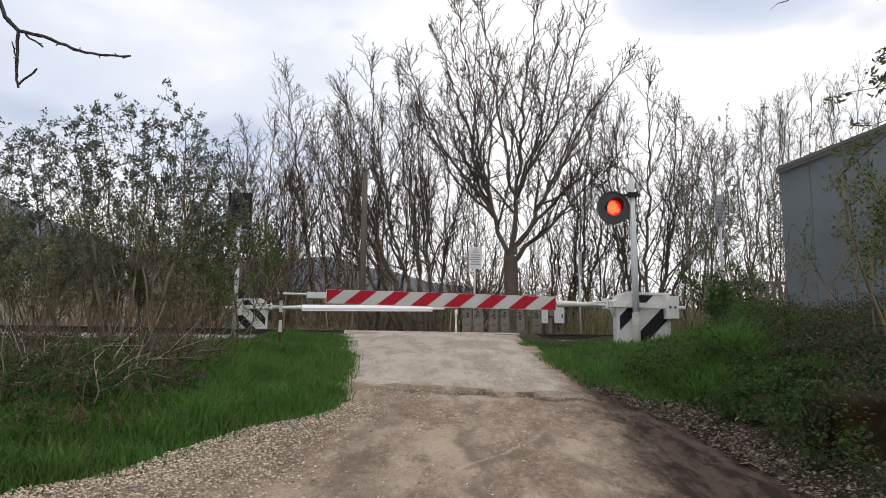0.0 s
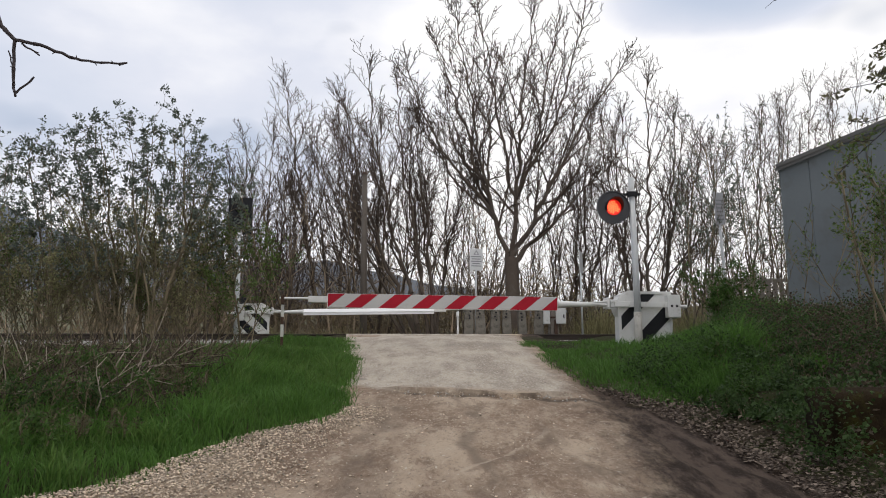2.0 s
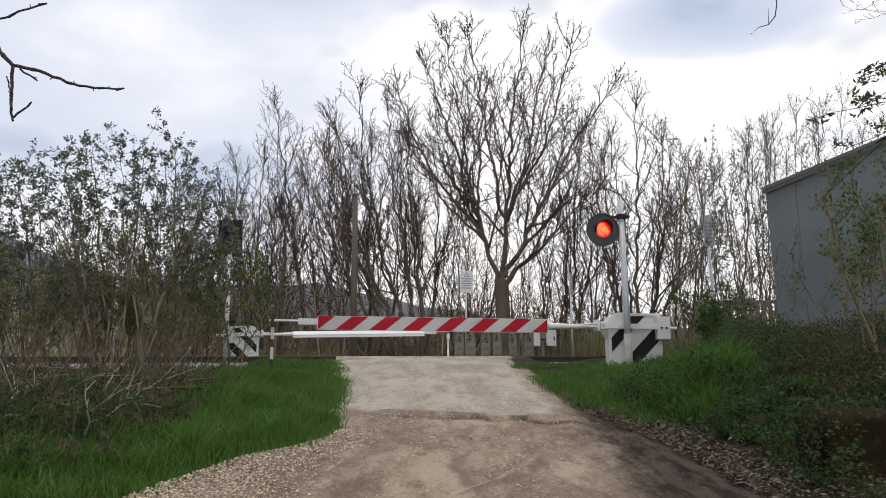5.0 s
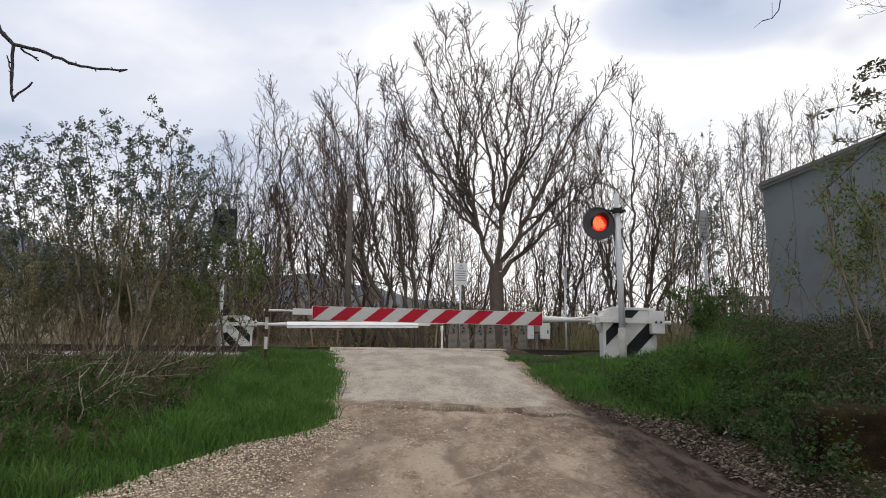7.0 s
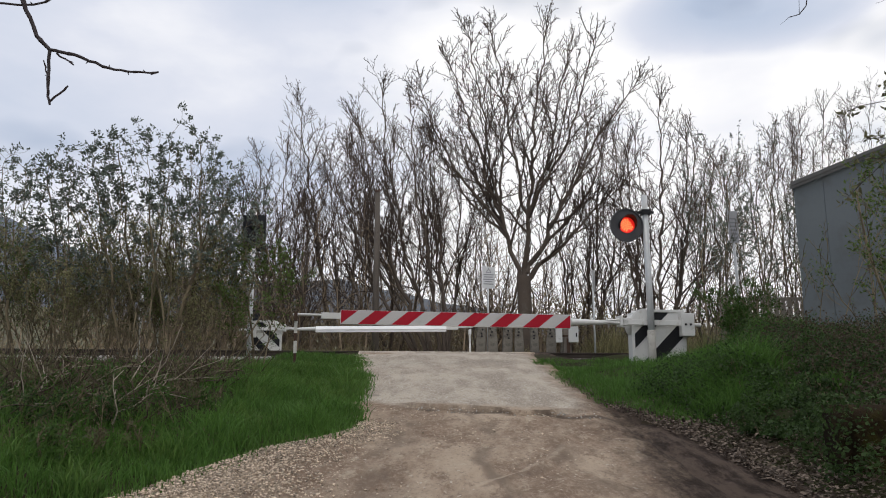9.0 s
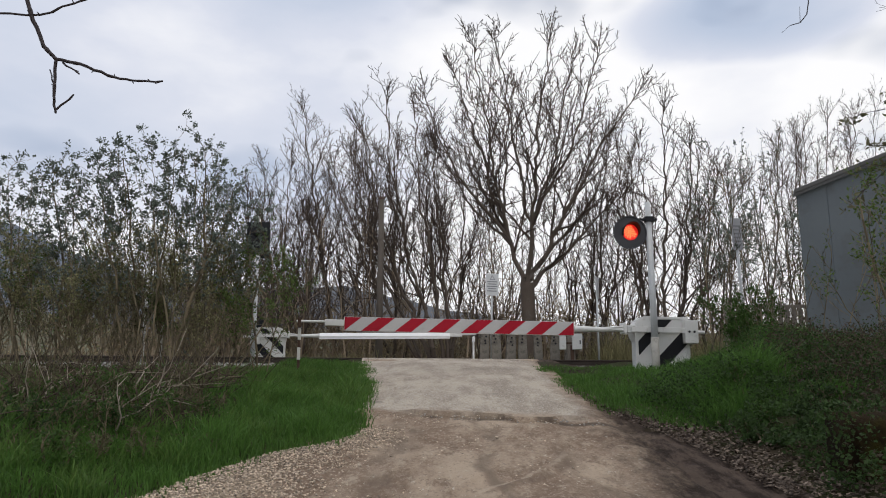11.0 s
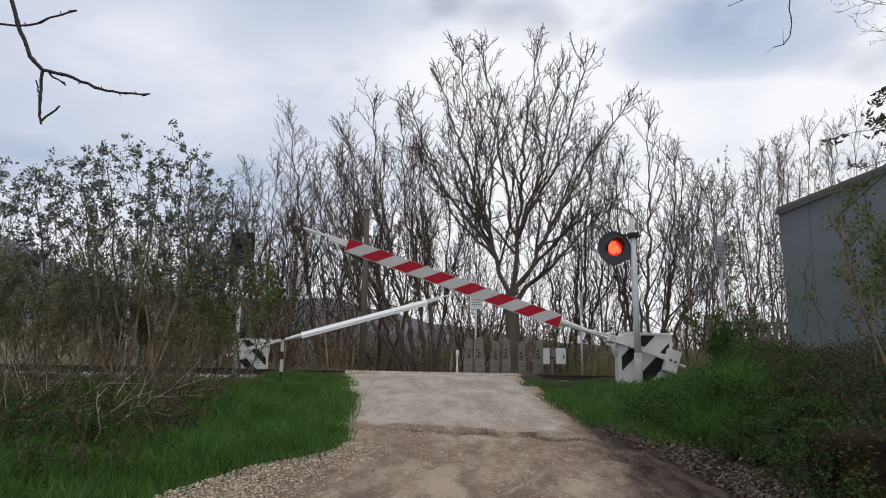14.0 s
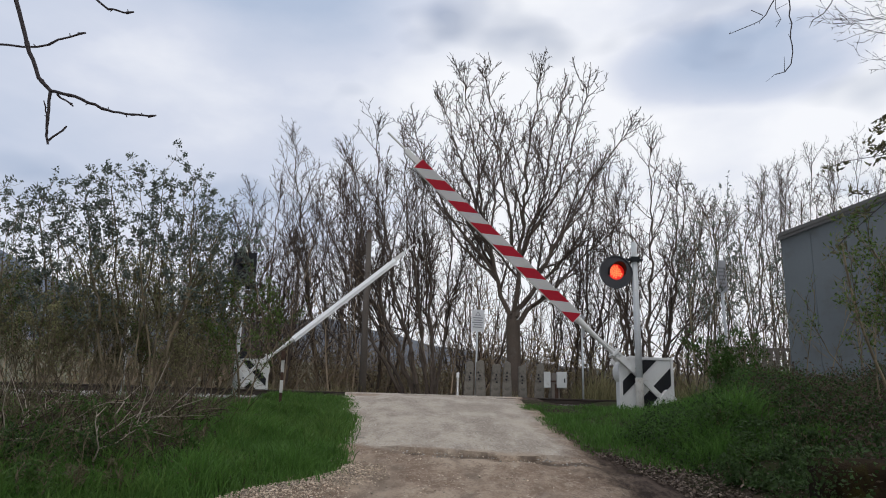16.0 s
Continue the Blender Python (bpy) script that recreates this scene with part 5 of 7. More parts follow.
            script(4.75 if tail else 6.0, car, side, tail, 1.45, 0.14)
            if tail:
                plate("vent_grille", rect(7.3, 7.86, 1.46, 1.82, 0.02), side, 0.004, M["bellows"], car, tail=True)
                plate("fuel_flap", rect(9.15, 9.30, 1.54, 1.78, 0.02), side, 0.004, M["bellows"], car, tail=True)
                plate("data_label", rect(6.4, 6.62, 1.66, 1.72, 0.01), side, 0.004, M["clean_white"], car, tail=True)
            else:
                plate("data_label", rect(5.55, 5.80, 1.60, 1.66, 0.01), side, 0.004, M["clean_white"], car)
                plate("data_label", rect(5.80, 5.92, 1.60, 1.66, 0.01), side, 0.004, M["t_under"], car)
                plate("data_label", rect(5.45, 5.72, 1.80, 1.84, 0.01), side, 0.004, M["clean_white"], car)
                plate("side_marker", rect(9.68, 9.82, 1.56, 1.74, 0.03), side, 0.012, M["clean_white"], car)
            plate("door_handle", [(2.72, 2.30), (2.84, 2.30), (2.80, 2.46), (2.74, 2.40)], side, 0.012, M["t_under"], car, tail=tail)
            for q in ((0.48, 1.05, 1.99, 2.09), (1.88, 2.18, 2.78, 2.88), (1.42, 1.66, 1.92, 2.02)):
                plate("data_label", rect(*q, 0.01), side, 0.004, M["clean_white"], car, tail=tail)
            for q in ((1.90, 2.08, 1.60, 1.74), (1.45, 1.86, 1.62, 1.68)):
                plate("operator_mark", rect(*q, 0.03), side, 0.003, M["bellows"], car, "small grey operator's mark", tail)
            plate("side_lamp", rect(2.95, 3.2, 4.02, 4.16, 0.02), side, -0.07, M["clean_white"], car, tail=tail)
        sx = (lambda s: -s) if not tail else (lambda s: -LONG + s)
        bm = bmesh.new()
        for k in range(4):
            cyl((sx(5.6 + 0.42 * k), -0.75, 4.3), (sx(5.6 + 0.42 * k), -0.75, 4.58), 0.15, 0.13, 14, bm)
        part("roof_fans", bm, M["galv"], car)
        a, b = sorted((sx(17.2), sx(20.2)))
        part("roof_unit", box(a, b, -0.95, 0.95, 4.30, 4.60, 0.04), M["clean_white"], car, "pale roof unit")
        a, b = sorted((sx(3.5), sx(4.6)))
        part("roof_unit", box(a, b, -0.6, 0.6, 4.3, 4.55, 0.04), M["bellows"], car)
        if tail:
            part("exhaust_stack", cyl((sx(10.9), -0.5, 4.3), (sx(10.9), -0.5, 4.74), 0.07, sides=10), M["black"], car)
        a, b = sorted((sx(-0.42), sx(0.1)))
        part("coupler", box(a, b, -0.16, 0.16, 0.85, 1.13, 0.04), M["t_under"], car)
        a, b = sorted((sx(-0.06), sx(0.35)))
        part("bumper", box(a, b, -1.05, 1.05, 1.0, 1.38, 0.08), M["clean_white"], car, "pale rounded bumper")
        part("snow_plough", box(sx(0.35) - 0.1, sx(0.35) + 0.1, -1.2, 1.2, 0.22, 0.85, 0.05), M["t_under"], car)
        for side in (-0.75, 0.75):
            part("tail_lamp" if tail else "headlight", cyl((sx(-0.04), side, 1.66), (sx(0.3), side, 1.66), 0.17, sides=16), M["red"] if tail else M["clean_white"], car)

    mid = hull("car_body", [21.1, 25, 29.6, 34, 38.1], lambda s: True, False, "charcoal middle car with green double doors", MID_PANES)
    for side in (-1, 1):
        door(28.78, 30.42, mid, side, False)
        for a, b in ((24.36, 25.22), (25.62, 27.16), (27.56, 28.46), (30.74, 31.64), (32.04, 33.56), (33.98, 34.84)):
            pane(a, b, 1.38, 2.62, mid, side)
        for a, b in ((21.82, 23.34), (35.86, 37.38)):
            pane(a, b, 1.86, 3.16, mid, side, blind=0.5)
        script(22.3, mid, side, False, 1.2, 0.02)
        script(36.2, mid, side, False, 1.2, 0.02)
    part("roof_unit", box(-31, -28, -0.95, 0.95, 4.30, 4.60, 0.04), M["clean_white"], mid, "pale roof unit")
    for s in (20.58, 38.1):
        a = -s - (0.52 if s < 30 else 0.52)
        way = part("gangway", box(a, a + 0.52, -1.30, 1.30, 0.80, 4.06, 0.02), M["bellows"], ob, "grey pleated gangway between cars")
        for k in range(6):
            part("pleat", box(a + 0.086 * k + 0.005, a + 0.086 * k + 0.07, -1.36, 1.36, 0.75, 4.12, 0.02), M["bellows"], way)
    # floor and seats inside
    for s0, s1, car_ob in ((2.6, 20.4, None), (21.2, 38.0, None), (38.8, 56.6, None)):
        part("floor", box(-s1, -s0, -1.35, 1.35, 1.0, 1.16, 0.0), M["t_under"], ob)
        bm = None
        s = s0 + 1.2
        while s < s1 - 0.8:
            if not any(a < s < b for a, b in ((11.0, 13.6), (28.4, 30.9), (45.4, 48.2))):
                for y in (-0.85, 0.85):
                    back = box(-s - 0.08, -s + 0.08, y - 0.48, y + 0.48, 1.55, 2.42, 0.05)
                    box(-s - 0.08, -s + 0.5, y - 0.48, y + 0.48, 1.16, 1.62, 0.05, back)
                    part("seat", back, M["seat"], ob)
            s += 1.05
    # bogies: each with two wheelsets
    for s in (4.0, 20.84, 38.36, 55.2):
        fr = box(-s - 1.75, -s + 1.75, -1.12, 1.12, 0.42, 0.78, 0.06)
        for dx in (-0.55, 0.55):
            box(-s + dx - 0.12, -s + dx + 0.12, -1.22, 1.22, 0.3, 0.9, 0.04, fr)
        bogie = part("bogie", fr, M["t_under"], ob)
        for dx in (-1.25, 1.25):
            w = bmesh.new()
            for y in (-0.76, 0.76):
                cyl((-s + dx, y - 0.06, 0.42), (-s + dx, y + 0.06, 0.42), 0.42, sides=24, bm=w)
            cyl((-s + dx, -0.76, 0.42), (-s + dx, 0.76, 0.42), 0.08, sides=10, bm=w)
            part("wheelset", w, M["t_under"], bogie)
    # equipment hung under the floor
    for s0, s1 in ((7.0, 10.6), (13.6, 17.6), (23.5, 27.0), (32.0, 36.0), (42.0, 45.6), (48.6, 52.4)):
        part("underfloor_case", box(-s1, -s0, -1.3, 1.3, 0.24, 0.75, 0.05), M["t_under"], ob)
    for s0, s1 in ((5.95, 6.95), (10.65, 13.55), (17.65, 18.9), (22.7, 23.45), (27.05, 31.95), (40.2, 41.95), (45.65, 48.55), (52.45, 53.3)):
        part("cable_tray", box(-s1, -s0, -1.2, 1.2, 0.44, 0.70, 0.03), M["t_under"], ob)
    return ob


train = build_train()


# ---- plants ----
def grow(rng, segs, tips, p, d, length, r, level, levels, spread, up, kids, wander=0.12, bare=0.25):
    """One limb as a bent line of tapered pieces, with its side limbs."""
    n = (5, 8, 6, 4, 3)[min(level, 4)]
    step = length / n
    pts = [np.array(p, float)]
    d = np.array(d, float)
    r1 = r * (0.55 if level < levels else 0.35)
    for i in range(n):
        d = d + rng.normal(0, wander, 3) + np.array([0, 0, up])
        d /= np.linalg.norm(d)
        q = pts[-1] + d * step
        a, b = r + (r1 - r) * i / n, r + (r1 - r) * (i + 1) / n
        segs[min(level, 3)].append((*pts[-1], *q, a, b))
        pts.append(q)
    if level >= levels:
        tips.append((pts[-1], d))
        tips.append((pts[-2], d))
        return
    count = kids[min(level, len(kids) - 1)]
    for k in range(count):
        f = bare + (1 - bare) * (k + rng.uniform(0.2, 1.0)) / count
        f = min(f, 1.0)
        i = min(int(f * n), n - 1)
        at = pts[i] + (pts[i + 1] - pts[i]) * (f * n - i)
        side = rng.normal(size=3)
        side -= side.dot(d) * d
        side /= np.linalg.norm(side) + 1e-9
        ang = spread * rng.uniform(0.6, 1.25)
        nd = d * math.cos(ang) + side * math.sin(ang)
        nd[2] = nd[2] * 0.8 + 0.12
        nd /= np.linalg.norm(nd)
        ratio = rng.uniform(0.32, 0.55) * (1.12 - 0.5 * f)
        rr = (r + (r1 - r) * f)
        grow(rng, segs, tips, at, nd, length * ratio, max(0.005, rr * rng.uniform(0.36, 0.55)), level + 1, levels, spread, up, kids, wander, 0.15)


def branch_out(rng, pts, par, aim, step, reach, rise, crook):
    """Grows twigs from the given nodes until the points to reach are all reached: each node goes towards the points that it is nearest to."""
    pts, par = [np.asarray(p, float) for p in pts], list(par)
    aim = np.asarray(aim, float)
    near = np.full(len(aim), 1e9)
    who = np.zeros(len(aim), int)

    def see(first):
        new_p = np.array(pts[first:])
        dist = np.linalg.norm(aim[:, None] - new_p[None], axis=2)
        k = dist.argmin(1)
        m = dist[np.arange(len(aim)), k]
        better = m < near
        near[better] = m[better]
        who[better] = k[better] + first
    see(0)
    tries = {}
    for _ in range(260):
        keep = near > reach
        aim, near, who = aim[keep], near[keep], who[keep]
        if len(aim) == 0:
            break
        first = len(pts)
        for node in np.unique(who):
            if tries.get(node, 0) > 2:
                continue
            tries[node] = tries.get(node, 0) + 1
            to = aim[who == node] - pts[node]
            d = (to / (np.linalg.norm(to, axis=1, keepdims=True) + 1e-9)).sum(0)
            d /= np.linalg.norm(d) + 1e-9
            back = pts[node] - pts[par[node]] if par[node] >= 0 else np.zeros(3)
            back = back / (np.linalg.norm(back) + 1e-9)
            d = d + 0.55 * back + rng.normal(0, crook, 3) + np.array([0, 0, rise])
            d /= np.linalg.norm(d) + 1e-9
            pts.append(pts[node] + d * step)
            par.append(int(node))
        if len(pts) == first:
            break
        see(first)
    return np.array(pts), np.array(par)


def limb_radii(par, tip, power):
    """Thickness of each node by the twigs that it carries."""
    load = np.zeros(len(par))
    kids = np.bincount(par[par >= 0], minlength=len(par))
    load[kids == 0] = tip ** power
    for i in range(len(par) - 1, 0, -1):
        if par[i] >= 0:
            load[par[i]] += load[i]
    return load ** (1 / power)


def spurs(rng, pts, par, rad, thin, share, length, tip):
    """Short side twigs on the thin limbs, and their own end buds."""
    ok = np.where((rad < thin) & (par >= 0))[0]
    ok = np.repeat(ok, 2)
    ok = ok[rng.uniform(size=len(ok)) < share]
    p = pts[ok]
    along = p - pts[par[ok]]
    along /= np.linalg.norm(along, axis=1, keepdims=True) + 1e-9
    d = along * 0.7 + rng.normal(0, 0.5, (len(ok), 3)) + np.array([0, 0, 0.5])
    d /= np.linalg.norm(d, axis=1, keepdims=True)
    L = length * rng.uniform(0.4, 1.5, (len(ok), 1))
    mid = p + d * L * 0.55
    end = mid + (d + rng.normal(0, 0.25, d.shape) + np.array([0, 0, 0.25])) * L * 0.5
    a, b = np.full((len(ok), 1), tip), np.full((len(ok), 1), tip * 0.6)
    return np.concatenate([np.concatenate([p, mid, a, a * 0.85], 1), np.concatenate([mid, end, a * 0.85, b], 1)]), end


def crown_points(rng, n, cx, cy, half, deep, low, top, shoulder=0.62, foot=0.25):
    """Points through a crown that is narrow at its foot, widest at its shoulder and domed above."""
    out = []
    while len(out) < n:
        v = rng.uniform(0, 1)
        w = foot + (1 - foot) * (v / shoulder) ** 0.75 if v < shoulder else math.sqrt(max(0.0, 1 - ((v - shoulder) / (1 - shoulder)) ** 2))
        a, q = rng.uniform(0, 6.28), math.sqrt(rng.uniform(0, 1))
        if rng.uniform() > w * w + 0.15:
            continue
        w *= rng.uniform(0.9, 1.0) + 0.13 * math.sin(5 * a + 9 * v)
        v -= 0.16 * v * (0.5 + 0.5 * math.sin(7 * a + 5 * q))
        out.append((cx + half * w * q * math.cos(a), cy + deep * w * q * math.sin(a), low + (top - low) * v))
    return np.array(out)


def roots(par):
    """Which stem each node belongs to."""
    root = np.arange(len(par))
    for i in range(len(par)):
        if par[i] >= 0:
            root[i] = root[par[i]]
    return root


def stems_of(name, segs, root, sides, material, ob):
    for k in np.unique(root):
        tubes(name, segs[root == k], sides, material, ob)


def smooth_way(points, step):
    """Evenly spaced points along a rounded line through a few places."""
    p = [Vector(q) for q in points]
    p = [p[0] * 2 - p[1], *p, p[-1] * 2 - p[-2]]
    out = []
    for i in range(1, len(p) - 2):
        n = max(2, round((p[i + 1] - p[i]).length / step))
        for k in range(n):
            t = k / n
            out.append(0.5 * (2 * p[i] + (p[i + 1] - p[i - 1]) * t + (2 * p[i - 1] - 5 * p[i] + 4 * p[i + 1] - p[i + 2]) * t * t + (3 * p[i] - p[i - 1] - 3 * p[i + 1] + p[i + 2]) * t ** 3))
    return out + [p[-2]]


def sprig(rnd, thin, p, d, length, r, level, tip):
    """A crooked bough with its branchlets and short spur twigs; level 1 bears 2, and 2 bears 3."""
    n = max(2 if level < 3 else 1, round(length / (0.26, 0.19, 0.13)[level - 1]))
    step = length / n
    crook = (0.11, 0.16, 0.18)[level - 1]
    pts = [p]
    for i in range(n):
        d = (d + Vector((rnd.gauss(0, crook), rnd.gauss(0, crook), rnd.gauss(0, crook) + (0.07, 0.06, 0.05)[level - 1]))).normalized()
        q = pts[-1] + d * step
        r0, r1 = max(tip, r * (1 - 0.8 * i / n)), max(tip * 0.8, r * (1 - 0.8 * (i + 1) / n))
        thin.append((*pts[-1], *q, r0, r1))
        pts.append(q)
    if level == 3:
        return
    gap = (0.27, 0.115)[level - 1]
    turn = rnd.uniform(0, 6.28)
    f = (0.18 if level == 1 else 0.10) * length
    while f < length * 0.99:
        i = min(int(f / step), n - 1)
        at = pts[i].lerp(pts[i + 1], f / step - i)
        along = (pts[i + 1] - pts[i]).normalized()
        turn += 2.4 + rnd.gauss(0, 0.4)
        side = along.orthogonal().normalized()
        side.rotate(Matrix.Rotation(turn, 3, along))
        ang = rnd.uniform(0.40, 0.85) if level == 1 else rnd.uniform(0.5, 1.05)
        way = along * math.cos(ang) + side * math.sin(ang) + Vector((0, 0, 0.14))
        left = 1 - f / length
        size = (0.30 + 0.62 * length * left * rnd.uniform(0.35, 1.0)) if level == 1 else rnd.uniform(0.07, 0.24)
        sprig(rnd, thin, at, way.normalized(), size, max(tip, r * 0.5 * (0.4 + 0.6 * left)), level + 1, tip)
        f += gap * rnd.uniform(0.6, 1.5)


def main_limb(rnd, ob, thin, places, r0, r1, bare, tip, reach, gap=0.55, crook=0.05, name="limb"):
    """A stem or main limb through a few places, crooked, with long rising boughs from the share bare of its length on. Returns its points."""
    way = smooth_way(places, 0.32)
    sway = Vector((0, 0, 0))
    pts = []
    for i, p in enumerate(way):
        if i:
            sway = sway * 0.8 + Vector((rnd.gauss(0, crook), rnd.gauss(0, crook), rnd.gauss(0, crook * 0.5)))
        pts.append(p + sway)
    n = len(pts) - 1
    rad = [r0 + (r1 - r0) * (i / n) ** 0.75 for i in range(n + 1)]
    segs = [(*pts[i], *pts[i + 1], rad[i], rad[i + 1]) for i in range(n)]
    tubes(name, segs, 6, M["bark"], ob)
    total = 0.32 * n
    f = bare * n
    turn = rnd.uniform(0, 6.28)
    while f < n:
        i = min(int(f), n - 1)
        at = pts[i].lerp(pts[i + 1], f - i)
        along = (pts[i + 1] - pts[i]).normalized()
        turn += 2.4 + rnd.gauss(0, 0.5)
        side = along.orthogonal().normalized()
        side.rotate(Matrix.Rotation(turn, 3, along))
        ang = rnd.uniform(0.35, 0.75)
        left = 1 - f / n
        length = min(reach, (1.05 + 0.55 * total * left) * rnd.uniform(0.5, 1.05))
        sprig(rnd, thin, at, (along * math.cos(ang) + side * math.sin(ang) + Vector((0, 0, 0.08))).normalized(), length, max(tip * 1.8, min(0.055, rad[i] * 0.62)), 1, tip)
        f += gap * rnd.uniform(0.6, 1.4) / 0.32
    for k in range(4):                               # the limb's head splits into a few rising twigs
        go = (pts[-1] - pts[-2]).normalized() + Vector((rnd.gauss(0, 0.3), rnd.gauss(0, 0.3), 0.1))
        sprig(rnd, thin, pts[-1 - k // 2], go.normalized(), rnd.uniform(0.7, 1.3), r1, 1, tip)
    return pts


def bare_tree(x, y, half, top, stems, seed, label, kind="vase", lean=0.0, r=0.085, bare=0.22, tip=0.0085, reach=3.0, gap=0.55, aims=(), fork=3.0, group="bare trees beyond the line"):
    """A leafless tree. vase: stems that part at the ground; leader: one trunk to the top; fork: a short trunk and main limbs towards aims (offset, depth, height)."""
    rnd = random.Random(seed)
    ob = thing("bare_tree", pose(x, y, float(ground_z(x, y))), label, "tree", group)
    thin = []
    if kind == "fork":
        tubes("trunk", [(0, 0, -0.3, 0, 0, 0.5, r * 1.35, r * 1.1), (0, 0, 0.5, 0.03, 0, 0.6 * fork, r * 1.1, r), (0.03, 0, 0.6 * fork, 0, 0, fork, r, r * 0.98)], 9, M["bark"], ob)
        grown = []
        for k, (dx, dy, h) in enumerate(aims):
            end = Vector((dx, dy, h))
            if k < 4:                                    # from the trunk's head
                low = fork - 0.35 + 0.15 * k
                start = Vector((0.06 * dx / 3, 0.0, low))
                ways = [start, (dx * 0.15, dy * 0.18, low + (h - low) * 0.15), (dx * 0.46, dy * 0.5, low + (h - low) * 0.47), end]
                size = r * 0.43
            else:                                        # from a limb that heads the same way
                start = min((q for pts in grown for q in pts[len(pts) // 7: len(pts) * 2 // 5]), key=lambda q: (Vector((dx * 0.22, dy * 0.22, fork + 0.25 * (h - fork))) - q).length)
                ways = [start, start.lerp(end, 0.45) + Vector((0.1 * dx, 0.1 * dy, -0.1)), end]
                size = r * 0.27
            grown.append(main_limb(rnd, ob, thin, ways, size, 0.016, bare, tip, reach, gap))
    elif kind == "leader":
        main_limb(rnd, ob, thin, [(0, 0, -0.3), (lean * 0.25, 0, top * 0.3), (lean * 0.7, 0, top * 0.65), (lean, 0, top - 0.4)], r, 0.014, bare, tip, reach, gap, name="trunk")
    else:
        for k in range(stems):
            a = 6.28 * (k + rnd.uniform(-0.3, 0.3)) / stems
            q = rnd.uniform(0.35, 1.0)
            ex, ey = half * q * math.cos(a) + lean, 0.8 * half * q * math.sin(a)
            h = (top - 0.5) * rnd.uniform(0.78, 1.0) * (1 - 0.22 * (abs(ex - lean) / half) ** 2)
            bx, by = 0.3 * math.cos(a), 0.3 * math.sin(a)
            main_limb(rnd, ob, thin, [(bx, by, -0.3), (bx + ex * 0.24, by + ey * 0.24, h * 0.20), (bx * 0.5 + ex * 0.68, by * 0.5 + ey * 0.68, h * 0.56), (ex, ey, h)], r * rnd.uniform(0.65, 1.1), 0.014, bare, tip, reach, gap, name="trunk")
    tubes("crown", thin, 3, M["twig"], ob)
    return ob


GREY = "tall leafless tree with a grey-brown trunk and fine upright twigs"
STEMS = "leafless multi-stemmed tree beyond the rails"
bare_tree(2.35, 27.0, 4.3, 12.25, 1, 41, "tall leafless tree forking low into many rising limbs", "fork", r=0.25, bare=0.16, reach=3.2, gap=0.55, fork=3.1, tip=0.0108,
          aims=((-2.6, 0.4, 11.2), (3.5, 0.6, 6.4), (0.9, -0.6, 11.8), (4.0, -0.4, 9.9), (-0.9, -1.0, 11.8), (-3.6, -0.6, 9.6), (2.5, -1.2, 11.2), (-0.3, 2.0, 11.2), (2.8, 2.0, 9.4),
                (-2.2, 1.8, 9.2), (1.8, 0.4, 11.6), (-1.8, -1.6, 11.0), (3.2, 1.0, 8.2), (-3.0, 0.6, 8.0)))
bare_tree(-0.6, 28.0, 3.9, 10.4, 11, 42, STEMS, lean=-1.7, r=0.105, gap=0.45, bare=0.34)
bare_tree(-2.6, 31.0, 3.2, 10.2, 6, 43, STEMS, lean=-0.9, r=0.09, gap=0.48, bare=0.36)
bare_tree(-5.0, 33.0, 1.6, 12.1, 1, 44, "slender leafless tree with a brown trunk", "leader", lean=-1.9, r=0.12, bare=0.34, reach=3.0, gap=0.30)
bare_tree(-6.6, 34.0, 1.6, 9.0, 4, 66, STEMS, lean=-0.6, r=0.07)
bare_tree(7.13, 27.5, 2.5, 10.7, 7, 45, "leafless tree with close upright brown stems", lean=0.3, r=0.095, bare=0.28)
bare_tree(4.9, 31.0, 2.2, 10.6, 4, 46, GREY, lean=0.8, r=0.08, gap=0.65)
bare_tree(-7.2, 31.0, 2.2, 9.0, 6, 47, STEMS, lean=-0.4, r=0.07, bare=0.3)
bare_tree(-8.8, 30.0, 2.0, 7.6, 5, 68, STEMS, lean=-0.3, r=0.06, reach=1.8)
bare_tree(-6.0, 29.0, 1.7, 7.2, 5, 69, STEMS, lean=-0.2, r=0.055, reach=1.6)
bare_tree(-4.42, 34.0, 2.2, 9.8, 5, 48, STEMS, lean=-0.3, r=0.08, gap=0.75)
bare_tree(5.62, 28.5, 1.9, 7.4, 5, 49, STEMS, r=0.06, reach=1.6)
bare_tree(8.4, 26.0, 1.4, 7.0, 5, 50, STEMS, lean=0.2, r=0.055, reach=1.4)
bare_tree(9.6, 25.0, 1.1, 7.6, 4, 51, GREY, lean=0.3, r=0.045, reach=1.2, tip=0.0075)
bare_tree(11.5, 27.5, 1.5, 9.3, 6, 52, GREY, lean=0.3, r=0.036, reach=1.2, tip=0.006, gap=0.7)
bare_tree(15.67, 34.0, 1.9, 12.8, 7, 53, GREY, lean=0.7, r=0.042, reach=1.5, tip=0.0068, gap=0.75)
bare_tree(21.0, 40.0, 2.7, 15.4, 7, 54, GREY, lean=1.0, r=0.05, reach=1.7, tip=0.0075, gap=0.8)
bare_tree(-10.62, 33.0, 2.4, 7.4, 4, 55, STEMS, lean=-0.3, r=0.06, gap=0.9)
bare_tree(1.14, 34.0, 2.2, 8.8, 4, 56, STEMS, r=0.06, gap=0.9)
bare_tree(0.9, 29.5, 1.9, 7.4, 4, 57, STEMS, lean=0.5, r=0.06, reach=1.5, gap=0.8)
bare_tree(3.9, 33.0, 2.4, 8.2, 4, 58, STEMS, r=0.06, reach=1.7, gap=0.9)


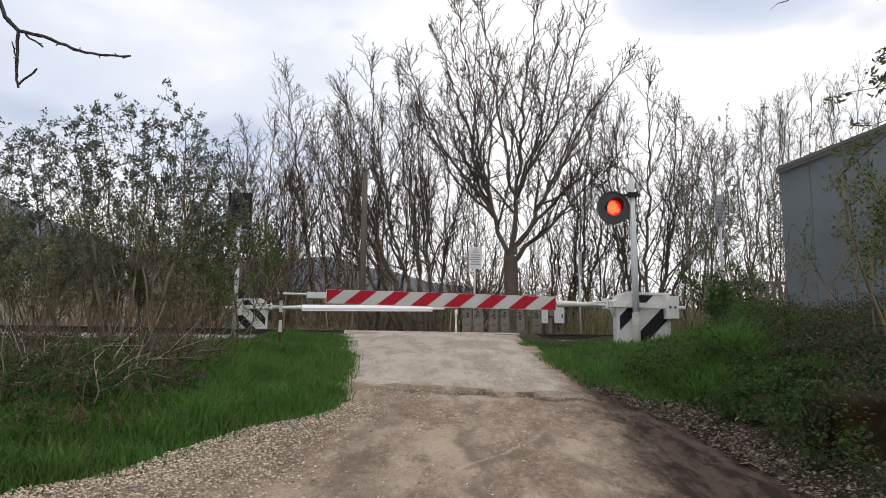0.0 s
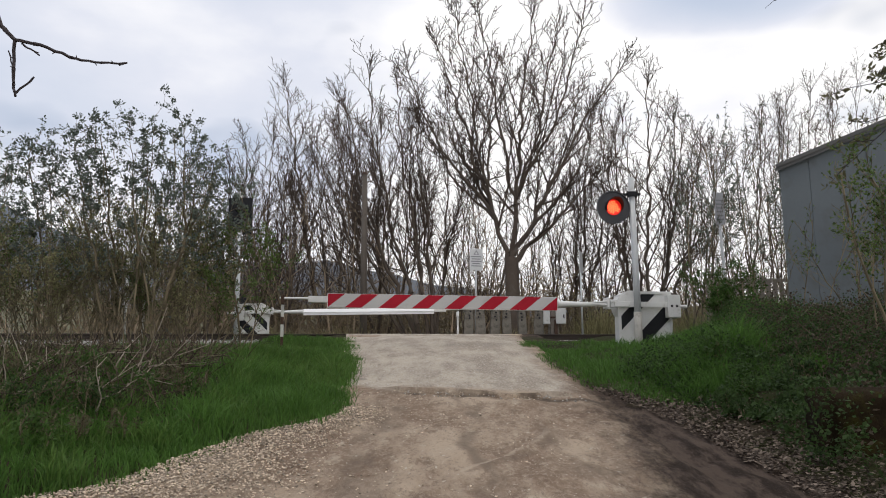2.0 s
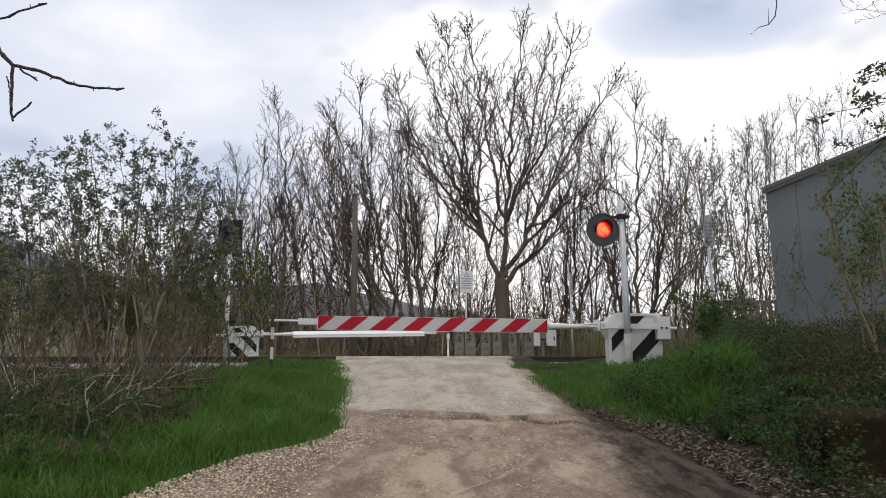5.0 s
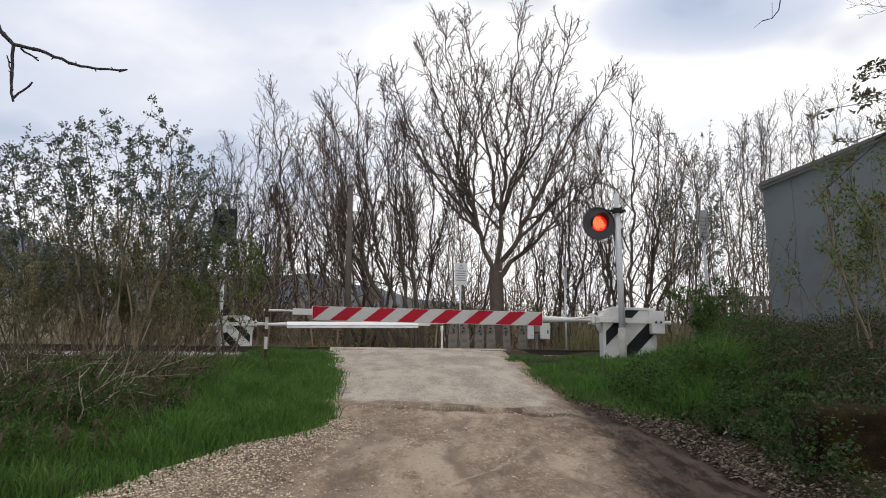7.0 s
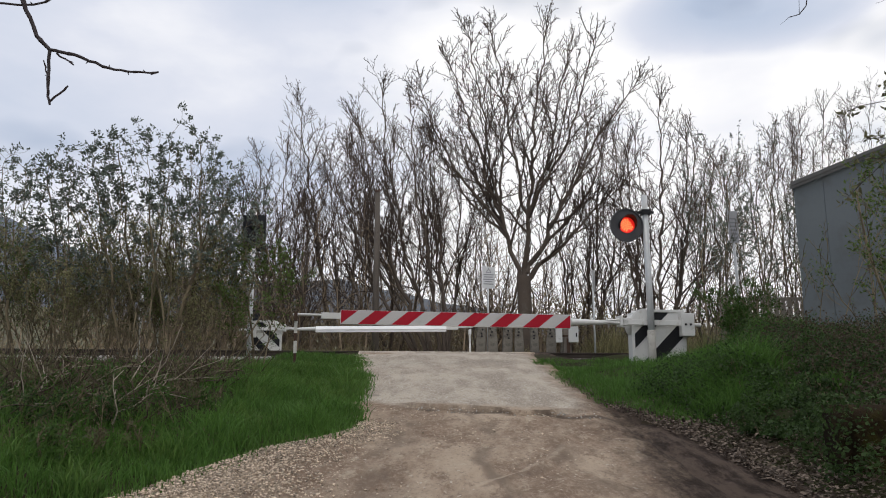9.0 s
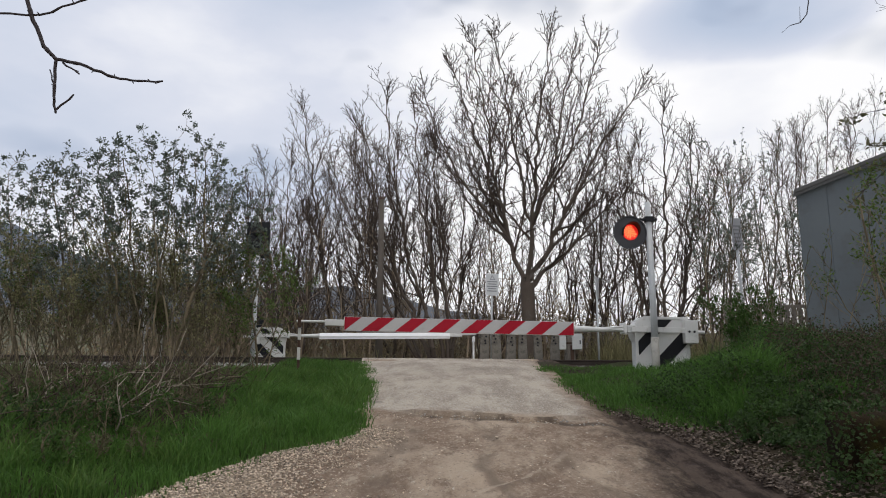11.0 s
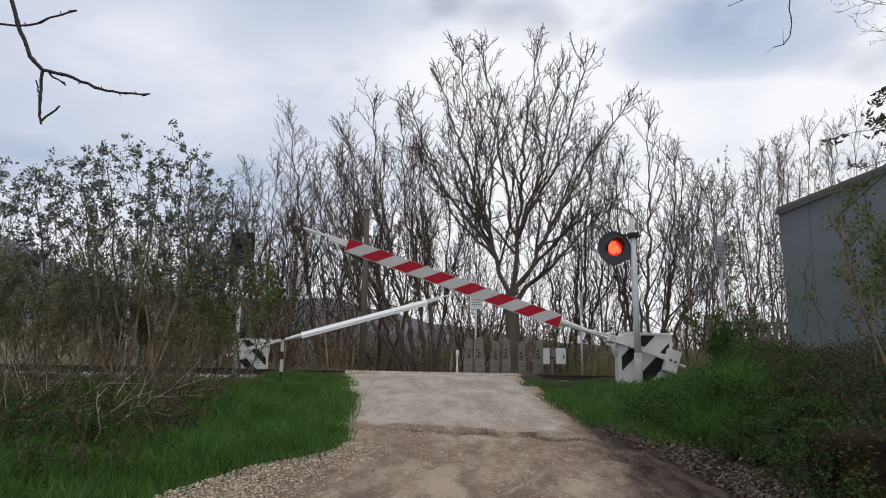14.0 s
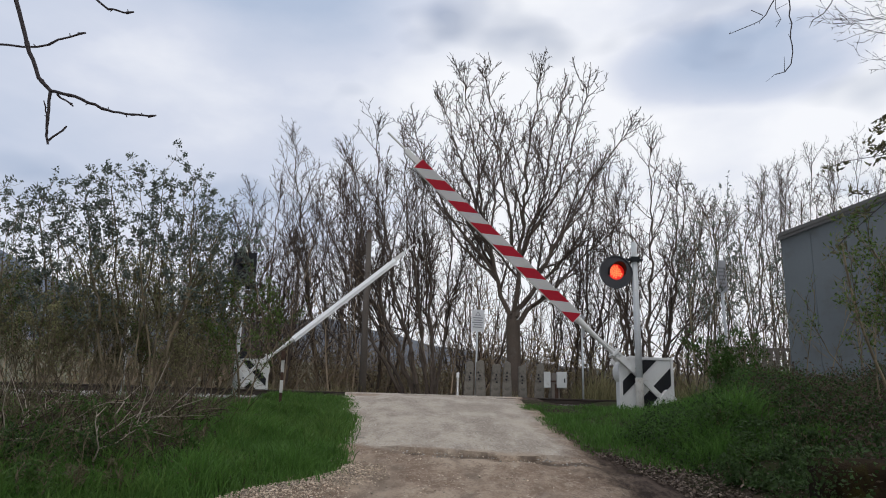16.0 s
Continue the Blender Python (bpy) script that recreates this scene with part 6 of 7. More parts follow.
def shrub(x, y, height, stems, out, seed, label, leaf, leaf_size, leaf_n, bark="shrub_twig", low=0.0, z0=None, levels=3, kids=(0, 7, 5), lean=(0, 0), r=0.014, flat=0.0, slim=0.45, jitter=0.10, width=0.35, group="shrubs along the lane"):
    """A many-stemmed shrub with young leaves near the ends of its twigs; low: the share of its height that is bare."""
    rng = np.random.default_rng(seed)
    base = float(ground_z(x, y)) if z0 is None else z0
    ob = thing("leafy_shrub", pose(x, y, base), label, "shrub", group)
    segs, tips = {0: [], 1: [], 2: [], 3: []}, []
    for k in range(stems):
        a = rng.uniform(0, 6.28)
        tilt = out * rng.uniform(0.15, 1.0)
        d = np.array([math.sin(tilt) * math.cos(a) + lean[0], math.sin(tilt) * math.sin(a) + lean[1], math.cos(tilt)])
        d /= np.linalg.norm(d)
        p = (rng.normal(0, width), rng.normal(0, width * 0.7), -0.15)
        at = len(segs[1])
        grow(rng, segs, tips, p, d, height * rng.uniform(0.65, 0.98), r * rng.uniform(0.7, 1.5), 1, levels, 0.5, 0.04, kids, 0.10, 0.3)
        tubes("stem", segs[1][at:], 6, M[bark], ob)
    tubes("crown", segs[2] + segs[3], 3, M[bark], ob)
    fine = segs[2] + segs[3]
    ends = np.array([s[3:6] for s in fine])
    w = np.clip((ends[:, 2] / height - low) * 2.5, 0.02, 1)
    tufts = rng.choice(len(ends), max(1, leaf_n // 5), p=w / w.sum())
    pick = np.repeat(tufts, 5)
    leaves("foliage", ends[pick] + rng.normal(0, jitter * 0.35, (len(pick), 3)), leaf_size, M[leaf], ob, rng=rng, flat=flat, slim=slim)
    return ob


def willow(x, y, half, top, foot_x, stems, n, leaf_n, seed, leaf="willow_leaf", leaf_size=0.052, bare=0.30, label="many-stemmed shrub with brown twigs and small young grey-green leaves", shoulder=0.6):
    """A tall shrub; foot_x: where its stems leave the ground; top: the height of its top in the world."""
    rng = np.random.default_rng(seed)
    base = float(ground_z(foot_x, y))
    ob = thing("leafy_shrub", pose(foot_x, y, base), label, "shrub", "shrubs along the lane")
    h = top - base
    pts, par = [], []
    for k in range(stems):
        p = np.array([rng.normal(0, 0.20), rng.normal(0, 0.15), -0.15])
        goal = np.array([(x - foot_x) * 0.35 + rng.normal(0, 0.30), rng.normal(0, 0.2), h * rng.uniform(0.26, 0.45)])
        last = -1
        for i in range(9):
            pts.append(p + (goal - p) * i / 8 + rng.normal(0, 0.015, 3))
            par.append(last)
            last = len(pts) - 1
    aim = crown_points(rng, n, x - foot_x, 0, half * 1.12, half * 0.9, h * bare, h - 0.08, shoulder, 0.7)
    pts, par = branch_out(rng, pts, par, aim, 0.085, 0.09, 0.20, 0.16)
    rad = limb_radii(par, 0.0026, 2.1)
    ok = par >= 0
    segs = np.concatenate([pts[par[ok]], pts[ok], np.minimum(rad[par[ok]], rad[ok] * 1.35)[:, None], rad[ok][:, None]], 1)
    thick = segs[:, 7] > 0.0085
    extra, ends = spurs(rng, pts, par, rad, 0.006, 0.5, 0.09, 0.0022)
    stems_of("stem", segs[thick], roots(par)[ok][thick], 6, M["shrub_twig"], ob)
    tubes("crown", np.concatenate([segs[~thick], extra]), 3, M["shrub_twig"], ob)
    w = np.clip((ends[:, 2] / h - bare * 0.6) * 2.2, 0.10, 1)
    pick = np.repeat(rng.choice(len(ends), leaf_n // 6, p=w / w.sum()), 6)
    leaves("foliage", ends[pick] + rng.normal(0, 0.022, (len(pick), 3)), leaf_size, M[leaf], ob, rng=rng, slim=0.5)
    return ob


for k, (x, y, half, top, foot, n, leaf_n) in enumerate(((-3.98, 11.2, 0.60, 5.88, -4.0, 420, 4000), (-4.87, 11.3, 0.50, 5.85, -4.5, 330, 2800), (-5.5, 11.4, 0.50, 5.55, -5.1, 300, 2600), (-6.14, 11.5, 0.50, 5.56, -5.8, 300, 2600),
                                                        (-6.85, 11.5, 0.55, 5.44, -6.5, 300, 2600), (-3.42, 11.8, 0.52, 5.30, -3.6, 300, 2600), (-7.8, 11.8, 0.6, 5.4, -7.5, 300, 1700))):
    willow(x, y, half, top, foot, 5, n, leaf_n, 100 + k)
willow(-3.15, 12.4, 0.42, 4.6, -3.3, 4, 260, 1700, 109, "fresh_leaf", 0.045, 0.12, "dense low shrub with fresh green leaves", 0.5)
for k, (x, y, h) in enumerate(((-3.55, 12.2, 2.2), (-4.2, 12.6, 2.6), (-4.7, 11.9, 2.3), (-5.3, 12.8, 2.7), (-5.8, 12.0, 2.4), (-6.5, 12.8, 2.7), (-7.2, 12.4, 2.6))):
    shrub(x, y, h, 5, 0.6, 120 + k, "dense brown-stemmed shrub with sparse olive leaves", "fresh_leaf" if k in (0, 5, 6) else "olive_leaf", 0.045, 3600, low=0.12, kids=(0, 8, 5), r=0.008)
for k, (x, y, h) in enumerate(((-3.8, 11.6, 1.5), (-4.6, 11.7, 1.6), (-5.6, 11.7, 1.6), (-6.6, 11.8, 1.7))):
    shrub(x, y, h, 6, 0.5, 130 + k, "dense low brown-stemmed shrub with dull leaves", "dull_leaf" if k % 2 else "olive_leaf", 0.042, 1000, low=0.0, kids=(0, 7, 5), r=0.009)
for k, (x, y, h) in enumerate(((-4.9, 13.5, 2.4), (-6.1, 13.7, 2.5), (-7.4, 13.6, 2.6))):
    shrub(x, y, h, 5, 0.5, 220 + k, "brown shrub with dull olive buds behind the willows", "dull_leaf" if k % 3 == 1 else "olive_leaf", 0.055, 2000, low=0.15, kids=(0, 7, 4), r=0.009)
# low growth over the bank, and at the shrubs' feet
for k, (x, y, h, n, leaf) in enumerate(((3.3, 9.2, 0.26, 1000, "bramble"), (3.7, 10.3, 0.30, 1200, "bramble"), (4.0, 11.3, 0.32, 1300, "bramble"), (4.45, 12.2, 0.34, 1500, "bramble"), (4.8, 11.0, 0.34, 1100, "bramble"),
                                       (4.2, 9.4, 0.30, 1000, "ivy"), (3.15, 8.5, 0.30, 1400, "bramble"), (3.0, 7.5, 0.26, 1200, "ivy"), (3.5, 7.1, 0.30, 1300, "ivy"), (3.9, 8.5, 0.34, 1400, "ivy"), (3.55, 9.7, 0.34, 1400, "bramble"), (4.35, 10.3, 0.36, 1400, "bramble"), (5.0, 12.7, 0.34, 1300, "bramble"), (3.6, 7.8, 0.28, 800, "ivy"), (4.6, 7.8, 0.32, 800, "ivy"))):
    shrub(x, y, h, 9, 0.75, 160 + k, "low leafy bramble over the bank", leaf, 0.055, n, low=-0.4, kids=(0, 7, 4), r=0.006, width=0.25, group="brambles on the bank")
for k, (x, y, h) in enumerate(((-3.7, 8.6, 0.45), (-4.5, 8.9, 0.5), (-3.3, 9.7, 0.45), (-5.2, 9.4, 0.5), (-4.3, 7.6, 0.5), (-3.5, 7.4, 0.42), (-4.1, 10.2, 0.45), (-5.0, 10.4, 0.5), (-3.95, 8.0, 0.45), (-3.1, 8.2, 0.38), (-3.9, 7.0, 0.42), (-3.35, 6.6, 0.40), (-4.3, 6.4, 0.45), (-2.85, 7.0, 0.34), (-3.0, 9.0, 0.36))):
    shrub(x, y, h, 10, 0.8, 180 + k, "low brown bramble with few dull leaves", "dull_leaf" if k % 5 else "bramble", 0.038, 700, low=-0.4, kids=(0, 7, 4), r=0.006, width=0.28, group="brambles on the verge")
for k, (x, y, h) in enumerate(((-3.35, 6.3, 0.34), (-3.7, 6.7, 0.42), (-4.2, 7.2, 0.5), (-3.3, 7.3, 0.40), (-3.0, 7.9, 0.36), (-4.7, 8.0, 0.5), (-3.6, 8.3, 0.42), (-4.4, 6.0, 0.42), (-5.2, 7.0, 0.5))):
    shrub(x, y, h, 9, 0.55, 200 + k, "low dark green weeds with brown stalks in the verge", "ivy" if k % 2 else "bramble", 0.042, 900, low=-0.3, kids=(0, 6, 3), r=0.005, width=0.24, group="weeds on the verge")
# beside the shed
shrub(4.72, 13.2, 0.75, 8, 0.35, 148, "leafy green herbs on the bank by the barrier", "bramble", 0.055, 2000, low=-0.3, kids=(0, 7, 4), width=0.18, r=0.006)
shrub(5.0, 13.5, 1.15, 7, 0.2, 140, "upright green shrub on the bank by the barrier", "bramble", 0.05, 2600, low=-0.2, kids=(0, 7, 5), width=0.14)
shrub(5.45, 13.4, 0.4, 8, 0.5, 147, "low leafy bramble over the bank", "bramble", 0.045, 1300, low=-0.3, kids=(0, 7, 4), width=0.2, group="brambles on the bank")
shrub(6.0, 13.3, 2.2, 4, 0.30, 141, "thin shrub against the shed wall with few young leaves", "fresh_leaf", 0.05, 220, low=0.2, kids=(0, 5, 4), r=0.008)
shrub(7.9, 12.6, 3.4, 5, 0.3, 146, "tall shrub beside the shed with soft young green leaves", "fresh_leaf", 0.05, 2600, low=0.0, kids=(0, 7, 5), r=0.006)
shrub(7.2, 13.2, 2.0, 4, 0.5, 142, "thin shrub against the shed wall with few young leaves", "fresh_leaf", 0.05, 420, low=0.1, kids=(0, 5, 4), r=0.008)
shrub(5.1, 8.8, 2.6, 5, 0.22, 143, "overhanging shrub with clusters of young green leaves", "fresh_leaf", 0.05, 2400, low=0.1, kids=(0, 7, 5))
shrub(5.9, 17.6, 4.3, 6, 0.22, 144, "tall thin shrub with grey-green young leaves", "willow_leaf", 0.075, 1900, low=0.15, kids=(0, 7, 5))
shrub(7.4, 18.0, 5.0, 6, 0.25, 145, "tall thin shrub with grey-green young leaves", "willow_leaf", 0.075, 1800, low=0.15, kids=(0, 7, 5))


def thicket():
    """Brown scrub under the trees beyond the line."""
    rng = np.random.default_rng(77)
    segs, places = [], []
    for k in range(4100):
        near = k >= 1700
        x = rng.uniform(-15, 19) if near else rng.uniform(-26, 30)
        y = rng.uniform(29.5, 36) if near else rng.uniform(28.5, 42)
        z = float(ground_z(x, y))
        h = rng.uniform(1.3, 2.0) + 1.2 * float(vnoise(x, y, 1.8, 91)) if near else rng.uniform(0.5, 1.1) + 1.3 * rng.uniform() ** 2 + 0.05 * (y - 28.5)
        p = np.array([x, y, z])
        d = np.array([rng.normal(0, 0.3), rng.normal(0, 0.3), 1.0])
        for i in range(3):
            d = d + rng.normal(0, 0.18, 3)
            q = p + d / np.linalg.norm(d) * h / 3
            segs.append((*p, *q, 0.012 - 0.003 * i, 0.0095 - 0.003 * i))
            if i:
                places += [q + rng.normal(0, 0.15, 3) for _ in range(3)]
                s = q + rng.normal(0, 0.35, 3)
                segs.append((*q, *s, 0.008, 0.004))
            p = q
    for _ in range(360):
        x, y = min(rng.uniform(-16, 17), rng.uniform(-12, 22)), rng.uniform(27.5, 38)
        p = np.array([x, y, float(ground_z(x, y))])
        h = rng.uniform(3.0, 6.5)
        d = np.array([rng.normal(0, 0.28), rng.normal(0, 0.2), 1.0])
        for i in range(7):
            d = d / np.linalg.norm(d) + rng.normal(0, 0.12, 3)
            q = p + d / np.linalg.norm(d) * h / 7
            a = 0.034 - 0.0036 * i
            segs.append((*p, *q, a, a - 0.0032))
            if i > 1:
                for _ in range(3):
                    s = q + (d + rng.normal(0, 0.7, 3)) * rng.uniform(0.2, 0.6)
                    segs.append((*q, *s, 0.010, 0.006))
            p = q
    ob = tubes("thicket", segs, 3, M["scrub_twig"])
    tagged(ob, "tangled brown scrub under the bare trees", "scrub", kind="stuff")
    pl = np.array(places)
    ob = leaves("thicket_leaves", pl[rng.uniform(size=len(pl)) < 0.85], 0.15, M["scrub_leaf"], rng=rng)
    tagged(ob, "dry brown and olive leaves of the far scrub", "scrub", kind="stuff")


thicket()


def blades(name, n, area, height, material, seed, label, keep, lean=0.35, width=0.008):
    """Grass in one mesh: bent blades of two pieces."""
    rng = np.random.default_rng(seed)
    x0, x1, y0, y1 = area
    x, y = rng.uniform(x0, x1, n), rng.uniform(y0, y1, n)
    ok = keep(x, y, rng)
    x, y = x[ok], y[ok]
    n = len(x)
    z = ground_z(x, y) - 0.03
    clump = 0.65 + 0.5 * np.sin(x * 3.1 + 1.7 * np.sin(y * 2.3)) * np.sin(y * 2.7 + x)
    h = height * rng.uniform(0.45, 1.25, n) * np.clip(clump, 0.6, 1.25)
    h = h * np.clip(0.6 + 1.2 * np.maximum(left_edge(y) - x, x - right_edge(y)), 0.45, 1.0) * (0.45 + 0.75 * vnoise(x, y, 0.5, 73) + 0.45 * vnoise(x, y, 0.2, 75)) * np.where(x < 4.6, np.interp(y, (12.2, 14.2), (1.0, 0.5)), 1.0)
    a = rng.uniform(0, 6.28, n)
    l = rng.uniform(0.05, lean, n) * h
    dx, dy = np.cos(a) * l, np.sin(a) * l
    b = rng.uniform(0, 6.28, n)
    wx, wy = np.cos(b) * width, np.sin(b) * width
    v = np.stack([np.stack([x - wx, y - wy, z], -1), np.stack([x + wx, y + wy, z], -1),
                  np.stack([x + dx * 0.4 + wx * 0.8, y + dy * 0.4 + wy * 0.8, z + h * 0.6], -1), np.stack([x + dx * 0.4 - wx * 0.8, y + dy * 0.4 - wy * 0.8, z + h * 0.6], -1),
                  np.stack([x + dx * 1.3, y + dy * 1.3, z + h * 0.97], -1)], 1)
    base = np.arange(n) * 5
    quads = np.stack([base, base + 1, base + 2, base + 3], -1).tolist()
    tris = np.stack([base + 3, base + 2, base + 4], -1).tolist()
    ob = mesh_object(name, v.reshape(-1, 3), quads + tris, material)
    return tagged(ob, label, "grass", kind="stuff")


def tuft_keep(x, y, rng):
    spots = np.random.default_rng(7).uniform((-6.0, 4.6), (-1.4, 14.0), (90, 2))
    near = np.min(np.hypot(x[:, None] - spots[None, :, 0], y[:, None] - spots[None, :, 1]), 1)
    return (near < rng.uniform(0.04, 0.22, len(x))) & (left_edge(y) - x > 0.12)


def left_keep(x, y, rng):
    d = left_edge(y) - x
    return (d > rng.uniform(-0.27, -0.03, len(x)) + np.interp(y, (8.0, 9.2), (0.0, 0.14))) & (rng.uniform(size=len(x)) < np.interp(d + np.interp(y, (6.2, 7, 8.6, 10), (0.0, 0.2, 0.3, -0.1)) + 0.7 * (vnoise(x, y, 0.6, 71) - 0.5), (0, 0.2, 1.2, 1.9), (0.5, 1, 1, 0.20))) & (y - 0.13 * x < 17.6)


def right_keep(x, y, rng):
    d = x - right_edge(y)
    return (d > np.interp(y, (8.5, 10), (0.40, 0.02)) + rng.uniform(-0.05, 0.12, len(x))) & (y - 0.13 * x < 15.7)


blades("grass", 130000, (-6.0, -0.9, 4.2, 17.5), 0.25, M["grass"], 31, "lush green grass on the verge", left_keep, 0.8, 0.0055)
blades("grass", 80000, (1.4, 8.0, 8.5, 17.8), 0.20, M["grass"], 32, "green grass on the bank by the barrier", right_keep, 0.8, 0.0055)
blades("grass", 60000, (-6.2, -1.2, 4.5, 14.2), 0.36, M["pale_grass"], 36, "taller pale green tufts in the verge", tuft_keep, 0.9, 0.006)
blades("grass", 26000, (-4.6, -1.1, 10.0, 17.3), 0.26, M["pale_grass"], 40, "yellowish green grass by the rest post", left_keep, 0.7, 0.006)
blades("dry_grass", 1500, (-7.5, -2.2, 5.0, 13.5), 0.34, M["straw"], 33, "dry straw stalks at the foot of the shrubs", lambda x, y, rng: (left_edge(y) - x > 1.7), 0.9, 0.005)
blades("grass", 15000, (4.0, 6.4, 11.6, 14.0), 0.32, M["grass"], 38, "taller grass on top of the bank", lambda x, y, rng: rng.uniform(size=len(x)) < np.exp(-((x - 4.9) / 0.7) ** 2), 0.8, 0.004)
blades("grass", 34000, (2.6, 5.6, 8.6, 13.4), 0.44, M["grass"], 44, "taller grass clumps over the bank", lambda x, y, rng: (x - right_edge(y) > 0.6) & (vnoise(x, y, 0.7, 84) > 0.52 + 0.12 * (x - 3.6) - 0.05 * (y - 11)) & (y < 11.6 + 0.9 * (x - 3.2)), 0.9, 0.0055)
blades("dry_grass", 1100, (3.6, 8.0, 7.3, 14.0), 0.40, M["straw"], 34, "dry straw stalks on the bank", lambda x, y, rng: (x - right_edge(y) > 1.0), 0.9, 0.005)
blades("grass", 26000, (-30, 30, 21.8, 27.0), 0.35, M["pale_grass"], 35, "rough grass beyond the rails", lambda x, y, rng: (y - 0.13 * x > 22.0) & ((x < -2.4) | (x > 1.9)), 0.4, 0.014)
blades("tall_weeds", 20000, (-10, 12, 25.6, 28.0), 1.25, M["weeds"], 41, "olive and straw-coloured weeds beyond the rails", lambda x, y, rng: ((x < -2.2) | (x > 0.5)) & (rng.uniform(size=len(x)) < 0.25 + 0.75 * vnoise(x, y, 1.2, 75)), 0.6, 0.012)
blades("tall_weeds", 30000, (-24, 27, 26.2, 34), 1.35, M["weeds"], 39, "pale dry weeds in the field beyond the line", lambda x, y, rng: rng.uniform(size=len(x)) < 0.35 + 0.65 * vnoise(x, y, 2.5, 74), 0.7, 0.014)


def bank_cover():
    """Ivy and bramble leaves over the bank, and last year's leaves along the lane's edge."""
    rng = np.random.default_rng(41)
    n = 74000
    x, y = rng.uniform(2.2, 7.5, n), rng.uniform(5.2, 14.2, n)
    d = x - right_edge(y)
    ok = ((y > 6.25) | ((x < 3.0) & (x > 2.95 - 0.32 * (y - 5.0)))) & (d > np.interp(y, (5, 6, 9, 10), (0.3, 0.5, 0.6, 0.45))) & (rng.uniform(size=n) < np.interp(y, (6, 9, 12.5, 14), (1, 1, 0.7, 0.2))) & (x > np.interp(y, (6, 9, 12, 13, 14.2), (0, 0, 3.4, 4.7, 5.4)))
    x, y = x[ok], y[ok]
    hump = 0.95 * vnoise(x, y, 0.62, 81) + 0.45 * vnoise(x, y, 0.27, 82) - 0.42 + 0.25 * np.exp(-((x - 4.6) / 0.7) ** 2 - ((y - 12.6) / 1.2) ** 2)
    z = ground_z(x, y) + rng.uniform(0.1, 1, len(x)) ** 0.6 * np.clip(hump * 0.75, 0.06, 0.55)
    ob = leaves("ivy", np.stack([x, y, z], -1), 0.036, M["ivy"], rng=rng, flat=0.3, slim=0.75)
    tagged(ob, "dark green ivy and bramble leaves over the bank", "ivy", kind="stuff")
    few = rng.uniform(size=len(x)) < np.interp(x + 0.25 * (12 - y) + 1.2 * (vnoise(x, y, 0.8, 83) - 0.5), (4.3, 5.0), (0.0, 0.55))
    dead = np.stack([x, y, z + rng.uniform(-0.05, 0.12, len(x))], -1)[few] + rng.normal(0, 0.05, (int(few.sum()), 3))
    ob = leaves("dead_undergrowth", dead, 0.045, M["dead_leaf"], rng=rng, flat=0.2, slim=0.6)
    tagged(ob, "withered brown leaves among the ivy", "undergrowth", kind="stuff")
    n = 12500
    y = rng.uniform(4.2, 12.5, n)
    x = right_edge(y) + 0.02 + np.abs(rng.normal(0, 0.55, n))
    far = rng.uniform(size=n) < np.interp(y, (4, 9, 12.5), (1, 0.7, 0.1))
    x, y = x[far], y[far]
    # ivy hanging over the stones
    m = 900
    hx, hz = np.where(rng.uniform(size=m) < 0.6, 2.62 + np.abs(rng.normal(0, 0.20, m)), rng.uniform(2.6, 5.5, m)), rng.uniform(0, 1, m)
    hang = np.stack([hx, rng.uniform(5.84, 6.06, m), 1.55 - hz ** 1.6 * np.interp(hx, (2.6, 2.92, 3.2, 5), (0.7, 0.6, 0.16, 0.10))], -1)
    ob = leaves("hanging_ivy", hang, 0.034, M["ivy"], rng=rng, flat=0.2, slim=0.75)
    tagged(ob, "ivy hanging over the mossy stones", "ivy", kind="stuff")
    z = np.maximum(ground_z(x, y), road_z(x, y)) + 0.012 + rng.uniform(0, 0.03, len(x))
    ob = leaves("leaf_litter", np.stack([x, y, z], -1), 0.040, M["dry_leaf"], rng=rng, flat=0.85, slim=0.6)
    tagged(ob, "pale brown fallen leaves along the lane's edge", "leaves", kind="stuff")
    # dead stalks over the bank
    segs = []
    for cx0, cx1, cy0, cy1, count in ((3.6, 7.0, 6.3, 12.8, 60), (-7.5, -3.1, 8.4, 12.6, 200)):
        for _ in range(count):
            px, py = rng.uniform(cx0, cx1), rng.uniform(cy0, cy1)
            p = np.array([px, py, float(ground_z(px, py))])
            dd = np.array([rng.normal(0, 0.8), rng.normal(0, 0.5), rng.uniform(0.3, 1.2)])
            L = rng.uniform(0.25, 0.9)
            for i in range(3):
                q = p + dd / np.linalg.norm(dd) * L / 3
                segs.append((*p, *q, 0.008 - 0.002 * i, 0.006 - 0.002 * i))
                p, dd = q, dd + rng.normal(0, 0.25, 3) - np.array([0, 0, 0.3])
    brush = []
    while len(brush) < 7200:
        px, py = rng.uniform(-8.5, -2.6), rng.uniform(6.4, 10.9)
        dd = float(left_edge(py)) - px
        if rng.uniform() > np.interp(dd + 0.8 * (float(vnoise(px, py, 0.7, 72)) - 0.5), (1.15, 1.9), (0, 1)) * np.interp(py, (6.2, 7.2), (0.3, 1)):
            continue
        p = np.array([px, py, float(ground_z(px, py)) + rng.uniform(0, 0.22) * np.interp(py, (9.5, 12), (1, 0.3))])
        d = rng.normal(0, 1, 3) * np.array([0.8, 0.6, 0.45]) + np.array([0, 0, 0.55])
        L = rng.uniform(0.12, 0.50)
        for i in range(3):
            q = p + d / np.linalg.norm(d) * L / 3
            brush.append((*p, *q, 0.007 - 0.0015 * i, 0.0055 - 0.0015 * i))
            p, d = q, d + rng.normal(0, 0.35, 3)
    pale = []
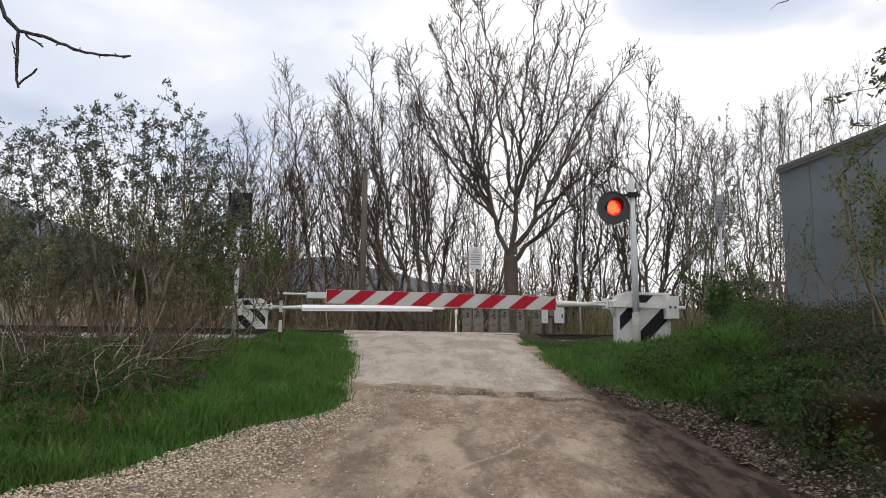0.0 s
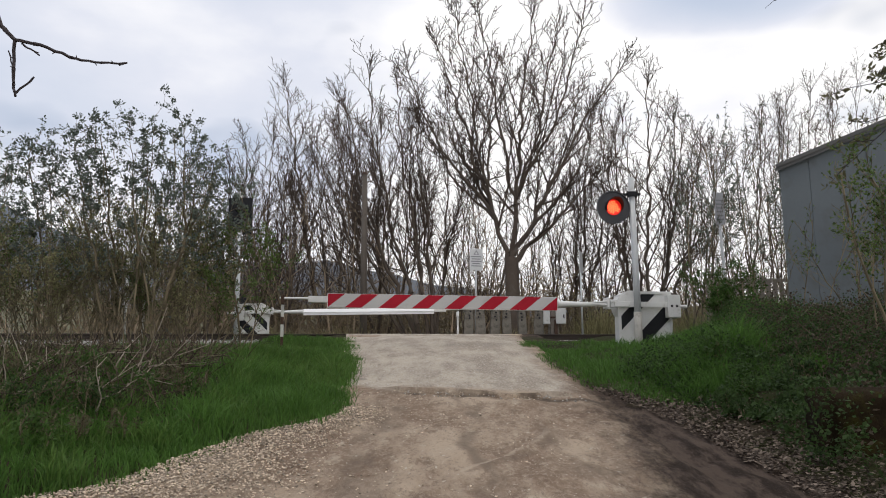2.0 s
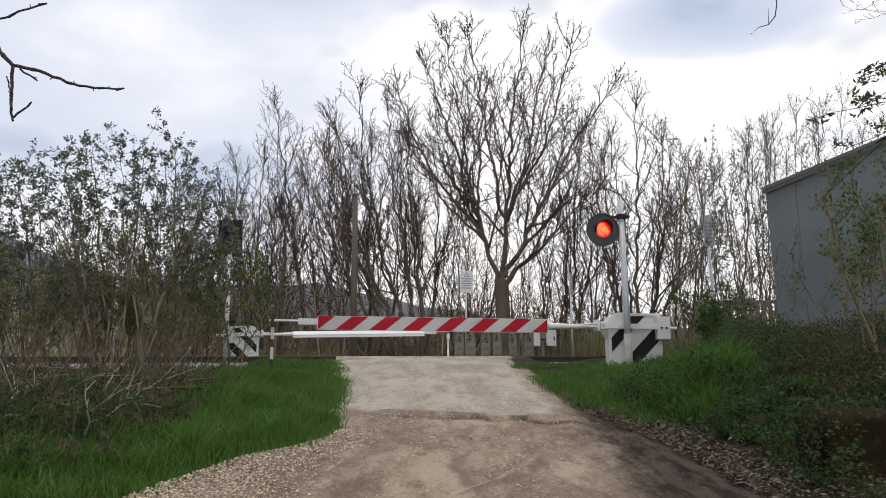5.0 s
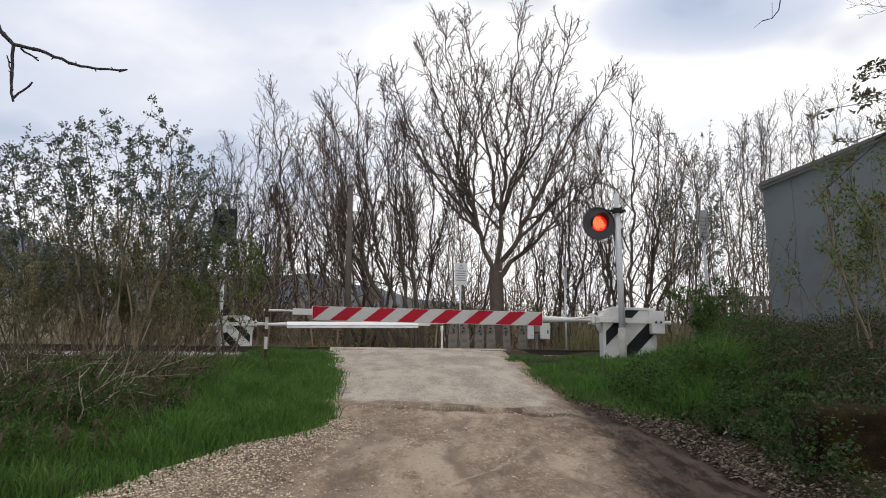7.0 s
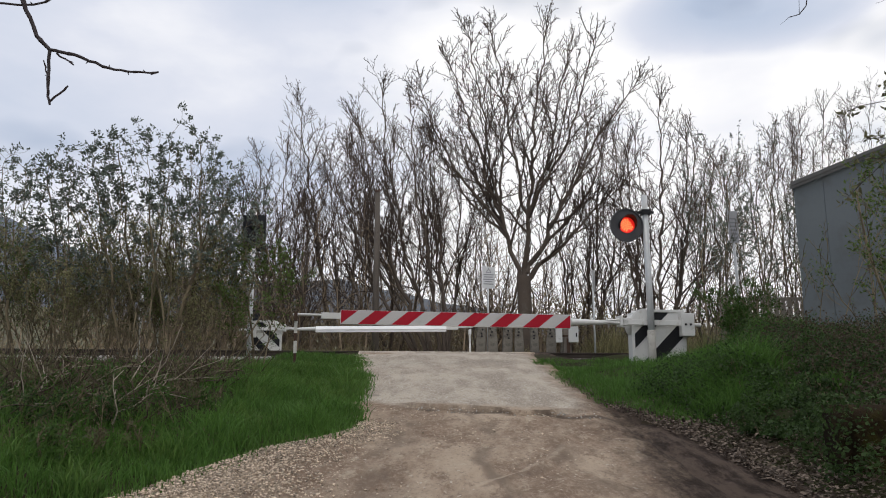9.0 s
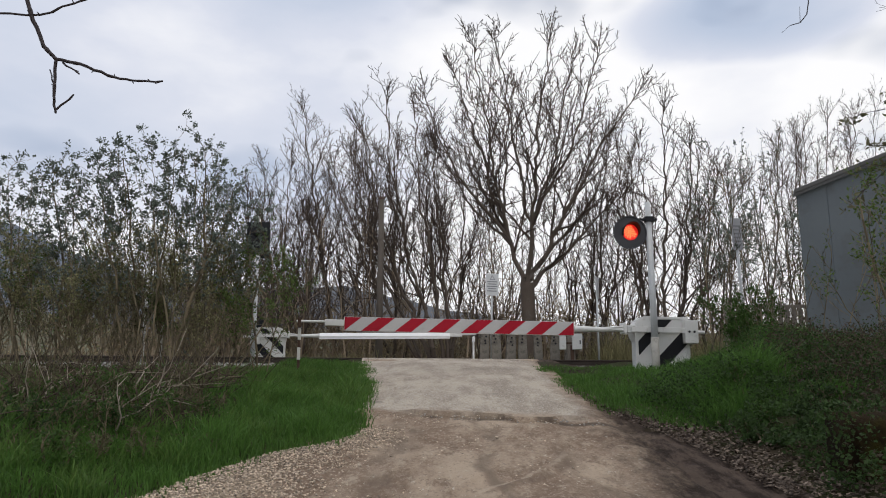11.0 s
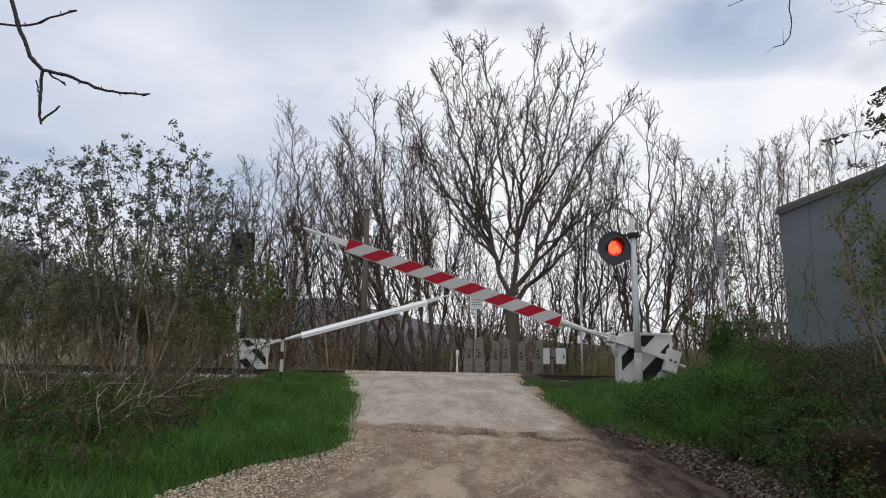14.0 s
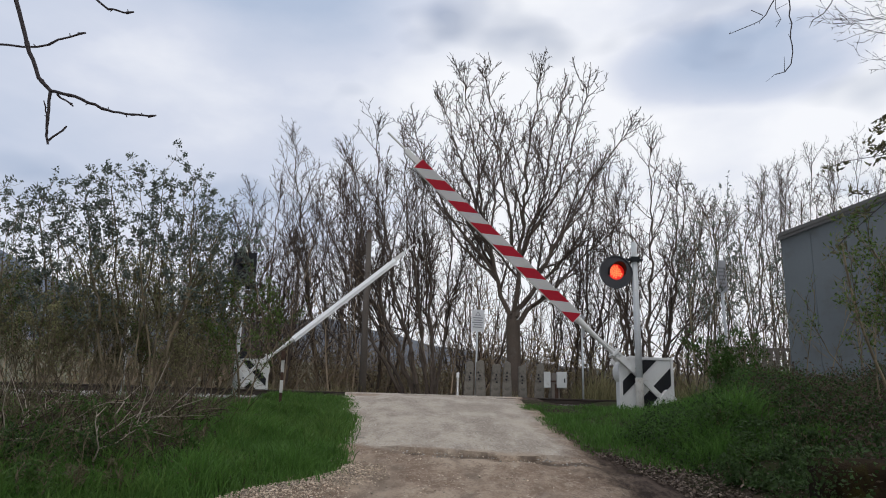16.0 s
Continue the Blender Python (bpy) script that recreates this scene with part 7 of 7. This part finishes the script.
    for _ in range(24):
        px, py = rng.uniform(-4.6, -3.0), rng.uniform(6.9, 8.4)
        if float(left_edge(py)) - px < 1.25:
            continue
        p = np.array([px, py, float(ground_z(px, py)) + rng.uniform(0.05, 0.16)])
        d = np.array([rng.normal(0.55, 0.35), rng.normal(0.35, 0.35), rng.uniform(0.1, 0.75)])
        L, r = rng.uniform(0.3, 0.8), rng.uniform(0.005, 0.010)
        for i in range(7):
            q = p + d / np.linalg.norm(d) * L / 7
            pale.append((*p, *q, r * (1 - 0.1 * i), r * (0.9 - 0.1 * i)))
            if i > 1 and rng.uniform() < 0.5:
                pale.append((*q, *(q + (d / np.linalg.norm(d) + rng.normal(0, 0.6, 3)) * rng.uniform(0.08, 0.3)), r * 0.5, r * 0.3))
            p, d = q, d + rng.normal(0, 0.20, 3) - np.array([0, 0, 0.06])
    ob = tubes("fallen_branches", pale, 5, M["bleached"])
    tagged(ob, "bleached dead branches lying over the brush heap", "branches", kind="stuff")
    ob = tubes("brush_heap", brush, 3, M["brush"])
    tagged(ob, "heap of dark dead brush under the shrubs", "brush", kind="stuff")
    ob = tubes("dead_stalks", segs, 3, M["straw"])
    tagged(ob, "dry broken stalks lying over the verge", "stalks", kind="stuff")


bank_cover()


def build_gravel():
    rng = np.random.default_rng(51)
    n = 72000
    x, y = rng.uniform(-3.6, 0.3, n), rng.uniform(3.8, 8.6, n)
    d = x - left_edge(y)
    wide = np.interp(y, (4, 6, 8.6), (1.9, 1.3, 0.42))
    ok = (d > 0.05) & (rng.uniform(size=n) < np.clip(1.15 - d / wide, 0, 1))
    x, y = x[ok], y[ok]
    z = road_z(x, y) + 0.012 + rng.uniform(0, 0.015, len(x))
    stones("gravel", np.stack([x, y, z], -1), 0.0185, M["pebble"], rng, "pale angular gravel along the lane")
    n = 2300
    x, y = rng.uniform(-1.6, 2.4, n), rng.uniform(4.5, 9.7, n)
    ok = (x > left_edge(y)) & (x < 0.85 + 0.075 * (y - 5.3))
    stones("loose_stones", np.stack([x, y, road_z(x, y) + 0.008], -1)[ok], 0.016, M["pebble"], rng, "small loose stones on the dirt lane")
    n = 90
    x = rng.uniform(-0.5, 1.6, n)
    y = 9.42 - 0.28 * x + rng.normal(0, 0.12, n)
    stones("edge_rubble", np.stack([x, y, road_z(x, y) + 0.006], -1), 0.022, M["ballast"], rng, "crumbled stones at the asphalt's broken edge")


build_gravel()


def shade_crown(ob, rng, start, centre, half, low, top, n, leaf_n, more=None):
    """An unseen crown added high above the road to shade the ground: limbs, twigs and young leaves."""
    pts, par = [np.array(start)], [-1]
    aim = crown_points(rng, n, centre[0], centre[1], half, half, low, top, 0.5, 0.6)
    pts, par = branch_out(rng, pts, par, aim, 0.18, 0.22, 0.1, 0.15)
    rad = limb_radii(par, 0.006, 2.3)
    ok = par >= 0
    segs = np.concatenate([pts[par[ok]], pts[ok], np.minimum(rad[par[ok]], rad[ok] * 1.35)[:, None], rad[ok][:, None]], 1)
    extra, ends = spurs(rng, pts, par, rad, 0.015, 0.6, 0.22, 0.004)
    tubes("limbs", np.concatenate([segs, extra]), 4, M["dark_bark"], ob)
    pick = rng.choice(len(ends), leaf_n)
    places = ends[pick] + rng.normal(0, 0.06, (len(pick), 3))
    if more is not None:                             # tufts on the lower leafy twigs
        places = np.concatenate([places, np.repeat(more, 5, 0) + rng.normal(0, 0.02, (5 * len(more), 3))])
    leaves("foliage", places, 0.065, M["dull_leaf"], ob, rng=rng)


def hanging_branch():
    """A dark branch of a tree that stands beside the camera."""
    ob = thing("overhanging_tree", pose(-2.9, 1.1, float(ground_z(-2.9, 1.1))), "dark budding tree whose bare twigs hang into view, with an unseen crown added for shade", "tree")
    o = np.array([-2.9, 1.1, float(ground_z(-2.9, 1.1))])
    rng = np.random.default_rng(61)

    def line(points, r0, r1, out):
        pts = [np.array(p) - o for p in points]
        fine = []
        for a, b in zip(pts, pts[1:]):
            for k in range(4):
                fine.append(a + (b - a) * k / 4 + rng.normal(0, 0.0016, 3) * (k > 0))
        fine.append(pts[-1])
        m = len(fine) - 1
        for i in range(m):
            a, b = r0 + (r1 - r0) * i / m, r0 + (r1 - r0) * (i + 1) / m
            knot = 1.25 if i % 5 == 3 else 1.0
            out.append((*fine[i], *fine[i + 1], a * knot, b))
            if i % 3 == 2 and r0 < 0.008:                # small buds along the twig
                side = rng.normal(0, 1, 3) * np.array([1, 0.3, 1])
                side = side / np.linalg.norm(side) * 0.011
                out.append((*fine[i + 1], *(fine[i + 1] + side), 0.0026, 0.0012))
    trunk, twigs = [], []
    line([(-2.9, 1.1, -0.2), (-2.85, 1.15, 2.2), (-2.6, 1.3, 4.2)], 0.13, 0.08, trunk)
    line([(-2.6, 1.3, 4.2), (-2.0, 1.7, 4.1), (-1.5, 1.95, 3.5), (-1.32, 2.0, 2.95)], 0.035, 0.010, trunk)
    line([(-1.32, 2.0, 2.95), (-1.30, 2.0, 2.72), (-1.25, 2.0, 2.59), (-1.20, 2.0, 2.48), (-1.16, 2.0, 2.44)], 0.0085, 0.0065, twigs)
    line([(-1.16, 2.0, 2.44), (-1.09, 2.0, 2.425), (-1.01, 2.0, 2.39), (-0.94, 2.0, 2.375), (-0.87, 2.0, 2.37)], 0.0062, 0.0034, twigs)
    line([(-1.16, 2.0, 2.44), (-1.155, 2.0, 2.33), (-1.145, 2.0, 2.28)], 0.006, 0.004, twigs)
    line([(-1.145, 2.0, 2.29), (-1.10, 2.0, 2.335)], 0.004, 0.003, twigs)
    line([(-1.155, 2.0, 2.35), (-1.175, 2.0, 2.41)], 0.003, 0.002, twigs)
    line([(-1.14, 2.0, 2.43), (-1.09, 2.0, 2.395)], 0.0035, 0.0025, twigs)
    line([(-1.5, 1.95, 3.5), (-1.45, 1.98, 2.75), (-1.38, 2.0, 2.58), (-1.22, 2.0, 2.575), (-1.10, 2.0, 2.62)], 0.005, 0.0035, twigs)
    line([(-1.5, 1.95, 3.5), (-1.2, 2.0, 2.85), (-1.03, 2.0, 2.70), (-0.97, 2.0, 2.69)], 0.005, 0.003, twigs)
    tubes("trunk", trunk, 10, M["dark_bark"], ob)
    twigs = [(*q[:6], q[6] * 0.8, q[7] * 0.8) for q in twigs]
    tubes("hanging_twig", twigs, 8, M["dark_bark"], ob)
    # crown out of view, added only to darken the near verge
    shade_crown(ob, rng, (0.3, 0.2, 4.2 - o[2]), (0.0, 0.2), 2.5, 4.4, 8.6, 420, 2600)
    for p in ((-1.10, 2.0, 2.62), (-0.87, 2.0, 2.37), (-0.97, 2.0, 2.69)):
        q = Vector(p) - Vector(o)
        part("bud", cyl(q - Vector((0.006, 0, 0.001)), q + Vector((0.016, 0, 0.003)), 0.0046, 0.0022, 8), M["dark_bark"], ob)


hanging_branch()


def lane_tree():
    """A tree beside the lane whose outer twigs, bare and leafy, hang over it."""
    x, y = 5.1, 4.6
    z = float(ground_z(x, y))
    ob = thing("lane_tree", pose(x, y, z), "half-bare tree with thin hanging twigs and few young leaves, and an unseen crown added for shade", "tree")
    rng = np.random.default_rng(66)
    segs, tips = {0: [], 1: [], 2: [], 3: []}, []
    segs[0] += [(0, 0, -0.3, 0.02, 0, 2.6, 0.13, 0.11), (0.02, 0, 2.6, -0.05, 0.1, 5.0, 0.11, 0.08)]
    for d, at, L, up in (((-0.3, 0.9, 0.5), 4.5, 1.6, 0.0), ((0.6, 0.3, 0.7), 4.9, 2.2, 0.0)):
        d = np.array(d) / np.linalg.norm(d)
        grow(rng, segs, tips, (-0.03, 0.08, at), d, L, 0.028, 1, 3, 0.6, up, (0, 7, 4), 0.14, 0.25)
    # thin twigs that droop over the lane
    def droop(points, r0=0.0045, r1=0.002):
        pts = [np.array([px - x, 4.8 - y + 0.02 * i, pz - z]) for i, (px, pz) in enumerate(points)]
        for i, (p, q) in enumerate(zip(pts, pts[1:])):
            n = max(1, int(np.linalg.norm(q - p) / 0.05))
            at = p
            for k in range(n):
                to = p + (q - p) * (k + 1) / n + rng.normal(0, 0.004, 3) * (k < n - 1)
                f = (i + k / n) / (len(pts) - 1)
                segs[2].append((*at, *to, r0 + (r1 - r0) * f, r0 + (r1 - r0) * (f + 0.1)))
                if rng.uniform() < 0.35 and i > 0:
                    s = to + rng.normal(0, 0.035, 3)
                    segs[3].append((*to, *s, 0.002, 0.0012))
                at = to
    droop([(5.0, 5.6), (3.6, 5.5), (2.65, 5.1), (2.28, 4.79)], 0.02, 0.006)
    droop([(2.28, 4.79), (2.20, 4.54), (2.14, 4.43), (2.06, 4.37), (1.98, 4.34), (1.90, 4.31)])
    droop([(2.10, 4.40), (2.03, 4.45)], 0.003, 0.0015)
    droop([(2.28, 4.79), (2.22, 4.61), (2.21, 4.47), (2.25, 4.41), (2.22, 4.36)], 0.003)
    droop([(2.28, 4.79), (2.30, 4.52), (2.30, 4.31), (2.31, 4.16), (2.30, 4.08), (2.26, 4.03), (2.20, 4.02)], 0.005, 0.003)
    droop([(2.65, 5.1), (2.67, 4.71), (2.60, 4.53), (2.55, 4.46), (2.48, 4.42), (2.46, 4.37)])
    droop([(5.0, 4.9), (4.1, 4.7), (3.25, 4.45)], 0.016, 0.006)
    rnd = random.Random(9)                               # sprays of fine twigs at the limb's end
    for px, pz, dx, dz, size in ((3.25, 4.45, -1, -0.25, 0.36), (3.25, 4.45, -1, 0.1, 0.34), (3.3, 4.3, -0.9, -0.55, 0.34), (3.4, 4.5, -0.8, 0.45, 0.36), (3.35, 4.1, -1, -0.1, 0.30)):
        spray = []
        sprig(rnd, spray, Vector((0, 0, 0)), Vector((dx, 0.2, dz)).normalized(), 2.1, 0.011, 1, 0.0042)
        o = np.array([px - x, 4.8 - y, pz - z])
        segs[2] += [(*(np.array(q[:3]) * size + o), *(np.array(q[3:6]) * size + o), q[6] * size, q[7] * size) for q in spray]
    first = len(segs[3])
    rng = np.random.default_rng(67)
    start, goal = np.array([0.0, 0.1, 3.9]), np.array([-0.80, 2.4, 3.72])
    for k, (dx, dz) in enumerate(((0.0, 0.0), (0.12, -0.40), (0.40, -0.75))):
        to = goal + np.array([dx, 0.1 * k, dz]) - start
        grow(rng, segs, tips, start, to / np.linalg.norm(to), np.linalg.norm(to) * 1.02, 0.016, 1, 3, 0.5, 0.0, (0, 4, 2), 0.05, 0.55)
    ends = np.array([s[3:6] for s in segs[3][first:]])
    tubes("trunk", segs[0] + segs[1], 7, M["dark_bark"], ob)
    tubes("crown", segs[2] + segs[3], 4, M["dark_bark"], ob)
    # crown out of view, added to shade the bank; ends bear the visible leaves
    shade_crown(ob, rng, (-0.05, 0.1, 5.0), (0.6, 0.0), 2.3, 5.0, 9.0, 420, 4200, ends)


lane_tree()


# ---- what moves ----
def motions():
    # the train runs through at a steady pace
    rows = []
    for t, run in ((0.0, -90.1), (2.0, -25.3), (2.5, -9.6), (3.0, 6.6), (3.5, 23.3), (4.0, 38.95), (4.5, 55.5), (5.0, 71.7), (7.0, 136.7), (10.0, 233.9), (13.0, 331.0), (16.0, 428.3)):
        rows.append((t, TRACK @ pose(run, 0, 0)))
    walk(train, rows)
    near = ((0.0, 0.5), (11.8, 0.5), (12.2, 1.4), (12.5, 3.2), (13.0, 7.3), (13.5, 12.2), (14.0, 18.0), (14.5, 23.9), (15.0, 29.9), (15.5, 36.6), (16.0, 42.9))
    far = ((0.0, 0.9), (11.8, 0.9), (12.2, 1.4), (12.5, 3.0), (13.0, 6.7), (13.5, 11.3), (14.0, 16.6), (14.5, 22.8), (15.0, 28.7), (15.5, 35.0), (16.0, 41.0))
    walk(near_boom, [(t, pose(-0.31, 0, 0.755, 0, a, 0)) for t, a in near])
    walk(far_boom, [(t, pose(0.10, 0, 0.925, 0, -a, 0)) for t, a in far])


motions()
